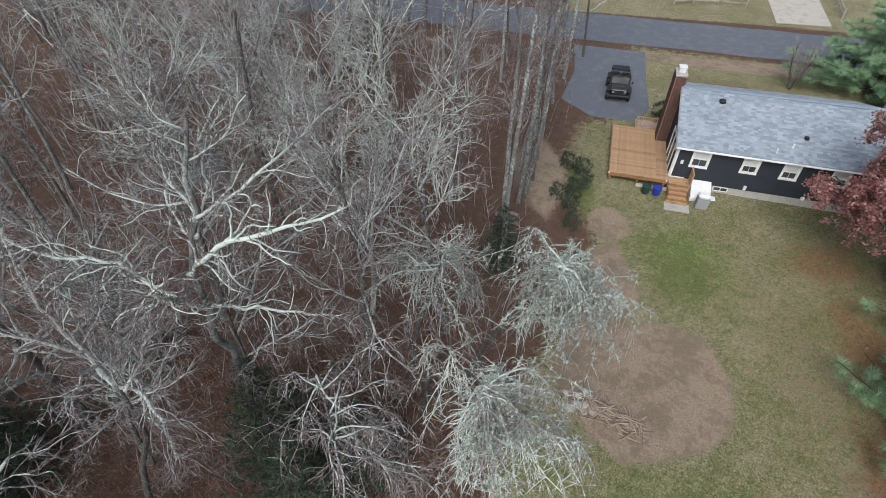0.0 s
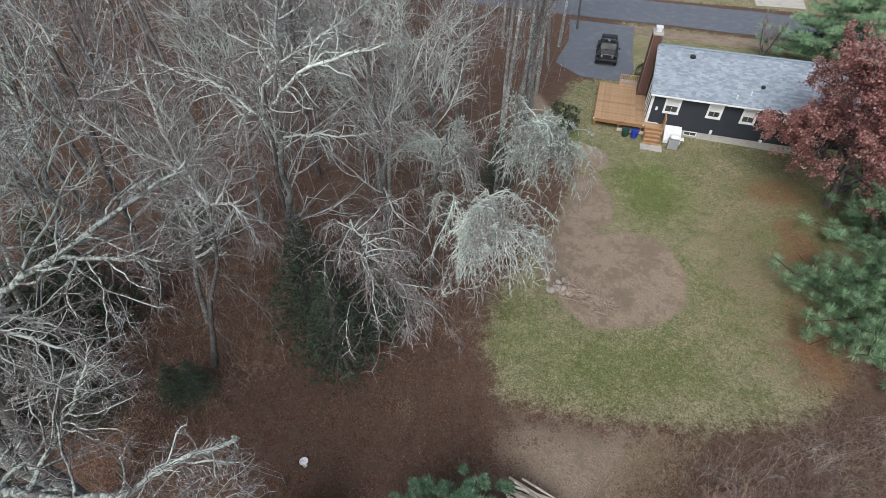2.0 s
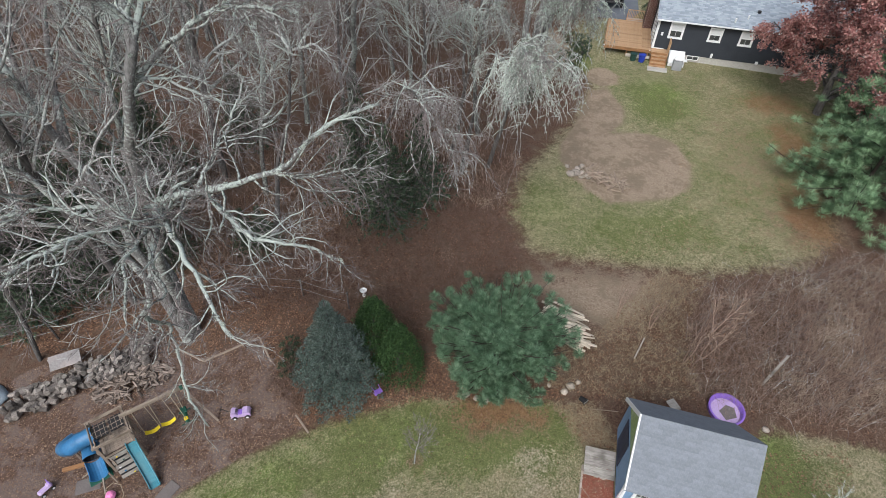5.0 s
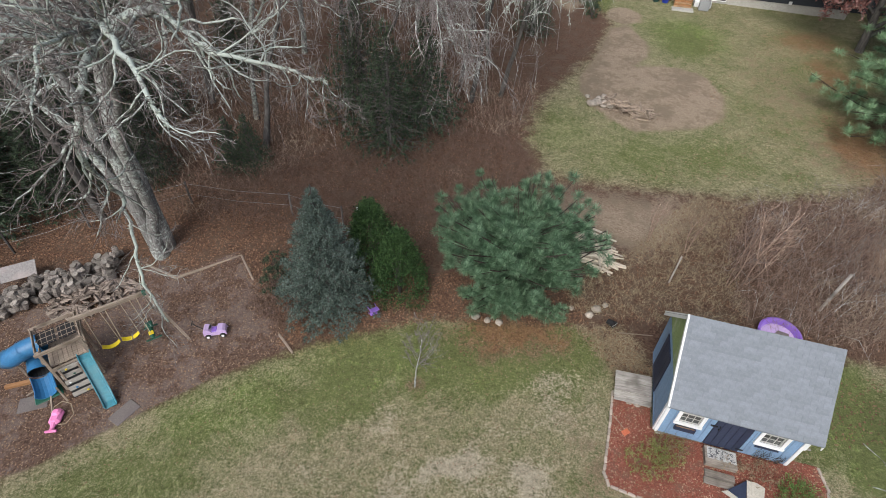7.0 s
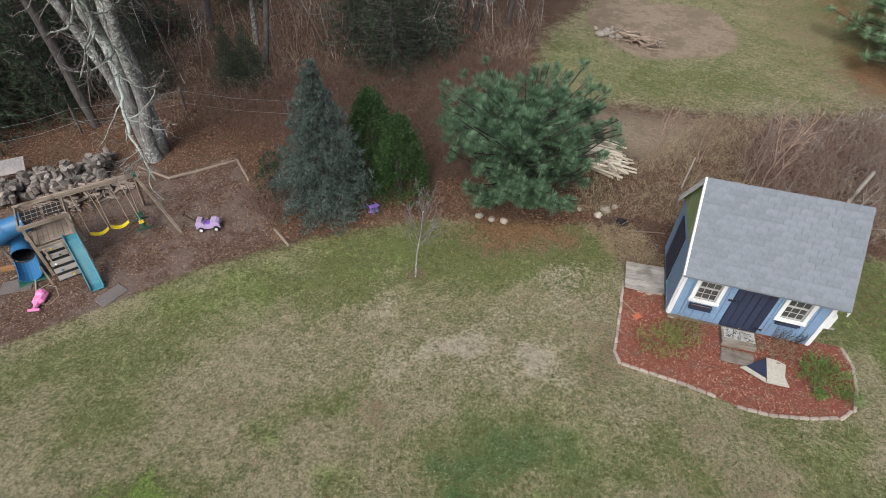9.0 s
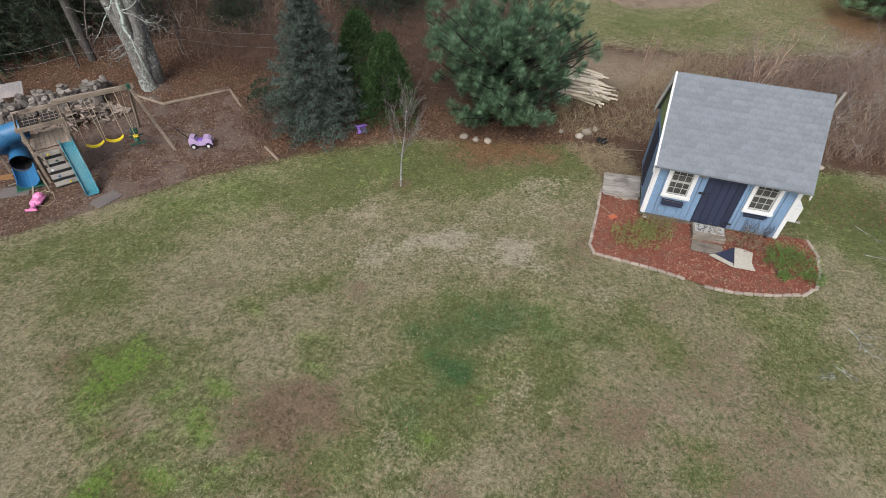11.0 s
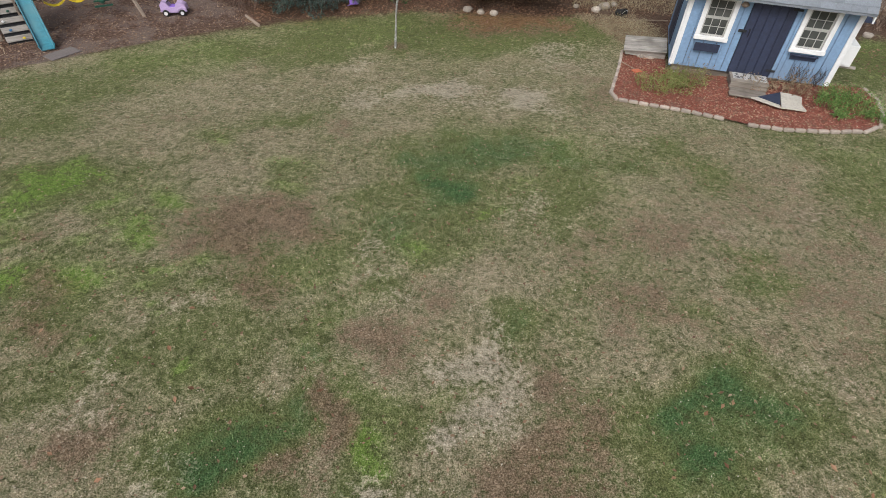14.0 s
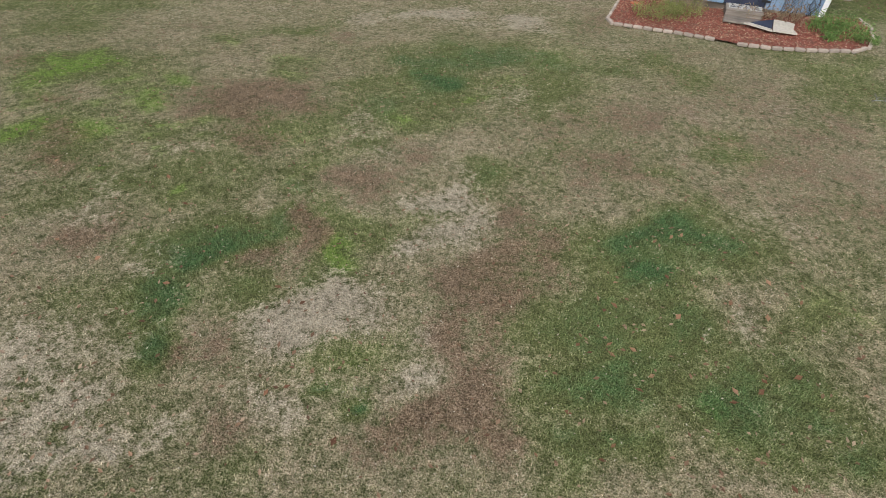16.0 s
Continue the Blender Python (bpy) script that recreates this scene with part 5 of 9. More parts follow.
def pine(label, seed, height, spread, start=0.12, tufts=11, dens=1.0, material=None, leng=0.24, name="white_pine", rnd=0.0, tiers=0, flat=0.0):
    """A soft-needled pine: whorls of upswept limbs that end in needle tufts. rnd rounds the crown."""
    rng = random.Random(seed)
    wood_, leaf = Geo(), Geo()
    top = [Vector((0, 0, -0.2))]
    for k in range(1, 9):
        top.append(Vector((rng.uniform(-0.06, 0.06), rng.uniform(-0.06, 0.06), height * 0.97 * k / 8)))
    wood_.tube(top, [max(0.02, height * 0.022 * (1 - k / 8.5)) for k in range(9)], 8)
    levels = tiers or int(height * 2.6 * dens)
    for lv in range(levels):
        f = start + (1 - start) * lv / levels
        reach = spread * ((1 - f) ** 0.75 * (1 - rnd) + rnd * math.sin(math.pi * min(1, max(0.0, 1.06 - f) ** 0.8 * 0.80)))
        for b in range(7 if rnd < 0.5 else 11):
            a = 2 * math.pi * (b / 7.0 + lv * 0.382) + rng.uniform(-0.3, 0.3) if rnd < 0.5 else rng.uniform(0, 6.283)
            ln = max(0.35, reach * (rng.uniform(0.72, 1.1) if rnd < 0.5 else rng.uniform(0.86, 1.04)))
            base = Vector((0, 0, f * height))
            d = Vector((math.cos(a), math.sin(a), (0.12 + 0.5 * f) * (1 - 0.8 * flat)))
            pts = [base]
            q = base.copy()
            for s in range(4):
                d = (d + Vector((0, 0, 0.1 - 0.08 * flat)) + rand_dir(rng) * 0.12).normalized()
                q = q + d * (ln / 4)
                pts.append(q.copy())
            wood_.tube(pts, [0.02 * ln / spread + 0.005 - 0.0045 * s / 4 for s in range(5)], 4)
            n = int(2.4 + ln * (1.1 + 0.9 * flat + 0.7 * rnd))
            for t in range(n):
                u = 0.94 if t == n - 1 else 0.2 + 0.75 * (t + rng.random()) / n
                k = min(3, int(u * 4))
                side = rand_dir(rng) * (0.15 * ln)
                side.z *= 0.4 - 0.3 * flat
                pp = pts[k].lerp(pts[k + 1], u * 4 - k) + side
                wood_.tube([pts[k].lerp(pts[k + 1], max(0.0, u * 4 - k - 0.5)), pp], [0.009, 0.005], 3)
                puff = leng * rng.uniform(0.9, 1.5)
                for _ in range(int(tufts * 13 * dens)):
                    d = rand_dir(rng)
                    d.z = d.z * (0.75 - 0.4 * flat) + 0.28 - 0.1 * flat
                    w = d.cross(Vector((0.3, 0.2, 1)))
                    if w.length < 1e-3:
                        continue
                    w = w.normalized() * 0.0078 * (leng / 0.2)
                    p0 = pp + d * puff * rng.uniform(0.1, 0.62)
                    p1 = p0 + (d + rand_dir(rng) * 0.4).normalized() * puff * 0.55
                    i = len(leaf.v)
                    leaf.v += [tuple(p0 - w), tuple(p0 + w), tuple(p1)]
                    leaf.f.append((i, i + 1, i + 2))
    tree = thing(name, label, "tree")
    part("trunk", wood_, PINE_BARK, tree)
    part("crown", leaf, material or PINE, tree)
    return tree


def spruce(label, seed, height, spread, material, name="blue_spruce", dens=1.0, size=0.15):
    """A stiff cone of level boughs, thickly set with short needles, under a bare leader."""
    rng = random.Random(seed)
    wood_, leaf = Geo(), Geo()
    wood_.tube([(0, 0, -0.2), (0.03, 0, height * 0.5), (0, 0.02, height)], [0.11, 0.07, 0.015], 7)
    levels = int(height * 5)
    for lv in range(levels):
        f = 0.03 + 0.95 * lv / levels
        ln0 = spread * 0.92 * min(1.0, 1.22 * (1 - f)) ** 1.1 + 0.06
        for b in range(9 if f < 0.8 else 6):
            a = 2 * math.pi * (b / 9.0 + lv * 0.382) + rng.uniform(-0.25, 0.25)
            ln = ln0 * rng.uniform(0.72, 1.12)
            d = Vector((math.cos(a), math.sin(a), 0.28 * f - 0.12))
            base = Vector((0, 0, f * height))
            tip_ = base + d * ln + Vector((0, 0, 0.06 * ln))
            wood_.tube([base, base + d * ln * 0.55, tip_], [0.02, 0.014, 0.006], 3)
            n = int((7 + ln * 17) * dens)
            for t in range(n):
                u = 0.2 + 0.8 * (t + rng.random()) / n
                wid = 0.42 * (1 - u) ** 0.7 * ln + 0.04
                side = Vector((-math.sin(a), math.cos(a), 0)) * rng.uniform(-1, 1) * wid
                p = base.lerp(tip_, u) + side + Vector((0, 0, rng.uniform(-0.05, 0.03)))
                dd = (d * 0.7 + side.normalized() * 0.5 + Vector((0, 0, rng.uniform(-0.1, 0.25)))).normalized()
                needle_tuft(leaf, p, dd, size, 9, rng, 0.014 * size / 0.15)
    tree = thing(name, label, "tree")
    part("trunk", wood_, BARK, tree)
    part("crown", leaf, material, tree)
    return tree


def leafy_shrub(label, seed, height, spread, material, count=2600, size=0.07, name="evergreen_shrub", cone=0.0):
    """A bush of small leaves on many stems. cone narrows it to the top."""
    rng = random.Random(seed)
    wood_, leaf = Geo(), Geo()
    for s in range(14):
        a = rng.uniform(0, 6.3)
        r = rng.uniform(0.1, 0.7) * spread * (1 - cone * 0.6)
        wood_.tube([(0, 0, -0.1), (math.cos(a) * r * 0.5, math.sin(a) * r * 0.5, height * 0.4), (math.cos(a) * r, math.sin(a) * r, height * 0.8 * rng.uniform(0.7, 1))], [0.03, 0.02, 0.006], 4)
    clumps = []
    for c in range(int(count / 26)):
        f = rng.random() ** 0.8
        rr = spread * ((1 - f) * cone + (1 - cone) * math.sqrt(max(0.02, 1 - (2 * f - 0.85) ** 2 / 1.4)))
        a = rng.uniform(0, 6.3)
        k = rr * math.sqrt(rng.uniform(0.35, 1.0))
        clumps.append(Vector((math.cos(a) * k, math.sin(a) * k, 0.06 + f * height * 0.95)))
    for c in clumps:
        for _ in range(26):
            p = c + rand_dir(rng) * rng.random() * 0.22
            d = (rand_dir(rng) + Vector((c.x, c.y, 0)).normalized() * 0.6 + Vector((0, 0, 0.4))).normalized()
            s = d.cross(rand_dir(rng))
            if s.length < 1e-3:
                continue
            s = s.normalized() * size * 0.38
            i = len(leaf.v)
            ln = size * rng.uniform(0.8, 1.4)
            leaf.v += [tuple(p - s * 0.4), tuple(p + d * ln * 0.5 - s), tuple(p + d * ln), tuple(p + d * ln * 0.5 + s)]
            leaf.f.append((i, i + 1, i + 2, i + 3))
    tree = thing(name, label, "shrub" if cone < 0.3 else "tree")
    part("stem", wood_, BARK, tree)
    part("foliage", leaf, material, tree)
    return tree


place(pine("rounded white pine with soft blue-green needles at the lawn's edge", 3, 3.35, 3.4, 0.08, rnd=0.95, dens=1.4, leng=0.225, tufts=15), 0.4, -1.75)
place(spruce("conical blue spruce with grey-blue needles and bare leader", 4, 5.4, 2.0, SPRUCE, dens=1.4, size=0.125), -6.25, -2.3)
place(leafy_shrub("dark green young arborvitae beside the blue spruce", 6, 3.2, 1.28, CEDAR, 19000, 0.058, "arborvitae", 0.72), -3.75, -1.75)
again(bpy.data.objects["arborvitae"], -4.85, -0.7, 70, 1.08)
wp = place(pine("large white pine with layered limbs beside the far lawn", 13, 6.8, 5.3, 0.06, dens=1.0, leng=0.42, tufts=12, material=PINE_PALE, tiers=8, flat=1.0), 21.9, 9.9)
again(wp, 26.5, 16.2, 120, 1.0)
again(wp, 35.0, 39.6, 200, 1.25)
again(wp, 41.0, 36.0, 40, 1.3)
place(leafy_shrub("dark evergreen shrub at the edge of the woods", 16, 2.0, 1.1, HOLLY, 1600, 0.11), 9.0, 27.2, 0, 0.6)
for x, y, s in ((8.3, 26.4, 0.62), (9.2, 28.6, 0.6), (8.4, 29.4, 0.55), (7.8, 25.0, 0.55), (7.6, 23.4, 0.5), (7.2, 26.2, 0.5), (-8.3, -1.9, 0.55), (-8.6, -0.9, 0.45)):
    again(bpy.data.objects["evergreen_shrub"], x, y, 90 * s, s)
hem = place(spruce("dark green young hemlock under the bare trees", 17, 6.4, 2.3, HOLLY, "hemlock", 0.11, 0.28), -5.0, 7.4)
# the few behind the log pile are added to darken the backdrop there
for x, y, s in ((-11.2, 5.4, 0.45), (-6.6, 9.8, 1.15), (3.2, 20.5, 0.7), (-24, 4.5, 1.2), (-19.5, 7.6, 1.0), (-14.5, 14.5, 0.9), (-16.8, 4.6, 0.7), (-21.5, 1.5, 1.2), (-17.8, 9.2, 1.2), (-19.2, 4.2, 1.1), (-23.5, 8.0, 1.2), (-3.4, 9.4, 0.9), (-18.6, 2.4, 0.75), (-15.4, 4.4, 0.6), (-20.8, 0.8, 0.9), (-23.0, 3.0, 1.0), (-12.0, 5.2, 0.45)):
    again(hem, x, y, x * 40 % 360, s)


def red_tree():
    rng = random.Random(21)
    geos = [Geo(), Geo(), Geo()]
    P = dict(FOREST, kids=(19, 8, 7, 4), wob=(0.10, 0.2, 0.25, 0.25, 0.15), ratio=(0.74, 0.5, 0.5, 0.5), up=(0.0, 0.015, 0, 0, 0), ang=((40, 80), (25, 60), (25, 65), (25, 60)))
    P["from"] = (0.12, 0.2, 0.15, 0.1)
    limb(geos, Vector((0, 0, -0.2)), Vector((-0.08, 0, 1)), 8.2, 0.22, 0, rng, P)
    leaf = Geo()
    tips = geos[2].v[::5]
    for k in range(64000):
        x, y, z = rng.choice(tips)
        if noise.noise(Vector((x, y, z)) * 0.45) < -0.2 and rng.random() < 0.75:
            continue
        p = Vector((x, y, z)) + rand_dir(rng) * 0.18
        d = (rand_dir(rng) + Vector((0, 0, -0.3))).normalized()
        s = d.cross(rand_dir(rng))
        if s.length < 1e-3:
            continue
        s = s.normalized() * 0.055
        ln = rng.uniform(0.10, 0.17)
        up = d.cross(s).normalized() * 0.015
        i = len(leaf.v)
        leaf.v += [tuple(p), tuple(p + d * ln * 0.5 - s), tuple(p + d * ln + up), tuple(p + d * ln * 0.5 + s)]
        leaf.f.append((i, i + 1, i + 2, i + 3))
    tree = thing("red_maple", "spreading tree keeping its dull red autumn leaves near the house", "tree")
    part("trunk", geos[0], BARK, tree, smooth=True)
    part("branching", geos[1], BARK, tree, smooth=True)
    part("twig_spray", geos[2], TWIG, tree)["kind"] = "stuff"
    part("foliage", leaf, REDLEAF, tree)
    return tree


place(red_tree(), 24.3, 19.3, 0, 1.06)


# ---------- road and drive ----------
def slab(name, outline, top, thick, material, label, category):
    return solid(name, Geo().prism(outline, top - thick, top), material, label, category, kind="structure")


RD, RN = Vector((0.9646, -0.2638)), Vector((0.2638, 0.9646))


def road_pt(s, n):
    p = RD * s + RN * n
    return (p.x, p.y)


rng = random.Random(2)
edge_s = [(s, 52.8 + rng.uniform(-0.12, 0.12)) for s in range(-90, 121, 3)]
edge_n = [(s, 59.9 + rng.uniform(-0.12, 0.12)) for s in range(120, -91, -3)]
slab("road", [road_pt(*e) for e in edge_s + edge_n], 1.90, 0.3, ASPHALT, "worn grey asphalt street with ragged edges", "road")
slab("driveway", [(18.9, 47.8), (17.2, 41.5), (16.3, 37.4), (14.9, 35.3), (11.4, 36.2), (9.6, 39.0), (11.6, 44), (12.6, 49.6)][::-1], 1.94, 0.3, ASPHALT, "dark asphalt driveway beside the house", "driveway")


# ---------- shed ----------
SH = pose(4.27, -7.12, 0, 0, 0, -15)
SW, SD, S0, S1 = 3.63, 3.0, 0.44, 2.46      # width, depth, foot and head of the walls
RIDGE_Y, RIDGE_Z, EAVE_Y, EAVE_Z = 1.42, 4.06, -0.33, 2.215


def roof_z(y):
    return RIDGE_Z - (RIDGE_Z - EAVE_Z) / (RIDGE_Y - EAVE_Y) * abs(y - RIDGE_Y)


def boards(parent, width, z0, z1, holes, material, put, pitch=0.302, thick=0.022, top=None):
    """Upright siding boards, cut round the holes (x0, x1, z0, z1). put(x0, x1, z0, z1, w) gives the box."""
    x = 0.0
    while x < width - 0.02:
        e = min(width, x + pitch)
        cuts = sorted({x, e, *[h[k] for h in holes for k in (0, 1) if x < h[k] < e]})
        for a, b in zip(cuts, cuts[1:]):
            spans = [(z0, z1 if top is None else top((a + b) / 2))]
            for h0, h1, hz0, hz1 in holes:
                if h0 < (a + b) / 2 < h1:
                    spans = [s for lo, hi in spans for s in ((lo, min(hi, hz0)), (max(lo, hz1), hi)) if s[1] - s[0] > 0.02]
            for lo, hi in spans:
                part("siding_board", put(a + 0.004, b - (0.004 if b < e - 1e-6 else 0.008), lo, hi), material, parent)
        x = e


def window_unit(parent, x0, x1, z0, z1, trim=0.10, cols=3, rows=2, y=0.0, blind=False, slope=0.0, sash=WHITE):
    """A double-hung window with white casing, sash, muntins and panes, set in a wall that faces -y."""
    w = part("window", Geo().box((x0 + x1) / 2, y + 0.05, (z0 + z1) / 2, x1 - x0 - 0.1, 0.05, z1 - z0 - 0.1), GLASS, parent, "dark glass")
    t = trim
    for nm, g in (("casing", Geo().box(x0 + t / 2, y - 0.03, (z0 + z1) / 2, t, 0.045, z1 - z0, bev=0.006)), ("casing", Geo().box(x1 - t / 2, y - 0.03, (z0 + z1) / 2, t, 0.045, z1 - z0, bev=0.006)),
                  ("casing", Geo().box((x0 + x1) / 2, y - 0.032, z1 - t / 2, x1 - x0 - 2 * t, 0.045, t, bev=0.006)), ("sill", Geo().box((x0 + x1) / 2, y - 0.045, z0 + t / 2, x1 - x0 + 0.02, 0.075, t, bev=0.008))):
        part(nm, g, WHITE, w)
    a, b, c, d = x0 + t, x1 - t, z0 + t, z1 - t
    mid = (c + d) / 2
    for k, (lo, hi, yy) in enumerate(((c, mid, 0.012), (mid, d, 0.0))):
        s = Geo()
        f = 0.032
        s.box((a + b) / 2, y + yy, lo + f / 2, b - a, 0.03, f).box((a + b) / 2, y + yy, hi - f / 2, b - a, 0.03, f)
        s.box(a + f / 2, y + yy, (lo + hi) / 2, f, 0.03, hi - lo - 2 * f).box(b - f / 2, y + yy, (lo + hi) / 2, f, 0.03, hi - lo - 2 * f)
        part("sash", s, sash, w)
        if blind and k == 1:
            part("blind", Geo().box((a + b) / 2, y + yy + 0.014, (lo + hi) / 2, b - a - 2 * f, 0.008, hi - lo - 2 * f), BLIND, w)
            continue
        for j in range(1, cols):
            part("muntin", Geo().box(a + (b - a) * j / cols, y + yy + 0.004, (lo + hi) / 2, 0.013, 0.016, hi - lo - 2 * f), sash, w)
        for j in range(1, rows):
            part("muntin", Geo().box((a + b) / 2, y + yy + 0.004, lo + (hi - lo) * j / rows, b - a - 2 * f, 0.016, 0.013), sash, w)
        for i, j in itertools.product(range(cols), range(rows)):
            pw, ph = (b - a) / cols, (hi - lo) / rows
            part("pane", Geo().box(a + pw * (i + 0.5), y + yy + 0.012, lo + ph * (j + 0.5), pw - 0.02, 0.006, ph - 0.02), GLASS, w)
    return w


def build_shed():
    shed = thing("garden_shed", "light-blue board shed with grey shingle roof and navy doors", "shed", SH)
    y0 = 0.0
    win = ((0.34, 1.09, 1.14, 2.18), (2.47, 3.22, 1.14, 2.20))
    door = (1.36, 2.32, S0, 2.22)
    holes = [(a + 0.05, b - 0.05, c + 0.05, d - 0.05) for a, b, c, d in win] + [(door[0], door[1], door[2] - 0.1, door[3])]
    front = part("front_wall", Geo().box(SW / 2, 0.2, 0.40, SW - 0.1, 0.06, 0.06), BLUE_SIDING, shed)
    boards(front, SW, S0, S1, holes, BLUE_SIDING, lambda a, b, lo, hi: Geo().box((a + b) / 2, y0 + 0.011, (lo + hi) / 2, b - a, 0.022, hi - lo))
    # gable walls: x fixed, boards run along y
    def gable(nm, x, holes_, upper):
        w = part(nm, Geo().box(x, SD / 2, 0.40, 0.05, SD - 0.1, 0.06), BLUE_SIDING, shed)
        boards(w, SD, S0, 2.3, holes_, BLUE_SIDING, lambda a, b, lo, hi: Geo().box(x, (a + b) / 2, (lo + hi) / 2, 0.022, b - a, hi - lo))
        yy = 0.0
        while yy < SD - 0.02:
            e = min(SD, yy + 0.302)
            g = Geo()
            za, zb = roof_z(yy) - 0.06, roof_z(e) - 0.06
            pl = [(yy + 0.004, 2.304), (e - 0.004, 2.304), (e - 0.004, max(2.35, zb)), (yy + 0.004, max(2.35, za))]
            i = len(g.v)
            g.v += [(x - 0.011, p[0], p[1]) for p in pl] + [(x + 0.011, p[0], p[1]) for p in pl]
            g.f += [(0, 3, 2, 1), (4, 5, 6, 7)] + [(k, (k + 1) % 4, 4 + (k + 1) % 4, 4 + k) for k in range(4)]
            part("gable_board", g, upper, w)
            yy = e
        return w
    left = gable("left_wall", 0.013, [(1.3, 2.4, S0 - 0.1, 2.12)], GREEN_WALL)
    gable("right_wall", SW - 0.013, [], BLUE_SIDING)
    part("back_wall", Geo().box(SW / 2, SD - 0.03, (S0 + S1) / 2 - 0.1, SW - 0.06, 0.04, S1 - S0 - 0.2), BLUE_SIDING, shed)
    part("floor_frame", Geo().box(SW / 2, SD / 2, 0.32, SW - 0.16, SD - 0.16, 0.2), STEPWOOD, shed, "weathered floor frame")
    for x, y in ((0.2, 0.2), (SW - 0.25, 0.2), (0.2, SD - 0.25), (SW - 0.25, SD - 0.25), (SW / 2, 0.2)):
        part("block", Geo().box(x, y, 0.12, 0.22, 0.3, 0.24, bev=0.01), CONCRETE, shed, "concrete block")
    for x in (0.045, SW - 0.045):
        part("corner_board", Geo().box(x, -0.018, (S0 + S1) / 2, 0.09, 0.036, S1 - S0, bev=0.005), WHITE, shed, "white corner board")
    for x, s in ((-0.018, 1), (SW + 0.018, -1)):
        part("corner_board", Geo().box(x, 0.045, (S0 + 2.4) / 2, 0.036, 0.09, 2.4 - S0 - 0.02, bev=0.005), WHITE, shed, "white corner board")
    # navy plank door with straps
    d = part("front_door", Geo().box((door[0] + door[1]) / 2, 0.03, (door[2] + door[3]) / 2, door[1] - door[0] - 0.02, 0.02, door[3] - door[2] - 0.02), NAVY, shed, "navy plank door")
    n = 5
    for k in range(n):
        wd = (door[1] - door[0] - 0.02) / n
        part("plank", Geo().box(door[0] + 0.01 + wd * (k + 0.5), 0.0, (door[2] + door[3]) / 2, wd - 0.008, 0.035, door[3] - door[2] - 0.02, bev=0.005), NAVY, d)
    for z in (door[2] + 0.18, door[3] - 0.18):
        part("hinge", Geo().box(door[1] - 0.02, -0.03, z, 0.2, 0.02, 0.05, bev=0.004), BLACK, d, "black strap hinge")
    part("latch", Geo().box(door[0] - 0.02, -0.035, 1.45, 0.18, 0.03, 0.06, bev=0.006), BLACK, d, "black latch")
    part("handle", Geo().tube([(door[0] + 0.13, -0.02, 1.32), (door[0] + 0.13, -0.07, 1.34), (door[0] + 0.13, -0.07, 1.47), (door[0] + 0.13, -0.02, 1.5)], [0.012] * 4, 6), BLACK, d)
    sd = part("side_door", Geo().box(0.012, 1.85, (S0 + 2.1) / 2, 0.02, 1.08, 2.1 - S0), NAVY, shed, "navy side door, standing ajar")
    for k in range(4):
        part("plank", Geo().box(-0.008, 1.31 + 0.27 * (k + 0.5), (S0 + 2.1) / 2, 0.028, 0.262, 2.1 - S0 - 0.02, bev=0.004), NAVY, sd)
    for x0, x1, z0, z1 in win:
        window_unit(shed, x0, x1, z0, z1, sash=SASH)
    fb = part("flower_box", Geo().box(0.70, -0.10, 0.97, 0.56, 0.012, 0.17, bev=0.004).box(0.70, -0.03, 0.97, 0.56, 0.012, 0.17).box(0.425, -0.065, 0.97, 0.012, 0.082, 0.17).box(0.975, -0.065, 0.97, 0.012, 0.082, 0.17).box(0.70, -0.065, 0.90, 0.54, 0.06, 0.012), NAVY, shed, "navy window box with dead plants")
    part("soil", Geo().box(0.70, -0.065, 1.0, 0.53, 0.055, 0.04), DEADLEAF, fb)
    part("window_shelf", Geo().box(2.84, -0.06, 1.08, 0.6, 0.08, 0.03, bev=0.005).box(2.84, -0.03, 1.02, 0.55, 0.02, 0.1), NAVY, shed, "navy shelf under the window")
    part("wall_ornament", Geo().lathe([(0.02, -0.05), (0.07, -0.03), (0.09, 0.0), (0.06, 0.05), (0.02, 0.08)], 10, Matrix.Translation((1.18, -0.06, 2.02))), STICKS, shed, "brown hanging ornament")
    # roof
    ov = 0.13
    th = 0.05
    for nm, ye in (("front_slope", EAVE_Y), ("back_slope", 2 * RIDGE_Y - EAVE_Y + 0.05)):
        g = Geo()
        ze = roof_z(ye)
        g.v = [(-ov, ye, ze), (SW + ov - 0.04, ye, ze), (SW + ov - 0.04, RIDGE_Y, RIDGE_Z), (-ov, RIDGE_Y, RIDGE_Z)]
        g.v += [(x, y, z - th) for x, y, z in g.v]
        g.f = [(0, 1, 2, 3), (7, 6, 5, 4), (0, 4, 5, 1), (1, 5, 6, 2), (2, 6, 7, 3), (3, 7, 4, 0)]
        if ye > 1:
            g.f = [f[::-1] for f in g.f]
        rf = part(nm, g, SHED_ROOF, shed, "grey asphalt-shingle roof slope")
        run = math.hypot(ye - RIDGE_Y, ze - RIDGE_Z)
        sgn = 1 if ye < 1 else -1
        ang = math.atan2(RIDGE_Z - ze, abs(RIDGE_Y - ye))
        courses, wid = 16, SW + 2 * ov - 0.04
        expo = run / courses
        full = Geo().box(0, 0, 0, 0.298, expo + 0.02, 0.010).mesh("shingle", SHED_ROOF)
        rest = Geo()
        rr = random.Random(9)
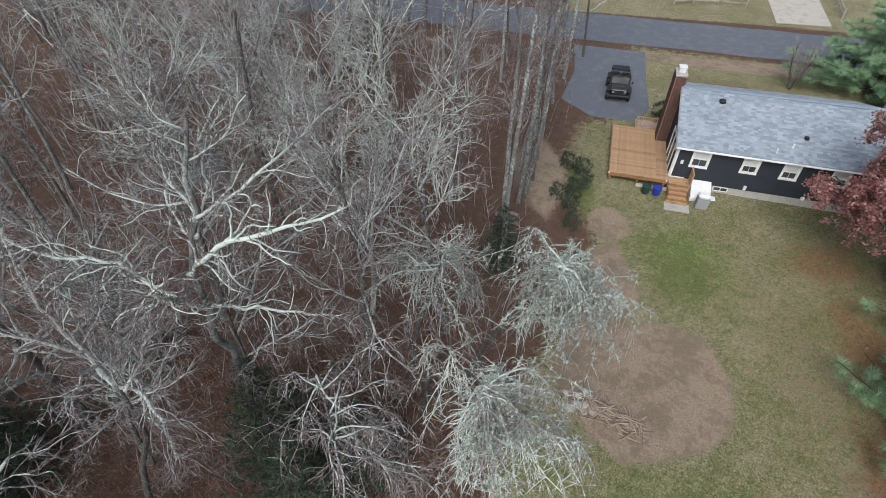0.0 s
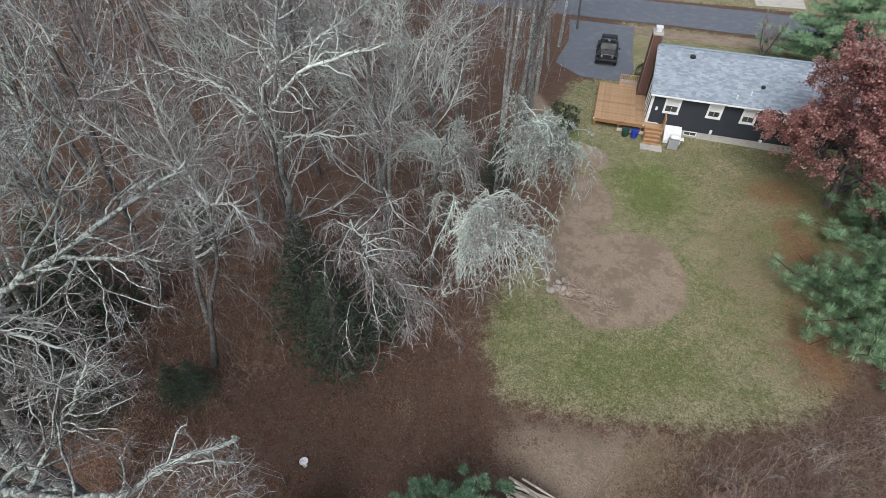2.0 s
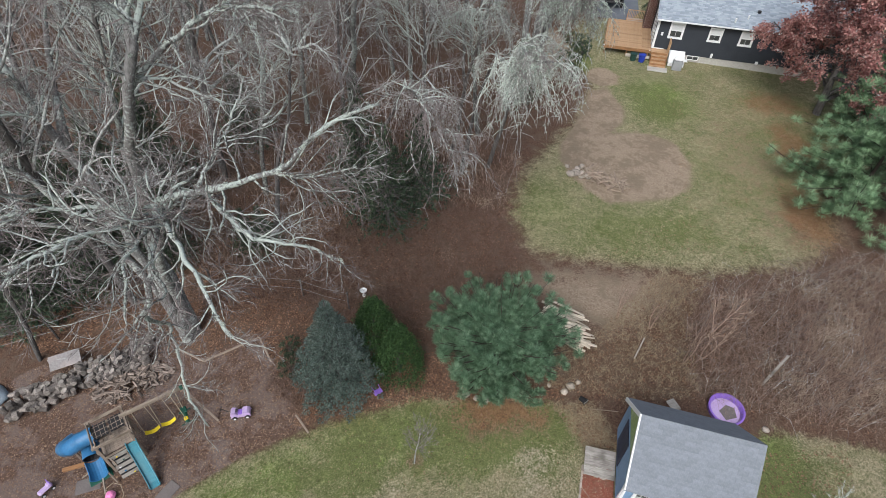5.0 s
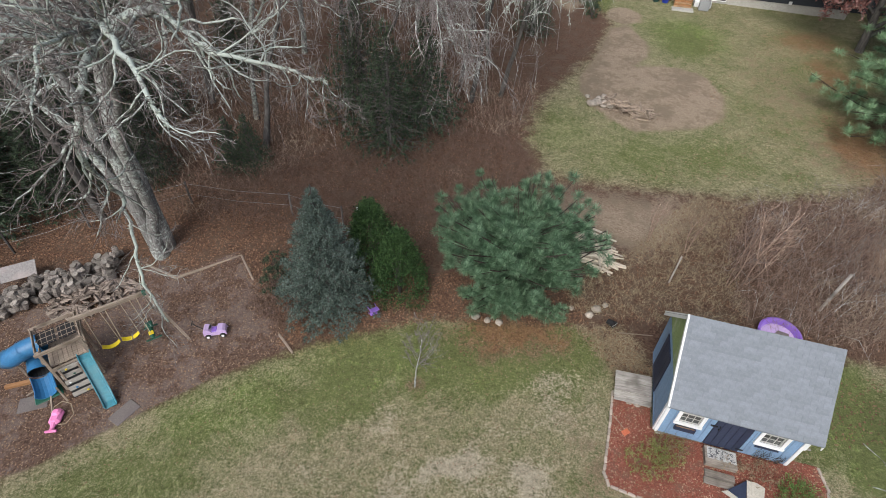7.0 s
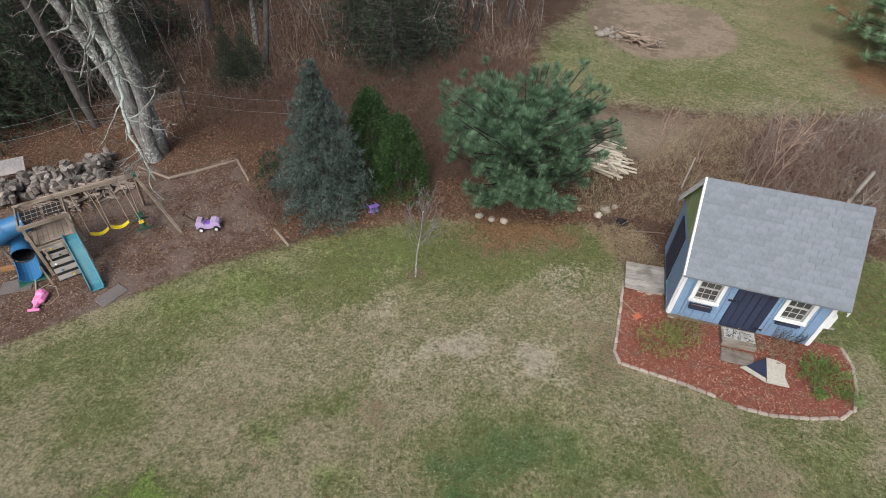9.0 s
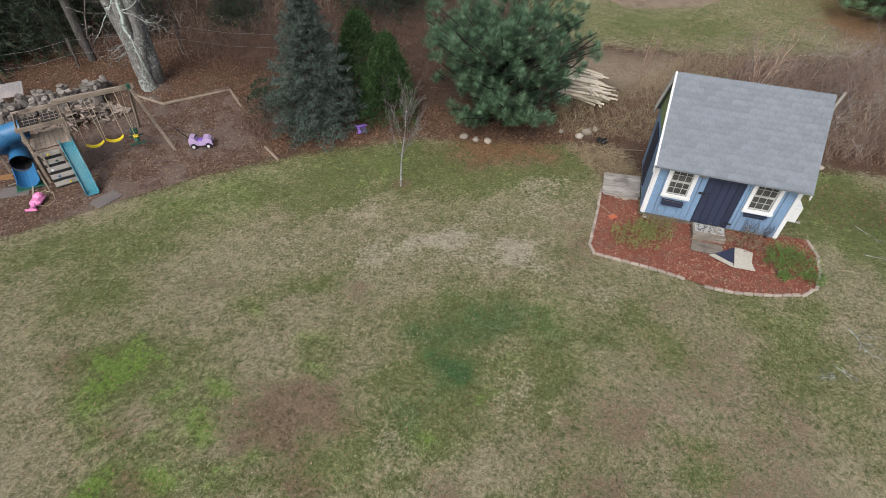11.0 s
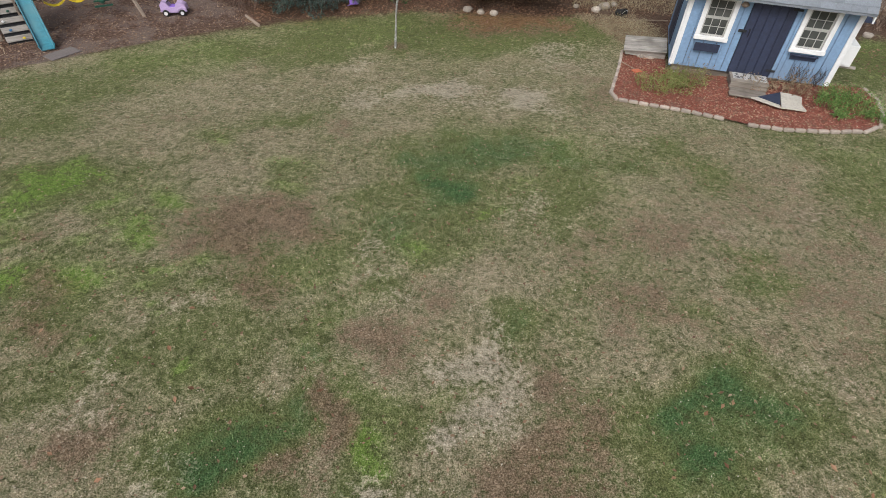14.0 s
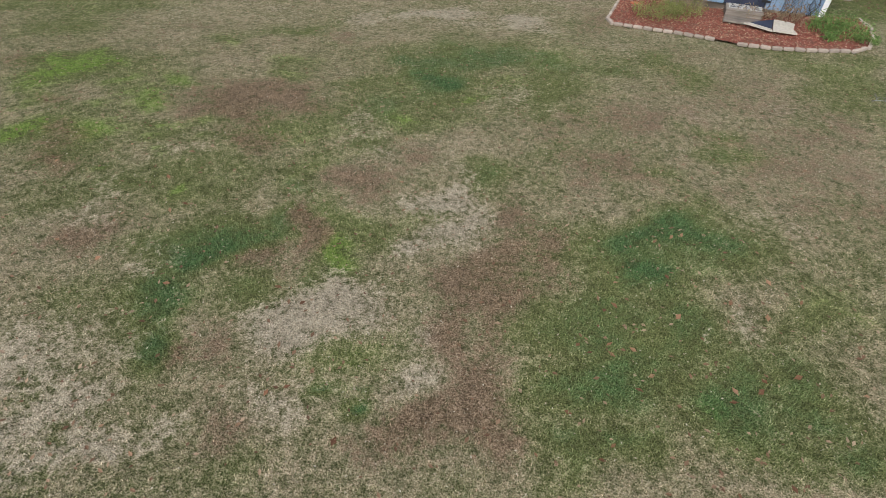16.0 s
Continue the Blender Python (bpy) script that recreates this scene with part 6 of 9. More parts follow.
        for c in range(courses):
            off = 0.15 * (c % 2) + rr.uniform(-0.02, 0.02)
            k = 0
            x = -ov - off
            while x < SW + ov - 0.06:
                a, b = max(x, -ov), min(x + 0.302, SW + ov - 0.04)
                if b - a > 0.04:
                    u = (c + 0.5) * expo
                    mm = Matrix.Translation(((a + b) / 2, ye + sgn * u * math.cos(ang), ze + u * math.sin(ang) + 0.008 + rr.uniform(0, 0.003))) @ Matrix.Rotation(sgn * (ang - 0.045), 4, "X")
                    if ye < 1:
                        ob = part("shingle", full, None, rf, m=mm)
                        ob.scale = ((b - a - 0.004) / 0.298, 1, 1)
                    else:
                        rest.box(0, 0, 0, b - a - 0.004, expo + 0.02, 0.01, mm)
                x += 0.302
        if ye > 1:
            part("shingle", rest, SHED_ROOF, rf)["kind"] = "stuff"
    for x in (-ov + 0.01, SW + ov - 0.05):
        for ye in (EAVE_Y, 2 * RIDGE_Y - EAVE_Y + 0.05):
            g = Geo()
            ze = roof_z(ye)
            g.v = [(x - 0.015, ye, ze - 0.05), (x - 0.015, RIDGE_Y, RIDGE_Z - 0.05), (x - 0.015, RIDGE_Y, RIDGE_Z - 0.19), (x - 0.015, ye, ze - 0.19)]
            g.v += [(q + 0.03, y, z) for q, y, z in g.v]
            g.f = [(0, 1, 2, 3), (7, 6, 5, 4), (0, 4, 5, 1), (1, 5, 6, 2), (2, 6, 7, 3), (3, 7, 4, 0)]
            part("rake_board", g, WHITE, shed, "white rake board")
    for nm, ye in (("front", EAVE_Y), ("back", 2 * RIDGE_Y - EAVE_Y + 0.05)):
        for x in (-ov + 0.005,):
            g, ze = Geo(), roof_z(ye)
            g.v = [(x - 0.02, ye, ze + 0.024), (x + 0.03, ye, ze + 0.024), (x + 0.03, RIDGE_Y, RIDGE_Z + 0.024), (x - 0.02, RIDGE_Y, RIDGE_Z + 0.024)]
            g.v += [(a, b, c - 0.06) for a, b, c in g.v]
            g.f = [(0, 1, 2, 3), (7, 6, 5, 4), (0, 4, 5, 1), (1, 5, 6, 2), (2, 6, 7, 3), (3, 7, 4, 0)]
            if nm == "back":
                g.f = [f[::-1] for f in g.f]
            part("drip_edge", g, WHITE, shed, "white metal drip edge")
    # fold-out bench on the right wall
    part("side_shelf", Geo().box(SW + 0.20, 0.95, 1.315, 0.36, 1.2, 0.03, bev=0.006), WHITE, shed, "white plank shelf")
    part("side_shelf", Geo().box(SW + 0.20, 0.95, 0.845, 0.36, 1.2, 0.03, bev=0.006), WHITE, shed, "white plank shelf")
    part("side_panel", Geo().box(SW + 0.37, 0.95, 1.08, 0.025, 1.2, 0.44, bev=0.006), WHITE, shed, "white slatted panel")
    part("end_panel", Geo().box(SW + 0.18, 0.34, 1.08, 0.35, 0.025, 0.44, bev=0.006), WHITE, shed, "white end panel")
    for y in (0.45, 0.95, 1.45):
        part("bracket", Geo().box(SW + 0.28, y, 0.795, 0.54, 0.05, 0.06, bev=0.006), GREYWOOD, shed, "bare wood bracket")
    part("awning", Geo().box(SW + 0.3, 1.2, 1.72, 0.6, 0.7, 0.02, pose(0, 0, 0)), NAVY, shed, "navy flap")


build_shed()


def dead_vine():
    rr = random.Random(15)
    g = Geo()
    for k in range(26):
        x, z = 2.3 + 1.15 * rr.random(), 0.40
        pts = [(x, -0.03, z)]
        for _ in range(5):
            x, z = x + rr.uniform(-0.07, 0.09), z + rr.uniform(0.05, 0.15)
            pts.append((x, -0.022 - 0.02 * rr.random(), z))
        g.tube(pts, [0.006, 0.006, 0.005, 0.005, 0.004, 0.003], 4, tip=True)
    solid("dead_vine", g, PINE_BARK, "dark leafless vine clinging to the blue shed wall", "vine", m=SH)


dead_vine()


def build_entry():
    st = thing("door_step", "weathered wooden door step in front of the shed door", "step", SH)
    for k in range(3):
        part("board", Geo().box(1.84, -0.16 - 0.185 * k, 0.47, 0.86, 0.175, 0.035, bev=0.006), STEPWOOD, st)
    for k in range(2):
        part("side", Geo().box(1.44 + 0.8 * k, -0.34, 0.33, 0.04, 0.52, 0.24), STEPWOOD, st)
    part("riser", Geo().box(1.84, -0.61, 0.33, 0.84, 0.03, 0.24), STEPWOOD, st)
    lower = thing("stepping_board", "grey weathered board laid on the mulch below the step", "step", SH)
    part("plank", Geo().box(1.80, -0.86, 0.37, 0.80, 0.22, 0.05, bev=0.01), STEPWOOD, lower)
    part("plank", Geo().box(1.76, -1.09, 0.38, 0.80, 0.2, 0.05, bev=0.01), STEPWOOD, lower)
    matg = thing("door_mat", "pale patterned door mat on the shed step", "mat", SH)
    part("mat_base", Geo().box(1.86, -0.28, 0.493, 0.78, 0.36, 0.012, bev=0.004), DOORMAT, matg)
    rr = random.Random(4)
    for k in range(46):
        m = pose(1.53 + 0.66 * rr.random(), -0.42 + 0.28 * rr.random(), 0.501, 0, 0, rr.uniform(0, 180))
        part("fleck", Geo().box(0, 0, 0, rr.uniform(0.03, 0.10), rr.uniform(0.008, 0.024), 0.006), DARK_FLECK, matg, m=m)
    sl = thing("flat_board", "bleached flat board with a notched corner lying on the mulch", "board", SH)
    part("sheet", Geo().prism([(2.40, -1.62), (2.92, -1.60), (2.86, -1.32), (2.94, -0.9), (2.76, -0.82), (2.49, -0.8)], 0.43, 0.46), SLAB, sl)
    part("dark_corner", Geo().prism([(1.96, -1.24), (2.39, -1.48), (2.485, -0.82)], 0.425, 0.463), NAVY, sl, "navy corner piece")
    part("pale_corner", Geo().prism([(1.80, -1.32), (2.39, -1.62), (2.39, -1.49), (1.96, -1.25)], 0.422, 0.45), SLAB, sl)
    rp = thing("ramp", "short weathered board ramp at the shed's side door", "ramp", SH)
    for k in range(6):
        part("ramp_board", Geo().box(-0.58, 0.86 + 0.19 * k, 0.40 - 0.012 * (k % 2), 1.12, 0.18, 0.03, pose(0, 0, 0, 0, -4, 0), 0.005), GREYWOOD, rp)
    for y in (0.9, 1.75):
        part("joist", Geo().box(-0.58, y, 0.27, 1.05, 0.05, 0.18), GREYWOOD, rp)


build_entry()

# mulch bed in front of the shed, with its brick edging
BED = [(3.42, -5.75), (3.12, -6.8), (2.62, -8.35), (2.68, -8.72), (3.4, -9.03), (4.1, -9.32), (4.8, -9.68), (5.3, -9.98), (5.9, -10.17), (6.8, -10.24), (7.6, -10.2), (8.0, -9.95), (8.35, -9.4), (8.6, -8.7), (8.62, -8.1), (7.9, -7.9), (4.3, -6.9), (4.6, -5.8)]


def draped(outline, lift, step_=0.25):
    """A plan outline filled with a sheet that follows the ground."""
    g = Geo()
    bm = bmesh.new()
    vs = [bm.verts.new((x, y, 0)) for x, y in outline]
    bm.faces.new(vs)
    bmesh.ops.triangulate(bm, faces=bm.faces[:])
    for _ in range(4):
        bmesh.ops.subdivide_edges(bm, edges=[e for e in bm.edges if e.calc_length() > step_ * 1.6], cuts=1)
        bmesh.ops.triangulate(bm, faces=[f for f in bm.faces if len(f.verts) > 3])
    for v in bm.verts:
        v.co.z = gz(v.co.x, v.co.y) + lift
    me = bpy.data.meshes.new("sheet")
    bm.to_mesh(me)
    bm.free()
    return me


def mulch_bed():
    me = draped(BED, 0.06)
    me.materials.append(MULCH)
    bed = tagged(new("mulch_bed", me), "red bark mulch bed before the shed", "flower bed")
    rr = random.Random(12)
    g = Geo()
    xs, ys = [p[0] for p in BED], [p[1] for p in BED]
    n = 0
    while n < 5200:
        x, y = rr.uniform(min(xs), max(xs)), rr.uniform(min(ys), max(ys))
        if inside(np.array(x), np.array(y), BED, 0.01) < 0.9:
            continue
        n += 1
        m = Matrix.Translation((x, y, gz(x, y) + 0.07)) @ Euler((rr.uniform(-0.5, 0.5), rr.uniform(-0.5, 0.5), rr.uniform(0, 6.3))).to_matrix().to_4x4()
        g.box(0, 0, 0, rr.uniform(0.02, 0.06), rr.uniform(0.008, 0.02), 0.007, m)
    part("mulch_chip", g, MULCH_CHIP, bed)["kind"] = "stuff"
    ring = BED[:15]
    edge = thing("bed_edging", "row of tan edging bricks round the mulch bed", "edging")
    data = Geo().box(0, 0, 0, 0.21, 0.08, 0.075, bev=0.014).mesh("edging_brick", EDGING)
    pts = [Vector((x, y, 0)) for x, y in ring]
    carry = 0.0
    for a, b in zip(pts, pts[1:]):
        d = (b - a)
        ln = d.length
        s = carry
        while s < ln:
            p = a + d * (s / ln)
            if not 4.82 < p.x < 5.22 or p.y > -9:
                part("edging_brick", data, None, edge, m=Matrix.Translation((p.x, p.y, gz(p.x, p.y) + 0.055)) @ Euler((rr.uniform(-0.06, 0.06), rr.uniform(-0.06, 0.06), math.atan2(d.y, d.x) + rr.uniform(-0.06, 0.06))).to_matrix().to_4x4())
            s += 0.232
        carry = s - ln


mulch_bed()


# ---------- house ----------
HO = pose(14.5, 27.4, 0, 0, 0, -15.5)
HL, HD, HF, HW, HE = 11.8, 8.3, 2.42, 5.06, 5.02
HR_Y, HR_Z, HE_Y = 4.15, 6.74, -0.36


def build_house():
    house = thing("house", "single-storey house with charcoal clapboard, white trim and pale grey shingle roof", "house", HO)
    part("foundation", Geo().box(HL / 2, HD / 2, 1.95, HL - 0.04, HD - 0.04, 1.0), CONCRETE, house, "bare concrete foundation")
    # walls of lapped boards
    def lapped(nm, x0, y0, x1, y1, holes=(), gable=False):
        g = Geo()
        ln = math.hypot(x1 - x0, y1 - y0)
        ux, uy = (x1 - x0) / ln, (y1 - y0) / ln
        m = Matrix(((ux, -uy, 0, x0), (uy, ux, 0, y0), (0, 0, 1, 0), (0, 0, 0, 1)))
        z = HF
        top = HR_Z - 0.08 if gable else HW
        while z < top:
            z2 = min(z + 0.14, top)
            a, b = 0.0, ln
            if gable and z2 > HE - 0.05:
                k = (z2 - HE) / (HR_Z - HE)
                a, b = max(0, HR_Y * k), ln - max(0, (ln - HR_Y) * k)
                if b - a < 0.1:
                    break
            spans = [(a, b)]
            for h0, h1, hz0, hz1 in holes:
                if hz0 < (z + z2) / 2 < hz1:
                    spans = [s for lo, hi in spans for s in ((lo, min(hi, h0)), (max(lo, h1), hi)) if s[1] - s[0] > 0.02]
            for lo, hi in spans:
                i = len(g.v)
                q = [(lo, 0.0, z2), (lo, -0.022, z), (lo, 0.12, z), (lo, 0.12, z2)]
                g.v += [tuple(m @ Vector((lo, y, zz))) for _, y, zz in q] + [tuple(m @ Vector((hi, y, zz))) for _, y, zz in q]
                g.f += [(i + f, i + (f + 1) % 4, i + 4 + (f + 1) % 4, i + 4 + f) for f in range(4)] + [(i + 3, i + 2, i + 1, i), (i + 4, i + 5, i + 6, i + 7)]
            z = z2
        return part(nm, g, CHARCOAL, house, "charcoal clapboard wall")
    wins = ((0.92, 2.0, 3.55, 4.78), (3.82, 4.80, 3.64, 4.73), (6.06, 7.04, 3.60, 4.72), (8.7, 9.7, 3.6, 4.72))
    lapped("back_wall", 0, 0, HL, 0, [(a + 0.05, b - 0.05, c + 0.05, d - 0.05) for a, b, c, d in wins])
    lapped("front_wall", HL, HD, 0, HD)
    lapped("left_wall", 0, HD, 0, 0, gable=True)
    lapped("right_wall", HL, 0, HL, HD, gable=True)
    for k, w in enumerate(wins):
        window_unit(house, *w, trim=0.11, cols=2, rows=1, blind=True)
    part("inner_floor", Geo().box(HL / 2, HD / 2, 2.5, HL - 0.4, HD - 0.4, 0.1), DECK, house)
    for x in (0.06, HL - 0.06):
        part("corner_board", Geo().box(x, -0.035, (HF + HW) / 2, 0.13, 0.05, HW - HF, bev=0.006), WHITE, house, "white corner board")
    part("corner_board", Geo().box(-0.035, 0.05, (HF + HW) / 2, 0.05, 0.13, HW - HF, bev=0.006), WHITE, house, "white corner board")
    part("base_board", Geo().box(0.45, -0.04, 2.66, 0.9, 0.04, 0.10), WHITE, house, "white base trim")
    part("wall_box", Geo().box(0.47, -0.05, 3.83, 0.16, 0.09, 0.24, bev=0.01), WHITE, house, "white electric box")
    part("wall_vent", Geo().box(4.55, -0.06, 2.62, 0.16, 0.12, 0.3, bev=0.015), WHITE, house, "white dryer vent")
    part("wall_vent", Geo().box(7.9, -0.08, 2.5, 0.2, 0.14, 0.2, bev=0.015), WHITE, house, "white vent hood")
    cw = part("cellar_window", Geo().box(3.25, -0.0, 2.25, 0.8, 0.06, 0.26), GLASS, house)
    part("frame", Geo().box(3.25, -0.03, 2.39, 0.86, 0.06, 0.05).box(3.25, -0.03, 2.11, 0.86, 0.06, 0.05).box(2.83, -0.03, 2.25, 0.05, 0.06, 0.24).box(3.67, -0.03, 2.25, 0.05, 0.06, 0.24).box(3.25, -0.03, 2.25, 0.03, 0.05, 0.24), WHITE, cw)
    # sliding door on the deck side
    sl = part("sliding_door", Geo().box(-0.035, 1.75, 3.7, 0.03, 1.8, 1.95), GLASS, house)
    for y, w in ((0.82, 0.12), (1.75, 0.08), (2.68, 0.12)):
        part("stile", Geo().box(-0.06, y, 3.7, 0.05, w, 2.08, bev=0.006), WHITE, sl)
    part("head", Geo().box(-0.06, 1.75, 4.72, 0.05, 1.9, 0.12, bev=0.006), WHITE, sl)
    # roof
    wid0, wid1 = -0.22, HL + 0.22
    slope = (HR_Z - HE) / (HR_Y - HE_Y)
    rnd = leaf_mat("pale_grey_tabs", (0.1, (0.19, 0.225, 0.265)), (0.5, (0.265, 0.305, 0.35)), (0.9, (0.36, 0.40, 0.445)), rough=0.95, trans=0)
    for nm, ye, sgn in (("back_slope", HE_Y, 1), ("front_slope", 2 * HR_Y - HE_Y, -1)):
        g = Geo()
        g.v = [(wid0, ye, HE), (wid1, ye, HE), (wid1, HR_Y, HR_Z), (wid0, HR_Y, HR_Z)]
        g.v += [(x, y, z - 0.12) for x, y, z in g.v]
        g.f = [(0, 1, 2, 3), (7, 6, 5, 4), (0, 4, 5, 1), (1, 5, 6, 2), (2, 6, 7, 3), (3, 7, 4, 0)]
        if sgn < 0:
            g.f = [f[::-1] for f in g.f]
        rf = part(nm, g, HOUSE_ROOF, house, "pale grey shingle roof slope")
        run = math.hypot(HR_Y - HE_Y, HR_Z - HE)
        ang = math.atan2(HR_Z - HE, HR_Y - HE_Y)
        rr = random.Random(6)
        tabs = Geo()
        courses = 31
        expo = run / courses
        for c in range(courses):
            x = wid0 - rr.uniform(0, 0.3)
            while x < wid1:
                w = rr.uniform(0.2, 0.36)
                a, b = max(x, wid0), min(x + w, wid1)
                if b - a > 0.03:
                    u = (c + 0.5) * expo
                    m = Matrix.Translation(((a + b) / 2, ye + sgn * u * math.cos(ang), HE + u * math.sin(ang) + 0.012 + rr.uniform(0, 0.008))) @ Matrix.Rotation(sgn * (ang - 0.05), 4, "X")
                    tabs.box(0, 0, 0, b - a - 0.006, expo + 0.03, 0.012, m)
                x += w
        part("shingle_tab", tabs, rnd, rf)["kind"] = "stuff"
        part("gutter", Geo().box(HL / 2, ye + (-0.06 if sgn > 0 else 0.06), HE - 0.06, HL + 0.44, 0.11, 0.1, bev=0.02), WHITE, house, "white gutter")
    part("ridge_vent", Geo().box(HL / 2, HR_Y, HR_Z + 0.03, HL + 0.4, 0.3, 0.05, bev=0.02), HOUSE_ROOF, house)
    for x in (wid0 + 0.015, wid1 - 0.015):
        for ye in (HE_Y, 2 * HR_Y - HE_Y):
            g = Geo()
            g.v = [(x - 0.02, ye, HE - 0.02), (x - 0.02, HR_Y, HR_Z - 0.02), (x - 0.02, HR_Y, HR_Z - 0.22), (x - 0.02, ye, HE - 0.22)]
            g.v += [(q + 0.04, y, z) for q, y, z in g.v]
            g.f = [(0, 1, 2, 3), (7, 6, 5, 4), (0, 4, 5, 1), (1, 5, 6, 2), (2, 6, 7, 3), (3, 7, 4, 0)]
            part("rake_board", g, WHITE, house, "white rake board")
    def on_roof(y):
        return HE + slope * (y - HE_Y)
    v = part("roof_vent", Geo().box(2.25, 3.25, on_roof(3.25) + 0.12, 0.36, 0.36, 0.22, bev=0.05), BLACK, house, "black roof vent")
    part("roof_vent", Geo().box(7.0, 1.35, on_roof(1.35) + 0.1, 0.25, 0.25, 0.2, bev=0.04), BLACK, house, "dark roof vent")
    for x, y in ((5.35, 0.15), (6.25, 0.62)):
        part("vent_pipe", Geo().lathe([(0.06, -0.1), (0.06, 0.28), (0.05, 0.3)], 10, Matrix.Translation((x, y, on_roof(y)))), WHITE, house, "white plastic vent pipe")
    # lower wing past the ridge's end
    wing = part("side_wing", Geo().box(HL + 1.9, HD / 2 + 0.5, 3.5, 3.4, HD - 2, 3.2), CHARCOAL, house, "charcoal side wing")
    g = Geo()
    for y, z in ((0.9, 4.95), (4.65, 6.25), (8.4, 4.95)):
        g.v += [(HL + 0.26, y, z), (HL + 3.9, y, z)]
    g.v += [(x, y, z - 0.1) for x, y, z in g.v]
    g.f = [(0, 1, 3, 2), (2, 3, 5, 4), (6, 8, 9, 7), (8, 10, 11, 9), (0, 6, 7, 1), (4, 5, 11, 10), (1, 7, 9, 3), (3, 9, 11, 5), (0, 2, 8, 6), (2, 4, 10, 8)]
    part("wing_roof", g, HOUSE_ROOF, wing)
    # chimney of bricks
    ch = part("chimney", Geo().box(-0.40, 4.75, 4.45, 0.66, 1.16, 5.9), MORTAR, house, "red brick chimney")
    brick = Geo().box(0, 0, 0, 0.21, 0.1, 0.065).mesh("brick", BRICK)
    rest = Geo()
    zz, row = 1.6, 0
    while zz < 7.3:
        off = 0.11 * (row % 2)
        for k in range(-1, 6):
            y = 4.2 + off + 0.222 * k
            if 4.2 < y < 5.3:
                for xx in (-0.735,):
                    rest.box(xx + 0.03, y, zz, 0.1, 0.205, 0.062)
        for k in range(3):
            x = -0.66 + 0.222 * k + off * 0.8
            if -0.70 < x < -0.09:
                for yy in (4.165, 5.335):
                    if zz > 6.2:
                        part("brick", brick, None, ch, m=Matrix.Translation((x, yy + (0.03 if yy < 4.5 else -0.03), zz)))
                    else:
                        rest.box(x, yy + (0.03 if yy < 4.5 else -0.03), zz, 0.205, 0.1, 0.062)
        zz += 0.077
        row += 1
    part("brickwork", rest, BRICK, ch)["kind"] = "stuff"
    part("crown", Geo().box(-0.40, 4.75, 7.42, 0.74, 1.24, 0.1, bev=0.03), CONCRETE, ch)
    part("flue_cap", Geo().box(-0.40, 4.75, 7.62, 0.4, 0.46, 0.32, bev=0.03).box(-0.40, 4.75, 7.80, 0.5, 0.56, 0.05, bev=0.02), WHITE, ch, "white metal flue cap")


build_house()


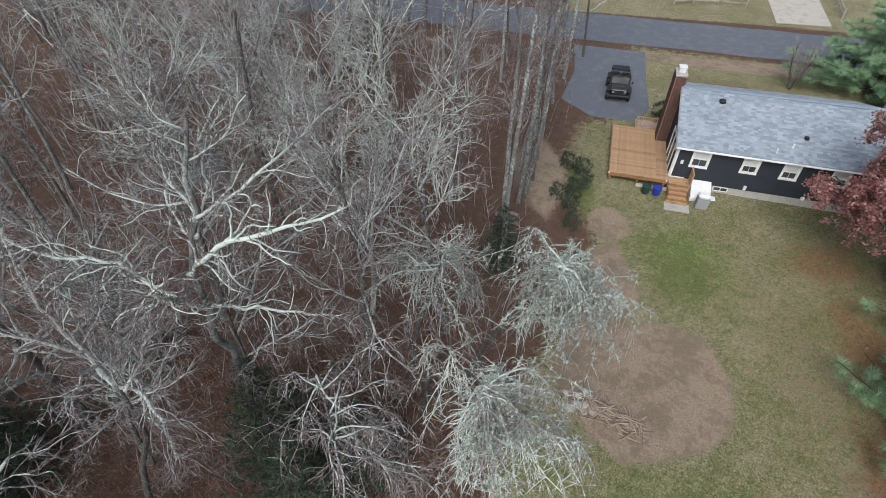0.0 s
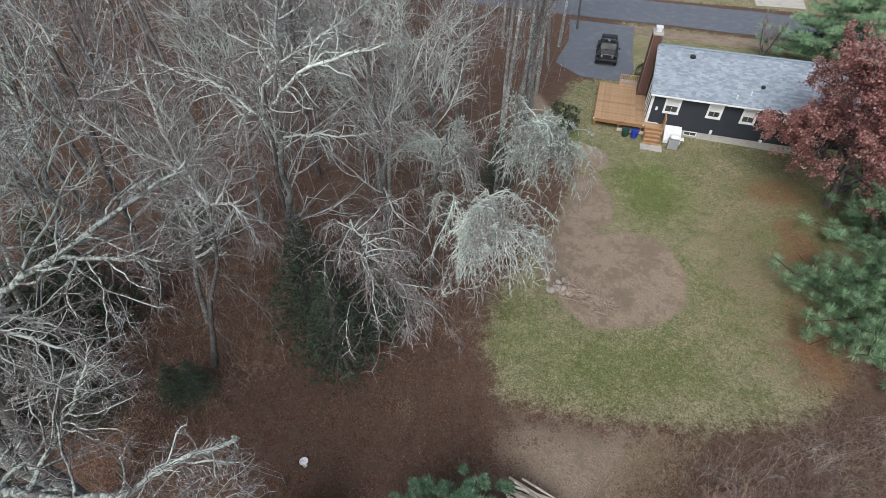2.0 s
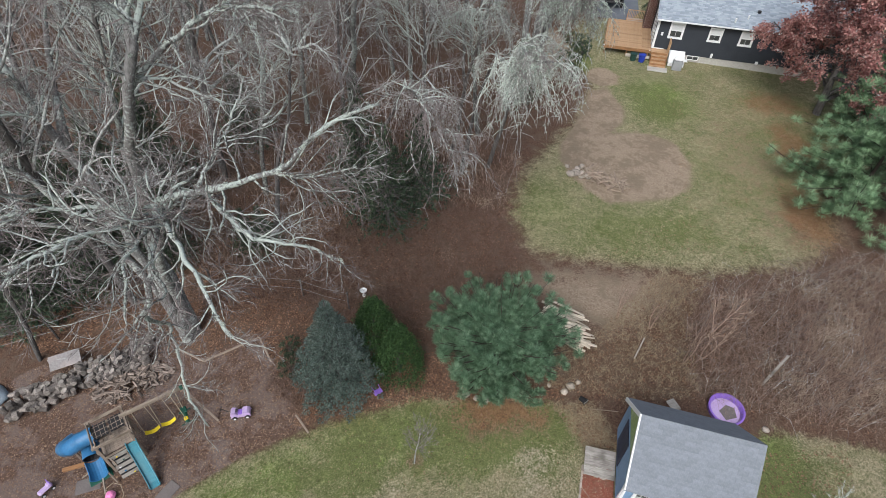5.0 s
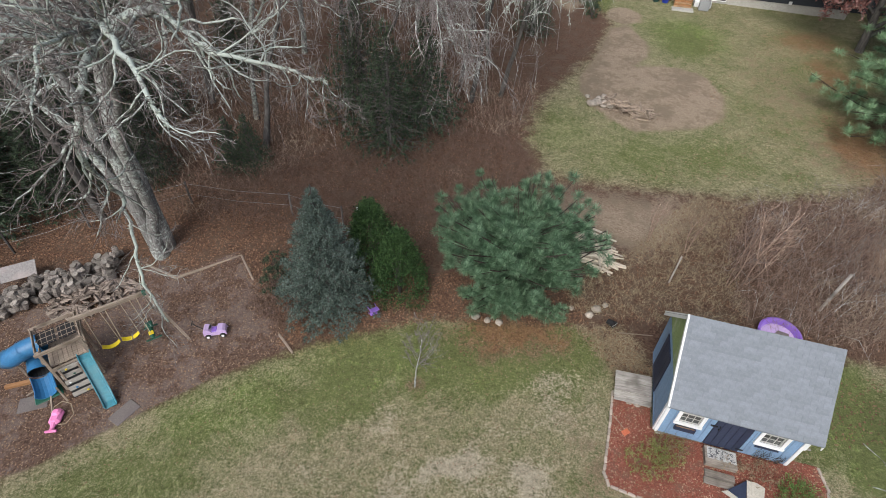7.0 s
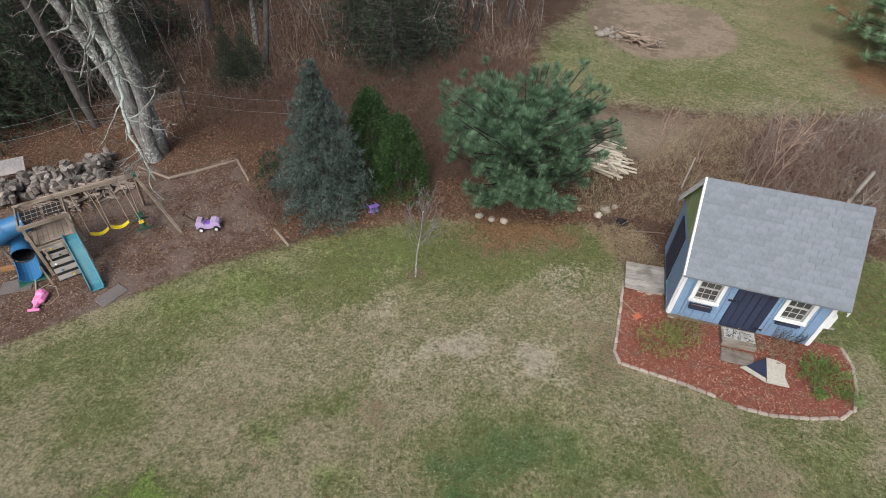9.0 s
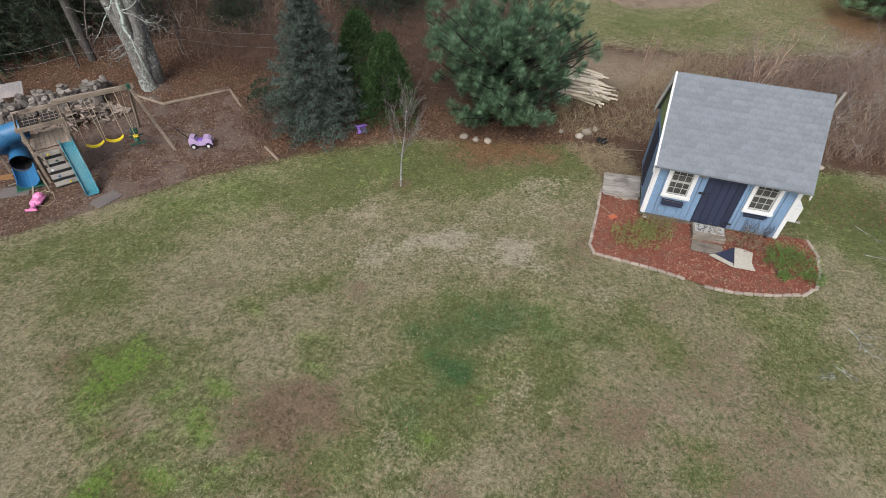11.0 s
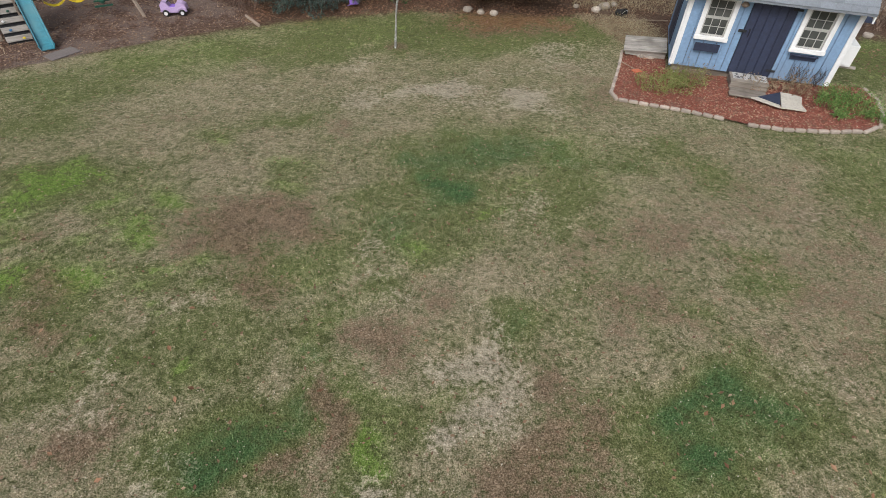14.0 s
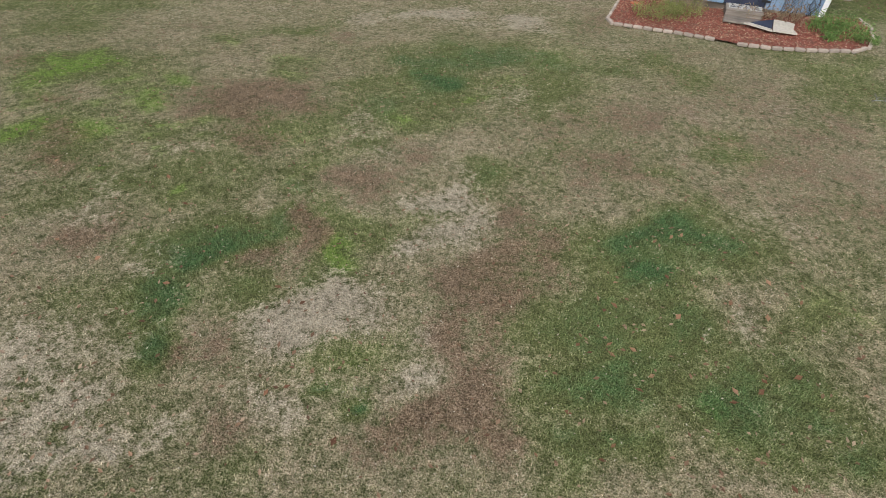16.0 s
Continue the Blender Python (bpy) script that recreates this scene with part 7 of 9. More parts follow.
def build_deck():
    deck = thing("deck", "low stained wooden deck beside the house", "deck", HO)
    z = 2.64
    x0, x1, y0, y1 = -3.68, -0.03, -0.52, 5.5
    n = 25
    w = (x1 - x0) / n
    data = Geo().box(0, 0, 0, w - 0.008, y1 - y0 - 0.3, 0.035, bev=0.004).mesh("deck_board", DECK)
    for k in range(n):
        if k >= n - 5:
            part("deck_board", Geo().box(0, 0, 0, w - 0.008, 4.15 - y0 - 0.15, 0.035, bev=0.004), DECK, deck, m=Matrix.Translation((x0 + w * (k + 0.5), (y0 + 0.15 + 4.15) / 2, z)))
        else:
            part("deck_board", data, None, deck, m=Matrix.Translation((x0 + w * (k + 0.5), (y0 + y1) / 2, z)))
    for y in (y0 + 0.07, y1 - 0.07):
        part("edge_board", Geo().box((x0 + x1) / 2, y, z + 0.003, x1 - x0 + 0.06, 0.14, 0.035, bev=0.004), DECK, deck)
    for y in (y0 - 0.03, y1 + 0.03):
        part("rim_joist", Geo().box((x0 + x1) / 2, y, z - 0.13, x1 - x0 + 0.06, 0.045, 0.22), DECK_RIM, deck)
    part("rim_joist", Geo().box(x0 - 0.03, (y0 + y1) / 2, z - 0.13, 0.045, y1 - y0, 0.22), DECK_RIM, deck)
    part("rim_joist", Geo().box(x0 + 0.12, (y0 + y1) / 2, z - 0.13, 0.04, y1 - y0 - 0.2, 0.2), DECK_RIM, deck)
    for x in (x0 + 0.1, (x0 + x1) / 2, x1 - 0.2):
        for y in (y0 + 0.05, 2.4, y1 - 0.1):
            part("post", Geo().box(x, y, 2.02, 0.1, 0.1, 1.02), DECK_RIM, deck)
    for x in (x0 - 0.02, x1 - 0.1):
        part("post_light", Geo().lathe([(0.04, -0.03), (0.05, 0.02), (0.02, 0.07)], 8, Matrix.Translation((x, y0 - 0.07, z - 0.02))), WHITE, deck, "white post light")
    # landing and steps before the back wall
    for k in range(6):
        part("landing_board", Geo().box(0.60, -0.10 - 0.128 * k, z - 0.004, 1.22, 0.12, 0.035, bev=0.004), DECK, deck)
    part("rim_joist", Geo().box(0.6, -0.82, z - 0.13, 1.22, 0.04, 0.22), DECK_RIM, deck)
    st = part("stair", Geo().box(0.02, -1.22, 2.2, 0.05, 0.9, 0.5), DECK_RIM, deck, "stained wooden stair")
    part("stringer", Geo().box(1.18, -1.22, 2.2, 0.05, 0.9, 0.5), DECK_RIM, st)
    for k in range(4):
        zz = z - 0.175 * (k + 1) - 0.0
        part("tread", Geo().box(0.6, -0.98 - 0.27 * k, zz, 1.24, 0.28, 0.04, bev=0.006), DECK, st)
        part("riser", Geo().box(0.6, -0.86 - 0.27 * k, zz + 0.08, 1.14, 0.025, 0.13), DECK_RIM, st)
    rail = part("stair_rail", Geo().box(1.24, -0.06, 3.1, 0.09, 0.09, 1.0, bev=0.01), DECK, deck)
    part("post", Geo().box(1.24, -0.8, 2.9, 0.09, 0.09, 1.25, bev=0.01), DECK, rail)
    part("top_rail", Geo().box(1.24, -0.43, 3.5, 0.1, 0.9, 0.04, bev=0.01), DECK, rail)
    for k in range(5):
        part("baluster", Geo().box(1.24, -0.17 - 0.13 * k, 3.05, 0.04, 0.04, 0.85), DECK, rail)
    # rail on the far side
    fr = part("far_rail", Geo().box(-1.2, y1 - 0.04, z + 0.93, 2.0, 0.12, 0.04, bev=0.01), DECK, deck, "stained rail with balusters")
    part("bottom_rail", Geo().box(-1.2, y1 - 0.04, z + 0.12, 1.9, 0.05, 0.06), DECK, fr)
    for x in (-2.15, -0.25):
        part("post", Geo().box(x, y1 - 0.04, z + 0.47, 0.09, 0.09, 0.95, bev=0.01), DECK, fr)
    for k in range(13):
        part("baluster", Geo().box(-2.02 + 0.135 * k, y1 - 0.04, z + 0.52, 0.04, 0.04, 0.78), DECK, fr)
    wk = thing("walkway", "tan wooden entry landing behind the deck rail", "landing", HO)
    for k in range(9):
        part("board", Geo().box(-1.05, 5.85 + 0.19 * k, 2.25, 2.0, 0.18, 0.04, bev=0.004), GREYWOOD, wk)
    for x, y in ((-1.95, 5.85), (-0.15, 5.85), (-1.95, 7.3), (-0.15, 7.3)):
        part("post", Geo().box(x, y, 2.05, 0.1, 0.1, 0.4), DECK_RIM, wk)


build_deck()


def yard_by_house():
    pad = solid("stair_pad", Geo().box(0.62, -2.15, 1.85, 1.5, 0.75, 0.12, bev=0.02), CONCRETE, "grey concrete pad at the stair's foot", "pad", m=HO)
    bk = thing("bulkhead", "white metal cellar bulkhead against the foundation", "cellar door", HO)
    g = Geo()
    g.v = [(1.40, -1.25, 1.7), (2.60, -1.25, 1.7), (2.60, -0.02, 1.7), (1.40, -0.02, 1.7), (1.40, -1.25, 2.12), (2.60, -1.25, 2.12), (2.60, -0.02, 2.66), (1.40, -0.02, 2.66)]
    g.f = [(3, 2, 1, 0), (4, 5, 6, 7), (0, 1, 5, 4), (1, 2, 6, 5), (2, 3, 7, 6), (3, 0, 4, 7)]
    part("body", g, WHITE, bk)
    ang = math.degrees(math.atan2(0.54, 1.23))
    for x in (1.70, 2.30):
        lf = part("door_leaf", Geo().box(0, 0, 0, 0.57, 1.28, 0.035, bev=0.01), WHITE, bk, m=pose(x, -0.64, 2.415, ang, 0, 0))
        part("handle", Geo().box(0.2 if x < 2 else -0.2, -0.3, 0.03, 0.03, 0.14, 0.03), STEEL, lf)
    gr = thing("gas_grill", "grill with white lid and grey side panels beside the bulkhead", "grill", HO @ Matrix.Translation((2.05, -1.72, 1.86)))
    part("cabinet", Geo().box(0, 0, 0.36, 0.7, 0.52, 0.72, bev=0.03), GREY_COVER, gr, "grey cabinet")
    part("lid", Geo().box(0, 0.02, 0.86, 0.66, 0.5, 0.28, bev=0.1), WHITE, gr, "white lid")
    part("side_table", Geo().box(0.48, 0, 0.76, 0.28, 0.46, 0.03, bev=0.01), WHITE, gr)
    part("handle", Geo().tube([(-0.22, -0.26, 0.82), (-0.22, -0.3, 0.83), (0.22, -0.3, 0.83), (0.22, -0.26, 0.82)], [0.012] * 4, 6), STEEL, gr)
    for x, mt, lb, nm in ((-1.28, BIN_GREEN, "dark green wheeled bin by the deck", "green_bin"), (-0.62, BIN_BLUE, "blue recycling bin by the deck", "blue_bin")):
        b = thing(nm, lb, "bin", HO @ Matrix.Translation((x, -1.2, 1.83)))
        part("tub", Geo().lathe([(0.20, 0.0), (0.21, 0.02), (0.26, 0.58), (0.285, 0.6), (0.285, 0.63), (0.25, 0.63), (0.235, 0.2), (0.0, 0.18)], 14), mt, b)
        part("lid", Geo().lathe([(0.29, 0.63), (0.28, 0.67), (0.1, 0.71), (0.0, 0.72)], 14), mt, b)
        part("handle", Geo().tube([(-0.12, -0.27, 0.5), (-0.12, -0.32, 0.55), (0.12, -0.32, 0.55), (0.12, -0.27, 0.5)], [0.014] * 4, 6), mt, b)
    pl = thing("leaning_plank", "pale plank leaning along the deck's edge behind the bins", "plank", HO)
    part("plank", Geo().box(-0.95, -0.78, 2.12, 1.9, 0.05, 0.24, bev=0.008), SLAB, pl)
    part("prop", Geo().box(-0.95, -0.70, 1.93, 0.1, 0.08, 0.3), SLAB, pl)


yard_by_house()


def off_roader():
    """A black open off-road car, parked nose to the yard."""
    car = thing("parked_car", "black open-top off-road car parked on the driveway", "car", pose(14.3, 39.8, 1.94, 0, 0, -14))
    g = Geo().box(0, 0.1, 0.78, 1.5, 3.3, 0.5, bev=0.08)
    body = part("body", g, CAR_PAINT, car)
    part("hood", Geo().box(0, -1.15, 1.06, 1.3, 1.15, 0.14, bev=0.06), CAR_PAINT, car)
    part("grille", Geo().box(0, -1.60, 0.85, 1.2, 0.06, 0.42, bev=0.02), CAR_DARK, car)
    for x in (-0.45, 0.45):
        part("headlight", Geo().lathe([(0.10, 0), (0.10, 0.05), (0.07, 0.07)], 12, pose(x, -1.62, 0.9, 90, 0, 0)), STEEL, car, "round headlight")
        part("mirror", Geo().box(x * 2.15, -0.42, 1.22, 0.14, 0.08, 0.18, bev=0.02), CAR_DARK, car)
        part("seat", Geo().box(x * 0.8, 0.25, 1.05, 0.5, 0.5, 0.14, bev=0.05).box(x * 0.8, 0.5, 1.35, 0.5, 0.14, 0.6, bev=0.05), CAR_DARK, car)
    part("bumper", Geo().box(0, -1.78, 0.62, 1.6, 0.16, 0.18, bev=0.04), CAR_DARK, car)
    part("windscreen", Geo().box(0, 0, 0, 1.3, 0.03, 0.5, pose(0, -0.5, 1.38, -18, 0, 0)), GLASS, car)
    part("screen_frame", Geo().tube([(-0.68, -0.58, 1.1), (-0.66, -0.4, 1.66), (0.66, -0.4, 1.66), (0.68, -0.58, 1.1)], [0.035] * 4, 6), CAR_DARK, car)
    part("roll_bar", Geo().tube([(-0.68, 0.6, 1.0), (-0.66, 0.6, 1.78), (0.66, 0.6, 1.78), (0.68, 0.6, 1.0)], [0.04] * 4, 6).tube([(-0.66, -0.4, 1.66), (-0.66, 0.6, 1.78), (-0.66, 1.5, 1.6), (-0.66, 1.65, 1.0)], [0.035] * 4, 6).tube([(0.66, -0.4, 1.66), (0.66, 0.6, 1.78), (0.66, 1.5, 1.6), (0.66, 1.65, 1.0)], [0.035] * 4, 6), CAR_DARK, car)
    part("soft_top", Geo().box(0, 1.1, 1.66, 1.36, 1.0, 0.06, bev=0.02), CAR_DARK, car)
    for x in (-0.82, 0.82):
        for y in (-1.15, 1.2):
            part("fender", Geo().box(x * 0.98, y, 0.98, 0.3, 1.0, 0.07, bev=0.03), CAR_DARK, car)
            w = part("wheel", Geo().lathe([(0.30, -0.13), (0.38, -0.10), (0.40, 0.0), (0.38, 0.10), (0.30, 0.13)], 18, pose(x, y, 0.40, 0, 90, 0)), BLACK, car, "chunky black tyre")
            part("rim", Geo().lathe([(0.2, -0.135), (0.22, 0.0), (0.2, 0.135)], 12, pose(x, y, 0.40, 0, 90, 0)), STEEL, w)


off_roader()


slab("side_drive", DRIVE_FAR, 1.86, 0.2, GRAVEL, "pale gravel drive across the street", "driveway")


# ---------- play area ----------
TW = pose(-14.02, -5.32, gz(-14.0, -5.3), 0, 0, 38)


def play_tower():
    t = thing("playset_tower", "weathered wooden climbing tower with plank climbing wall", "play tower", TW)
    for x, y in itertools.product((-0.54, 0.54), (-0.54, 0.54)):
        part("post", Geo().box(x, y, 0.97, 0.09, 0.09, 1.98, bev=0.008), PLAYWOOD, t)
    for k in range(8):
        part("floor_board", Geo().box(-0.46 + 0.132 * k, 0, 1.16, 0.125, 1.04, 0.03, bev=0.004), PLAYWOOD, t)
    for z in (1.90, 1.5):
        for y in (-0.6, 0.6):
            if not (y < 0 and z < 1.8):
                part("rail", Geo().box(0, y, z, 1.3, 0.035, 0.14, bev=0.006), PLAYWOOD, t)
        for x in (-0.6, 0.6):
            part("rail", Geo().box(x, 0, z, 0.035, 1.16, 0.14, bev=0.006), PLAYWOOD, t)
    for y in (-0.58, 0.58):
        part("floor_joist", Geo().box(0, y, 1.06, 1.16, 0.04, 0.14), PLAYWOOD, t)
    for x in (-0.27, 0.27):
        pn = part("grid_panel", Geo().box(x, 0.12, 1.80, 0.46, 0.62, 0.02), BLACK, t, "dark panel with pale crossbars")
        for k in range(3):
            part("bar", Geo().box(x - 0.15 + 0.15 * k, 0.12, 1.817, 0.013, 0.62, 0.012), PLAYWOOD, pn)
        for k in range(3):
            part("bar", Geo().box(x, -0.1 + 0.22 * k, 1.823, 0.46, 0.013, 0.012), PLAYWOOD, pn)
    part("roof_bar", Geo().box(0, 0.12, 1.775, 1.16, 0.06, 0.03), PLAYWOOD, t)
    cw = part("climbing_wall", Geo().box(-0.34, -0.80, 0.55, 0.05, 0.05, 1.2), PLAYWOOD, t, "sloping plank climbing wall")
    part("side_rail", Geo().box(0.16, -0.80, 0.55, 0.05, 0.05, 1.2), PLAYWOOD, cw)
    # black sheet added for the shade seen between the planks
    part("backing", Geo().box(-0.10, 0, 0, 0.6, 1.22, 0.02, pose(0, -0.79, 0.56, 68, 0, 0)), BLACK, cw, "black sheet standing in for the shade behind the planks")
    rr = random.Random(3)
    holds = (YELLOW, GREEN_PLASTIC, WHITE, BLUE_PLASTIC)
    for k in range(5):
        yy, zz = -0.68 - 0.085 * k, 1.02 - 0.22 * k
        part("plank", Geo().box(-0.10, 0, 0, 0.62, 0.15, 0.03, pose(0, yy, zz, 66, 0, 0), 0.004), GREYWOOD, cw)
        part("hold", Geo().lump((-0.10 + rr.uniform(-0.18, 0.18), yy - 0.045, zz), (0.04, 0.03, 0.03), rr, 4, 6), holds[k % 4], cw, "coloured climbing hold")
    part("anchor_leg", Geo().box(-0.62, -1.0, 0.3, 0.05, 0.05, 0.9, pose(0, 0, 0)), PLAYWOOD, t)
    s = thing("playset_slide", "straight teal plastic slide on the wooden tower", "slide", TW)
    path = [(0.40, -0.56, 1.18), (0.40, -0.75, 1.12), (0.42, -1.15, 0.72), (0.44, -1.6, 0.30), (0.45, -1.86, 0.12), (0.46, -2.05, 0.08)]
    g = Geo()
    prof = [(-0.19, 0.12), (-0.165, 0.12), (-0.14, 0.0), (0.14, 0.0), (0.165, 0.12), (0.19, 0.12), (0.19, 0.09), (0.15, -0.03), (-0.15, -0.03), (-0.19, 0.09)]
    for x, y, z in path:
        g.v += [(x + a, y, z + b) for a, b in prof]
    n = len(prof)
    for k in range(len(path) - 1):
        g.f += [(k * n + j, k * n + (j + 1) % n, (k + 1) * n + (j + 1) % n, (k + 1) * n + j) for j in range(n)]
    g.f += [tuple(range(n - 1, -1, -1)), tuple((len(path) - 1) * n + j for j in range(n))]
    part("chute", g, TEAL_PLASTIC, s)
    part("lip", Geo().tube([(0.27, -2.05, 0.19), (0.31, -2.07, 0.07), (0.61, -2.07, 0.07), (0.65, -2.05, 0.19)], [0.022] * 4, 6), TEAL_PLASTIC, s)
    tb = thing("tube_slide", "curled blue plastic tube slide beside the tower", "slide", TW)
    wpts = [(-0.5, 0.35, 1.5), (-1.0, 0.42, 1.42), (-1.42, 0.5, 1.22), (-1.62, 0.74, 1.02), (-1.42, 1.0, 0.86), (-1.06, 0.92, 0.74), (-0.97, 0.55, 0.64), (-1.02, 0.14, 0.54)]
    outer = Geo().tube(wpts, [0.30] * 7 + [0.31], 18)
    part("tube", outer, BLUE_PLASTIC, tb, smooth=True)
    # black insert paints the shaded inside of the tube's mouth
    part("tube_lining", Geo().tube([wpts[-1], wpts[-2], wpts[-3]], [0.285, 0.285, 0.05], 16), BLACK, tb, "black insert standing in for the shade inside the tube")
    for k in (1, 2, 3, 4, 5, 6):
        a, b = Vector(wpts[k]), Vector(wpts[k + 1])
        d = (b - a).normalized() * 0.02
        part("flange", Geo().tube([a - d, a + d], [0.325, 0.325], 18, cap=False), BLUE_PLASTIC, tb)
    g = Geo()
    rows = ((0.16, 0.52, 0.31), (-0.12, 0.42, 0.31), (-0.38, 0.36, 0.31), (-0.58, 0.36, 0.33))
    for y, z, r in rows:
        for k in range(9):
            q = math.pi * (1.08 + 0.84 * k / 8)
            g.v.append((-1.04 + r * math.cos(q), y, z + r * math.sin(q)))
        for k in range(8, -1, -1):
            q = math.pi * (1.08 + 0.84 * k / 8)
            g.v.append((-1.04 + (r - 0.025) * math.cos(q), y, z + (r - 0.025) * math.sin(q)))
    for k in range(3):
        g.f += [(k * 18 + j, k * 18 + (j + 1) % 18, k * 18 + 18 + (j + 1) % 18, k * 18 + 18 + j) for j in range(18)]
    g.f += [tuple(range(17, -1, -1)), tuple(54 + j for j in range(18))]
    part("exit_trough", g, BLUE_PLASTIC, tb, "open blue exit trough")
    part("exit_foot", Geo().box(-1.05, -0.45, 0.03, 0.78, 0.42, 0.05, bev=0.02), GREEN_PLASTIC, tb, "dark green foot")
    part("support", Geo().box(-1.5, 0.75, 0.4, 0.07, 0.07, 0.8), PLAYWOOD, tb)


play_tower()


def swing_frame():
    a, b = Vector((-13.42, -5.02, 2.05)), Vector((-11.78, -3.88, 2.05))
    fr = thing("swing_set", "weathered timber swing beam on splayed legs", "swing set")
    d = (b - a).normalized()
    ang = math.degrees(math.atan2(d.y, d.x))
    part("beam", Geo().box(0, 0, 0, (b - a).length + 0.3, 0.09, 0.15, bev=0.008), PLAYWOOD, fr, m=pose(*((a + b) / 2), 0, 0, ang))
    for p in ((-10.93, -4.02), (-12.75, -2.75)):
        q = Vector((p[0], p[1], gz(*p) - 0.05))
        part("leg", Geo().tube([tuple(b), tuple(q)], [0.055, 0.055], 4, cap=True), PLAYWOOD, fr)
    part("bracket", Geo().box(0, 0, 0, 0.12, 0.12, 0.2, bev=0.02), GREEN_PLASTIC, fr, "dark green corner bracket", m=pose(*b, 0, 0, ang))
    nrm = Vector((-d.y, d.x, 0))
    for k, (u, mat_) in enumerate(((0.22, YELLOW), (0.52, YELLOW))):
        sw = thing("swing", "yellow sling swing seat on ropes", "swing", group="swings on the beam")
        c = a.lerp(b, u)
        z = 0.55 + gz(c.x, c.y)
        pts = [c + d * s * 0.27 + Vector((0, 0, z - c.z + 0.13 * (s * s))) for s in (-1, -0.6, -0.2, 0.2, 0.6, 1)]
        g = Geo()
        for p in pts:
            g.v += [tuple(p - nrm * 0.08 + Vector((0, 0, 0.012))), tuple(p + nrm * 0.08 + Vector((0, 0, 0.012))), tuple(p + nrm * 0.08 - Vector((0, 0, 0.012))), tuple(p - nrm * 0.08 - Vector((0, 0, 0.012)))]
        for j in range(5):
            g.f += [(4 * j + i, 4 * j + (i + 1) % 4, 4 * j + 4 + (i + 1) % 4, 4 * j + 4 + i) for i in range(4)]
        g.f += [(3, 2, 1, 0), (20, 21, 22, 23)]
        part("seat", g, mat_, sw)
        for s, p in ((-1, pts[0]), (1, pts[-1])):
            part("rope", Geo().tube([tuple(p), tuple(c + d * s * 0.22)], [0.012, 0.012], 5), ROPE, sw)
    gl_ = thing("swing_rider", "green and yellow two-handled rider swing", "swing", group="swings on the beam")
    c = a.lerp(b, 0.82)
    base = Vector((c.x, c.y, gz(c.x, c.y) + 0.35))
    mm = Matrix.Translation(base) @ Matrix.Rotation(radians(ang + 90), 4, "Z")
    part("body", Geo().box(0, 0, 0.18, 0.75, 0.16, 0.14, bev=0.05), GREEN_PLASTIC, gl_, m=mm)
    part("seat", Geo().box(-0.24, 0, 0.3, 0.16, 0.16, 0.06, bev=0.02), YELLOW, gl_, "yellow seat", m=mm)
    part("saddle", Geo().box(0.2, 0, 0.28, 0.3, 0.24, 0.07, bev=0.03), GREEN_PLASTIC, gl_, m=mm)
    part("foot_bar", Geo().box(-0.3, 0, 0.05, 0.06, 0.5, 0.05, bev=0.01).box(0.32, 0, 0.02, 0.06, 0.45, 0.05, bev=0.01), GREEN_PLASTIC, gl_, m=mm)
    for s in (-1, 1):
        part("rope", Geo().tube([tuple(mm @ Vector((0.3 * s, 0, 0.25))), tuple(c + nrm * 0.03 * s + d * 0.1 * s)], [0.012, 0.012], 5), ROPE, gl_)


swing_frame()


def wheel_at(parent, x, y, z, r, w, tyre, hub):
    wh = part("wheel", Geo().lathe([(r * 0.8, -w / 2), (r, -w / 3), (r, w / 3), (r * 0.8, w / 2)], 14, pose(x, y, z, 90, 0, 0)), tyre, parent)
    part("hub", Geo().lathe([(r * 0.55, -w / 2 - 0.012), (r * 0.55, w / 2 + 0.012)], 12, pose(x, y, z, 90, 0, 0)), hub, wh)


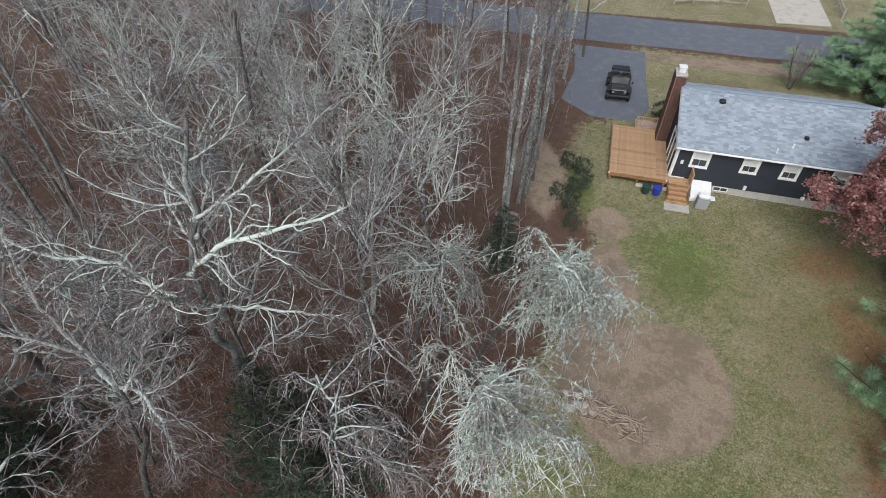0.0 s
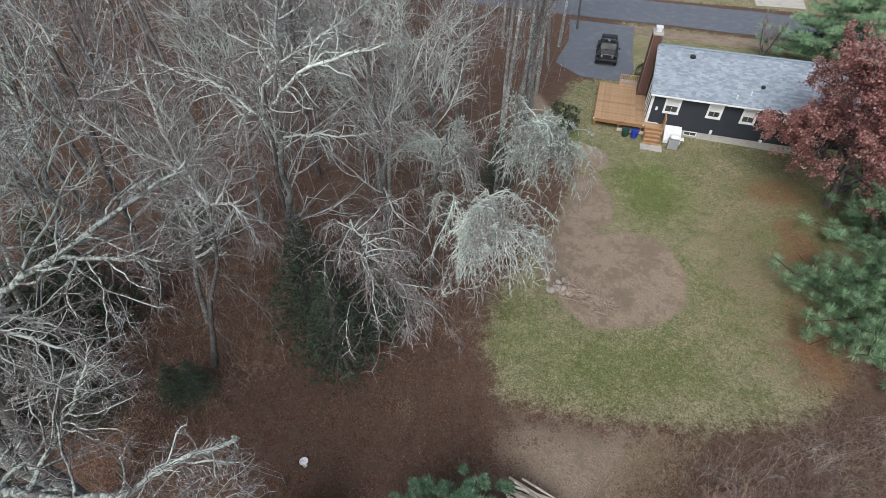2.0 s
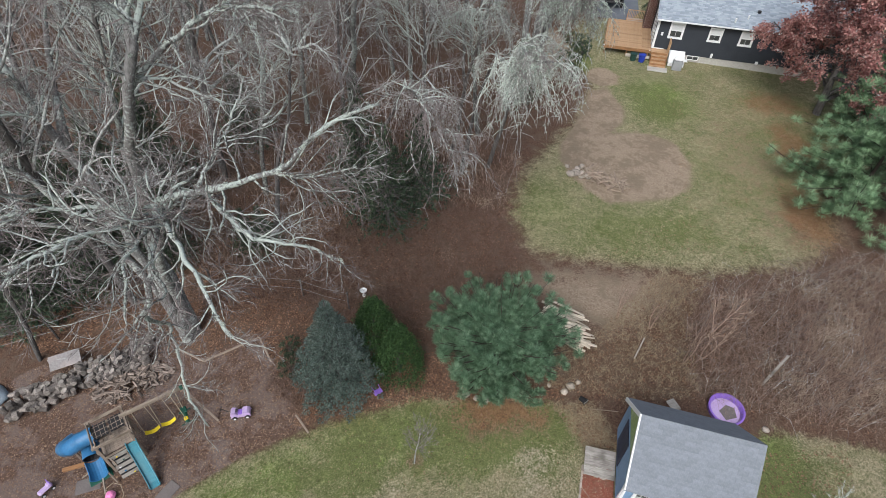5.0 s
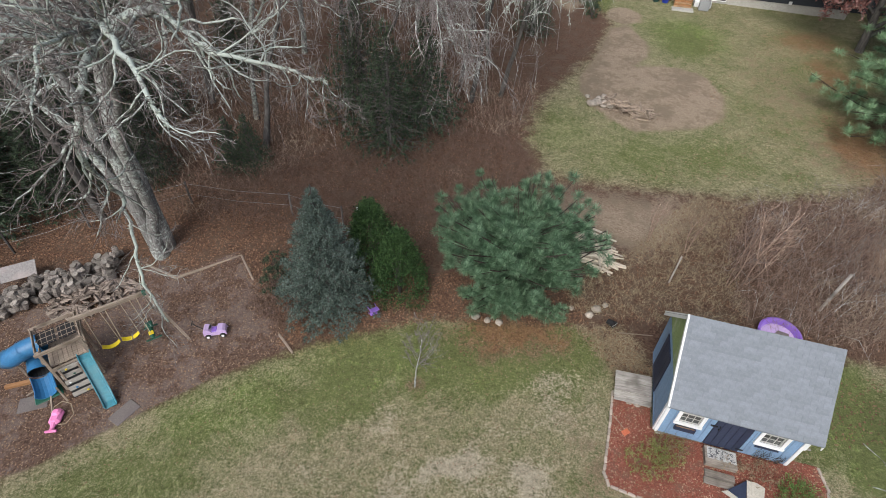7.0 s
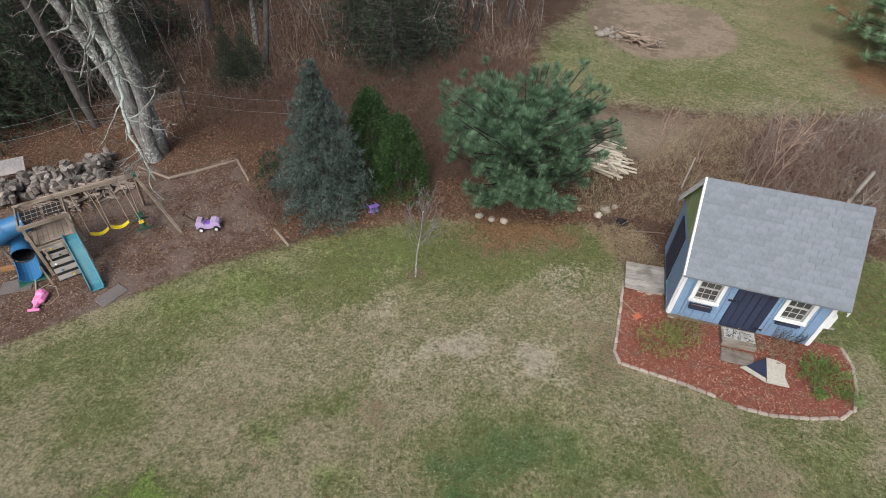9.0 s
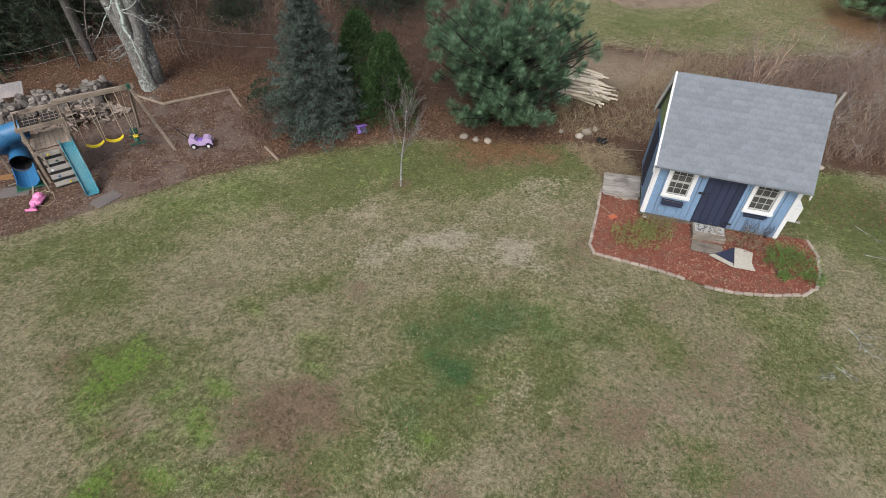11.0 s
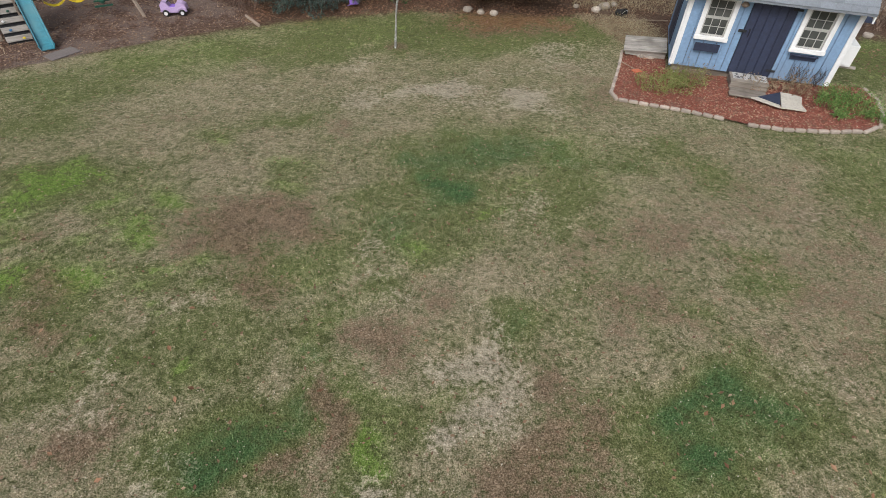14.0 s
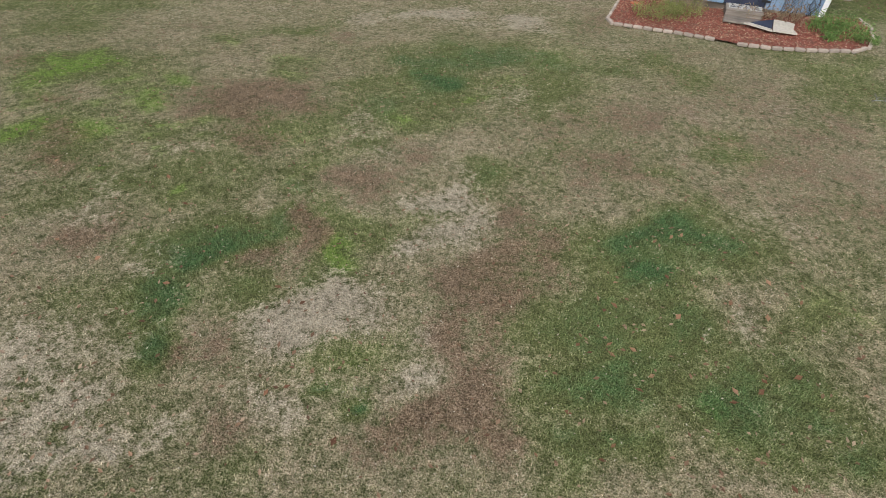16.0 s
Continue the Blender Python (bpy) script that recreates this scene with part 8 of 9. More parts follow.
def toys():
    x, y = -10.05, -3.78
    c = thing("push_car", "lilac plastic push car with black push handle", "toy car", pose(x, y, gz(x, y), 0, 0, 12) @ Matrix.Scale(0.86, 4))
    side_view = [(-0.43, 0.17), (-0.36, 0.13), (-0.14, 0.12), (0.16, 0.12), (0.40, 0.14), (0.45, 0.24), (0.42, 0.36), (0.32, 0.43), (0.14, 0.44), (0.07, 0.30), (-0.10, 0.29), (-0.20, 0.46), (-0.34, 0.50), (-0.43, 0.38)]
    lie = Matrix(((1, 0, 0, 0), (0, 0, -1, 0), (0, 1, 0, 0), (0, 0, 0, 1)))
    part("body", Geo().prism(side_view, -0.17, 0.17, lie), LILAC, c)
    for wy in (-0.175, 0.175):
        for wx in (-0.27, 0.29):
            part("fender", Geo().tube([(wx + 0.16 * math.cos(a), wy, 0.12 + 0.16 * math.sin(a)) for a in (0.2, 0.8, 1.57, 2.3, 2.9)], [0.03] * 5, 6, cap=True), LILAC, c)
    part("seat_pad", Geo().box(-0.02, 0, 0.31, 0.2, 0.26, 0.04, bev=0.015), PURPLE, c, "purple seat")
    part("steering_wheel", Geo().lathe([(0.09, 0), (0.1, 0.015), (0.09, 0.03)], 12, pose(-0.14, 0, 0.47, 0, -40, 0)), BLACK, c)
    part("push_handle", Geo().tube([(-0.38, 0, 0.36), (-0.62, 0, 0.62), (-0.74, 0, 0.82)], [0.016] * 3, 6).tube([(-0.74, -0.12, 0.82), (-0.74, 0.12, 0.82)], [0.018] * 2, 6), BLACK, c)
    for wx, wy in itertools.product((-0.27, 0.29), (-0.2, 0.2)):
        wheel_at(c, wx, wy, 0.11, 0.11, 0.07, BLACK, WHITE)
    x, y = -13.84, -7.12
    p = thing("pink_rider", "toppled pink plastic ride-on toy with a loose rope", "toy", pose(x, y, gz(x, y), 0, 0, 100))
    part("body", Geo().box(0, 0, 0.12, 0.5, 0.34, 0.2, bev=0.08).box(0.12, 0, 0.2, 0.24, 0.26, 0.16, bev=0.06), PINK, p)
    part("neck", Geo().tube([(-0.2, 0, 0.12), (-0.36, 0, 0.1), (-0.44, 0, 0.1)], [0.09, 0.06, 0.07], 8, cap=True), PINK, p)
    part("handlebar", Geo().tube([(-0.46, -0.16, 0.1), (-0.46, 0.16, 0.1)], [0.04, 0.04], 8, cap=True), PINK, p)
    part("rope", Geo().tube([(0.22, 0.1, 0.06), (0.42, 0.3, 0.02), (0.62, 0.1, 0.02), (0.5, -0.2, 0.02), (0.1, -0.42, 0.02), (-0.2, -0.3, 0.02), (-0.25, -0.12, 0.1)], [0.012] * 7, 5), ROPE, p)
    for (x, y, t, w, h) in ((-14.9, -6.62, 20, 0.85, 0.55), (-11.9, -6.85, 60, 0.8, 0.5)):
        solid("rubber_mat", Geo().box(0, 0, 0.03, w, h, 0.03, bev=0.01), RUBBER_MAT, "grey rubber mat laid at a slide's foot", "mat", "rubber mats", m=pose(x, y, gz(x, y), 0, 0, t))
    x, y = -4.72, -2.6
    ch = thing("child_chair", "small toppled purple plastic child's chair", "chair", pose(x, y, gz(x, y) + 0.14, 70, 0, 30))
    part("seat", Geo().box(0, 0, 0.26, 0.3, 0.28, 0.03, bev=0.01), PURPLE, ch)
    part("backrest", Geo().box(0, 0.15, 0.42, 0.3, 0.03, 0.26, bev=0.01), PURPLE, ch)
    for sx, sy in itertools.product((-0.13, 0.13), (-0.12, 0.12)):
        part("leg", Geo().tube([(sx, sy, 0.25), (sx * 1.15, sy * 1.15, 0.0)], [0.018, 0.014], 6, cap=True), PURPLE, ch)
    x, y = 9.6, -3.42
    po = thing("sand_tray", "round purple plastic sand tray with lilac floor", "tray", pose(x, y, gz(x, y) - 0.08, 4, -3, 0))
    part("rim", Geo().lathe([(0.60, 0.12), (0.66, 0.1), (0.68, 0.3), (0.70, 0.36), (0.64, 0.38), (0.60, 0.32), (0.56, 0.14)], 28), PURPLE, po)
    part("tray_floor", Geo().lathe([(0.61, 0.1), (0.59, 0.15), (0.3, 0.16)], 28), LILAC, po)
    part("leaf_litter", Geo().prism([(-0.1, -0.4), (0.35, -0.3), (0.4, 0.1), (0.1, 0.25), (-0.25, 0.0)], 0.165, 0.18), RUBBER_MAT, po)
    x, y = 7.55, -3.2
    solid("pale_board", Geo().box(0, 0, 0.1, 0.42, 0.5, 0.05, bev=0.012), GREYWOOD, "pale square board lying behind the shed", "board", m=pose(x, y, gz(x, y), 6, 8, 25))
    x, y = 3.9, -3.0
    bt = thing("black_bucket", "small black plastic bucket on its side", "bucket", pose(x, y, gz(x, y) + 0.13, 80, 0, 40))
    part("tub", Geo().lathe([(0.0, -0.14), (0.10, -0.14), (0.13, 0.14), (0.145, 0.15), (0.11, 0.15), (0.09, -0.1)], 14), BLACK, bt)
    part("bail", Geo().tube([(-0.13, 0, 0.14), (-0.08, 0.08, 0.2), (0.08, 0.08, 0.2), (0.13, 0, 0.14)], [0.008] * 4, 5), STEEL, bt)
    solid("garden_pole", Geo().tube([(4.05, -3.35, gz(4, -3.3) + 0.06), (5.25, -3.5, gz(5.2, -3.5) + 0.1)], [0.022, 0.018], 6, cap=True), STICKS, "thin pale pole lying by the shed", "pole")
    for (x, y), (tx, ty), h, r in (((6.5, -1.0), (6.75, -0.65), 1.1, 0.035), ((11.6, -2.2), (12.3, -1.7), 1.5, 0.06)):
        solid("leaning_stake", Geo().tube([(x, y, gz(x, y) - 0.1), ((x + tx) / 2, (y + ty) / 2, gz(x, y) + h * 0.52), (tx, ty, gz(x, y) + h)], [r, r * 0.95, r * 0.9], 7, cap=True), GREYWOOD, "weathered wooden stake leaning among dead weeds", "stake", "leaning stakes")
    x, y = -5.78, 2.3
    bb = thing("bird_bath", "white bird bath on a slim pedestal among the brambles", "bird bath", pose(x, y, gz(x, y)))
    part("pedestal", Geo().lathe([(0.10, 0), (0.09, 0.04), (0.04, 0.08), (0.035, 0.28), (0.06, 0.33)], 12), WHITE, bb)
    part("basin", Geo().lathe([(0.06, 0.31), (0.15, 0.35), (0.18, 0.39), (0.165, 0.40), (0.12, 0.36), (0.0, 0.35)], 18), WHITE, bb)


def yard_scraps():
    """What lies about the play area and the shed bed."""
    rr = random.Random(33)
    x, y = -20.6, -3.2
    g = Geo().lump((0, 0, 0), (0.85, 0.5, 0.22), rr, 8, 14, 0.22)
    solid("tarp_heap", g, TARP, "crumpled pale blue-grey tarp over a low heap", "tarp", m=pose(x, y, gz(x, y) + 0.08, 0, 0, -25), smooth=True)
    x, y = -20.5, -4.5
    lg = thing("fallen_log", "thick grey log lying beside the log pile", "log", pose(x, y, gz(x, y) + 0.24, 0, 0, 20), group="fallen logs")
    part("stem", Geo().tube([(-0.6, 0, 0), (0, 0.03, 0.01), (0.55, 0, 0)], [0.27, 0.25, 0.25], 12, cap=True), LOGBARK, lg)
    part("cut_end", Geo().tube([(0.545, 0, 0), (0.565, 0, 0)], [0.22, 0.22], 12, cap=True), LOGEND, lg, "pale sawn end")
    x, y = -19.3, -6.0
    solid("loose_plank", Geo().box(0, 0, 0.04, 1.5, 0.12, 0.05, bev=0.008), PLAYWOOD, "brown plank lying on the bark", "plank", "loose timbers", m=pose(x, y, gz(x, y), 0, 2, -62))
    x, y = -15.75, -6.0
    solid("loose_plank", Geo().box(0, 0, 0.07, 0.75, 0.14, 0.12, bev=0.012), DECK_RIM, "orange-brown timber block by the tube slide", "plank", "loose timbers", m=pose(x, y, gz(x, y), 0, 0, 20))
    for x, y, t, ln in ((-14.3, -6.65, -58, 0.75), (-15.1, -6.2, 55, 0.5)):
        solid("loose_plank", Geo().box(0, 0, 0.04, ln, 0.05, 0.05, bev=0.006), PLAYWOOD, "thin batten lying at the tower's foot", "plank", "loose timbers", m=pose(x, y, gz(x, y), 0, 3, t))
    x, y = -16.3, -6.85
    ro = thing("ride_on_toy", "small lilac plastic ride-on toy at the play area's edge", "toy", pose(x, y, gz(x, y), 0, 0, 60))
    part("body", Geo().box(0, 0, 0.2, 0.5, 0.22, 0.12, bev=0.05).box(0.16, 0, 0.29, 0.16, 0.2, 0.1, bev=0.04), LILAC, ro)
    part("handlebar", Geo().tube([(0.2, -0.14, 0.42), (0.2, 0.14, 0.42)], [0.018, 0.018], 6, cap=True).tube([(0.18, 0, 0.3), (0.2, 0, 0.42)], [0.02, 0.018], 6), PURPLE, ro)
    for wx, wy in itertools.product((-0.17, 0.18), (-0.13, 0.13)):
        wheel_at(ro, wx, wy, 0.08, 0.08, 0.05, BLACK, WHITE)
    x, y = 3.5, -7.1
    solid("orange_scrap", Geo().box(0, 0, 0.09, 0.26, 0.16, 0.03, bev=0.012), ORANGE, "faded orange plastic scrap on the red mulch", "scrap", m=pose(x, y, gz(x, y), 4, 6, 30))
    z = gz(3.4, -6.7) + 0.09
    solid("garden_pole", Geo().tube([(3.25, -6.55, z), (3.48, -6.95, z + 0.01)], [0.014, 0.01], 5, cap=True), STICKS, "short pale stick on the red mulch", "pole")


toys()
yard_scraps()


def log_mesh(seed, r, ln):
    rr = random.Random(seed)
    g = Geo()
    n = 12
    rad = [r * rr.uniform(0.88, 1.1) for _ in range(n)]
    for z in (-ln / 2, -ln / 2 + 0.02, ln / 2 - 0.02, ln / 2):
        k = 0.93 if abs(z) > ln / 2 - 0.01 else 1.0
        g.v += [(rad[s] * k * math.cos(6.2832 * s / n), rad[s] * k * math.sin(6.2832 * s / n), z) for s in range(n)]
    g.f = [tuple(range(n - 1, -1, -1)), tuple(range(3 * n, 4 * n))]
    g.f += [(j * n + s, j * n + (s + 1) % n, (j + 1) * n + (s + 1) % n, (j + 1) * n + s) for j in range(3) for s in range(n)]
    me = g.mesh("log_round", LOGBARK)
    me.materials.append(LOGEND)
    for k in (0, 1):
        me.polygons[k].material_index = 1
    return me


def log_wall():
    rr = random.Random(14)
    meshes = [log_mesh(k, rr.uniform(0.09, 0.155), rr.uniform(0.26, 0.38)) for k in range(7)]
    wall = thing("log_pile", "long heap of weathered grey log rounds behind the playset", "log pile")
    for k in range(270):
        u, v, lay = rr.random(), rr.random(), k % 4
        x, y = -19.3 + 4.6 * u + rr.uniform(-0.1, 0.1), -3.75 + 2.75 * u + (v - 0.5) * 1.3
        z = gz(x, y) + 0.12 + 0.16 * lay
        if lay >= 2 and abs(v - 0.5) > 0.3:
            z -= 0.2
        up = rr.random() < 0.4
        e = Euler((rr.uniform(-0.25, 0.25) if up else rr.uniform(1.2, 1.9), rr.uniform(-0.3, 0.3), rr.uniform(0, 6.3)))
        part("log_round", rr.choice(meshes), None, wall, m=Matrix.Translation((x, y, z)) @ e.to_matrix().to_4x4())
    heap = thing("firewood_heap", "loose heap of split grey-brown firewood on the ground", "firewood")
    splits = []
    for k in range(6):
        g = Geo()
        w, h, ln = rr.uniform(0.07, 0.12), rr.uniform(0.06, 0.1), rr.uniform(0.34, 0.46)
        g.v = [(-ln / 2, -w / 2, 0), (-ln / 2, w / 2, 0.01), (-ln / 2, rr.uniform(-0.02, 0.02), h), (ln / 2, -w / 2, 0.005), (ln / 2, w / 2, 0), (ln / 2, rr.uniform(-0.02, 0.02), h)]
        g.f = [(0, 1, 2), (5, 4, 3), (0, 3, 4, 1), (1, 4, 5, 2), (2, 5, 3, 0)]
        splits.append(g.mesh("split_log", FIREWOOD))
    for k in range(210):
        a, r = rr.uniform(0, 6.3), math.sqrt(rr.random())
        x, y = -15.1 + math.cos(a) * r * 1.5 + 0.25 * math.sin(a) * r, -2.45 + math.sin(a) * r * 0.85 + 0.35 * math.cos(a) * r
        z = gz(x, y) + 0.04 + (1 - r) * 0.5 * rr.random()
        part("split_log", rr.choice(splits), None, heap, m=Matrix.Translation((x, y, z)) @ Euler((rr.uniform(-0.5, 0.5), rr.uniform(-0.35, 0.35), rr.uniform(0, 6.3))).to_matrix().to_4x4())
    bd = thing("leaning_sheet", "weathered white sheet of board lying on the log pile", "board", pose(-17.95, -1.8, gz(-17.95, -1.8) + 0.62, 30, -3, 24))
    part("sheet", Geo().box(0, 0, 0, 1.2, 0.62, 0.03, bev=0.006), SHEETING, bd)
    part("batten", Geo().box(-0.2, 0.2, -0.03, 0.9, 0.06, 0.04), GREYWOOD, bd)


log_wall()


def pole_stack():
    rr = random.Random(17)
    st = thing("pole_stack", "stack of pale peeled poles and split rails behind the pine", "wood stack")
    for k in range(64):
        lay = k // 16
        ln = rr.uniform(1.3, 2.1)
        fan = rr.gauss(0, 9) - 28 if k % 5 else rr.uniform(-95, -40)
        c = Vector((3.7 + rr.uniform(-0.3, 0.3), 0.55 + (k % 16 - 8) * 0.11, 0))
        if k % 5 == 0:
            c = Vector((4.1 + rr.uniform(-0.3, 0.2), -0.2 + rr.uniform(-0.2, 0.2), 0))
            ln *= 0.6
        d = Vector((math.cos(radians(fan)), math.sin(radians(fan)), rr.uniform(-0.06, 0.06)))
        z = gz(c.x, c.y) + 0.08 + 0.14 * lay + rr.uniform(0, 0.05)
        c.z = z
        r = rr.uniform(0.035, 0.06)
        part("pole", Geo().tube([tuple(c - d * ln / 2), tuple(c + d * ln * 0.1 + Vector((0, 0, 0.02))), tuple(c + d * ln / 2)], [r, r * 0.95, r * 0.8], 6, cap=True), POLEWOOD, st)
    bp = thing("brush_heap", "small heap of cut branches on the bare soil", "brush heap")
    for k in range(90):
        a = math.radians(rr.gauss(-60, 52))
        u = rr.random()
        c = Vector((6.6 + 1.9 * u + rr.uniform(-0.3, 0.3), 12.0 - 1.0 * u + rr.uniform(-0.5, 0.4), 0))
        c.z = gz(c.x, c.y) + 0.05 + 0.3 * rr.random()
        ln = rr.uniform(0.6, 1.5)
        d = Vector((math.cos(a), math.sin(a), rr.uniform(-0.1, 0.1)))
        part("stick", Geo().tube([tuple(c - d * ln / 2), tuple(c + rand_dir(rr) * 0.05), tuple(c + d * ln / 2)], [0.045, 0.04, 0.02], 5, cap=True), STICKS, bp)
    for k in range(16):
        x, y = 6.2 + rr.uniform(-0.6, 0.7), 12.4 + rr.uniform(-0.5, 0.4) - 0.5 * (k % 3) * 0.5
        s = rr.uniform(0.12, 0.26)
        solid("field_stone", Geo().lump((0, 0, 0), (s * 1.2, s, s * 0.7), rr), STONE, "grey field stone in a small heap", "stone", "stones on the bare soil", m=pose(x, y, gz(x, y) + s * 0.45, 0, 0, rr.uniform(0, 360)), smooth=True)
    for k, (x, y, s) in enumerate(((-0.92, -2.75, 0.13), (-0.5, -2.9, 0.11), (-0.08, -3.0, 0.14), (3.5, -2.35, 0.16), (3.85, -2.15, 0.12), (3.2, -2.6, 0.14), (10.9, -4.2, 0.13), (3.9, -6.05, 0.12), (4.1, -6.15, 0.1), (2.6, -2.3, 0.1))):
        solid("field_stone", Geo().lump((0, 0, 0), (s * 1.2, s, s * 0.75), rr), STONE, "pale rounded field stone at the lawn's edge", "stone", "stones at the lawn's edge", m=pose(x, y, gz(x, y) + s * 0.4, 0, 0, 50 * k), smooth=True)
    for a, b in (((-13.8, -0.75), (-12.3, -1.42)), ((-12.3, -1.42), (-10.25, -0.12)), ((-10.25, -0.12), (-9.4, -1.4)), ((-7.85, -3.75), (-7.2, -4.5))):
        c = Vector((*a, gz(*a) + 0.06)), Vector((*b, gz(*b) + 0.06))
        d = c[1] - c[0]
        solid("edging_timber", Geo().box(0, 0, -0.02, d.length, 0.07, 0.09, bev=0.01), PLAYWOOD, "weathered landscape timber edging the play area", "timber", "play area edging", m=Matrix.Translation((c[0] + c[1]) / 2) @ Matrix.Rotation(math.atan2(d.y, d.x), 4, "Z"))
    for pts, r in ((((3.2, 24.5), (4.3, 24.0)), 0.16), (((3.4, 24.1), (4.6, 23.6)), 0.14), (((3.7, 24.7), (4.6, 24.4)), 0.12), (((-4.9, 6.2), (-4.3, 7.0)), 0.05)):
        c = [Vector((x, y, gz(x, y) + r)) for x, y in pts]
        solid("fallen_log", Geo().tube([tuple(c[0]), tuple((c[0] + c[1]) / 2 + Vector((0, 0, 0.03))), tuple(c[1])], [r, r * 0.95, r * 0.85], 8, cap=True), LOGBARK, "fallen grey log on the woodland floor", "log", "fallen logs")


pole_stack()


def wire_fence():
    fn = thing("wire_fence", "sagging two-strand wire fence on thin wooden posts", "fence")
    posts = ((-24, -2.2), (-19.2, -0.4), (-16.9, 1.1), (-13.2, 2.7), (-8.7, 2.2), (-6.4, 1.5))
    tops = []
    for x, y in posts:
        z = gz(x, y)
        part("post", Geo().tube([(x, y, z - 0.1), (x + 0.03, y, z + 1.2)], [0.045, 0.04], 6, cap=True), BARK, fn)
        tops.append(Vector((x, y, z)))
    for h in (1.1, 0.55):
        for a, b in zip(tops, tops[1:]):
            part("strand", Geo().tube([tuple(a + Vector((0, 0, h))), tuple((a + b) / 2 + Vector((0, 0, h - 0.1))), tuple(b + Vector((0, 0, h)))], [0.006] * 3, 4), WIRE, fn)


wire_fence()


def rail_fence(pts, label):
    fn = thing("rail_fence", label, "fence", group="split-rail fences over the street")
    for x, y in pts:
        z = gz(x, y)
        part("post", Geo().box(x, y, z + 0.55, 0.16, 0.16, 1.1, bev=0.02), GREYWOOD, fn)
    for a, b in zip(pts, pts[1:]):
        for h in (0.45, 0.9):
            part("rail", Geo().tube([(a[0], a[1], gz(*a) + h), (b[0], b[1], gz(*b) + h)], [0.06, 0.06], 5, cap=True), GREYWOOD, fn)


rail_fence(((25.6, 60.4), (27.9, 60.9), (30.6, 60.4), (33.2, 59.6), (34.8, 62.4), (36.4, 66)), "grey split-rail fence along the street")
rail_fence(((42.0, 56.4), (43.6, 60.4), (45.2, 64.4)), "grey split-rail fence beside the gravel drive")


# ---------- small trees, shrubs, stems ----------
def small_tree(label, seed, height, r, x, y, kids=(8, 5, 4, 3), depth=3, stems=1, mats=None, spread=0.1, name="sapling", narrow=False):
    rng = random.Random(seed)
    geos = [Geo(), Geo(), Geo()]
    P = dict(FOREST, kids=kids, depth=depth, thin=0.004, up=(0.06, 0.1, 0.06, 0.03, 0.0), ang=((22, 45), (20, 45), (20, 50), (25, 55)))
    P["from"] = (0.3, 0.25, 0.2, 0.1)
    if narrow:
        P.update(wob=(0.05, 0.12, 0.2, 0.2, 0.1), ang=((20, 40), (18, 40), (20, 45), (25, 55)), ratio=(0.5, 0.45, 0.4, 0.4))
        P["from"] = (0.42, 0.25, 0.2, 0.1)
    for s in range(stems):
        a = 6.3 * s / stems
        limb(geos, Vector((0, 0, -0.1)), Vector((math.cos(a) * spread, math.sin(a) * spread, 1)), height * 0.85, r, 0, rng, P)
    t = thing(name, label, "tree")
    part("trunk", geos[0], (mats or (BARK, TWIG))[0], t, smooth=True)
    part("crown", Geo_join(geos[1], geos[2]), (mats or (BARK, TWIG))[1], t)
    return place(t, x, y)


def Geo_join(a, b):
    g = Geo()
    g.v = a.v + b.v
    n = len(a.v)
    g.f = a.f + [tuple(i + n for i in f) for f in b.f]
    return g


small_tree("slender bare grey sapling standing on the lawn", 5, 3.4, 0.03, -2.95, -5.62, kids=(18, 6, 5, 3), mats=(LIMB, TWIG), narrow=True)
small_tree("small bare many-stemmed tree in the front yard", 7, 4.2, 0.07, 28.9, 40.6, kids=(9, 6, 5, 3), stems=4, spread=0.4)
small_tree("bare shrub with pale arching branches at the shed's side lawn", 9, 2.2, 0.03, 11.3, -8.2, stems=5, spread=1.1, mats=(BARK_LICHEN, TWIG_LICHEN), name="bare_shrub")
for k, (x, y, h) in enumerate(((6.2, 1.2, 2.4), (8.6, -1.2, 3.6), (9.4, -1.0, 3.2), (10.4, 0.4, 3.0), (7.6, 0.6, 2.2))):
    small_tree("thin bare reddish sapling in the bramble thicket", 60 + k, h, 0.028, x, y, kids=(6, 4, 3, 2), mats=(BRUSH, BRUSH), stems=2, spread=0.25)
for k, (x, y, s) in enumerate(((16.6, 35.6, 0.75), (34.4, 43.2, 0.9), (35.5, 42.4, 1.0))):
    again(bpy.data.objects["evergreen_shrub"], x, y, 70 * k, s)


def fallen_branch(seed, x, y, turn, ln):
    rng = random.Random(seed)
    geos = [Geo(), Geo(), Geo()]
    P = dict(FOREST, kids=(5, 4, 3, 2), depth=3, up=(0, 0, 0, 0, 0), wob=(0.15, 0.2, 0.2, 0.2, 0.1), thin=0.005)
    P["from"] = (0.3, 0.2, 0.2, 0.1)
    limb(geos, Vector((0, 0, 0)), Vector((1, 0, 0)), ln, 0.018, 0, rng, P)
    g = Geo_join(Geo_join(geos[0], geos[1]), geos[2])
    g.v = [(a, b, abs(c) * 0.35 + 0.02) for a, b, c in g.v]
    solid("fallen_branch", g, TWIG_LICHEN, "pale dead branch lying on the lawn", "branch", "fallen branches", m=pose(x, y, gz(x, y) + 0.01, 0, 0, turn))


for k, (x, y, t, ln) in enumerate(((8.1, -11.2, -80, 0.9), (7.2, -12.3, -60, 0.5), (6.7, -12.7, 20, 0.4), (-5.0, 6.3, 40, 1.6), (10.4, -7.3, -60, 1.4), (9.9, -8.6, -20, 0.9))):
    fallen_branch(70 + k, x, y, t, ln)


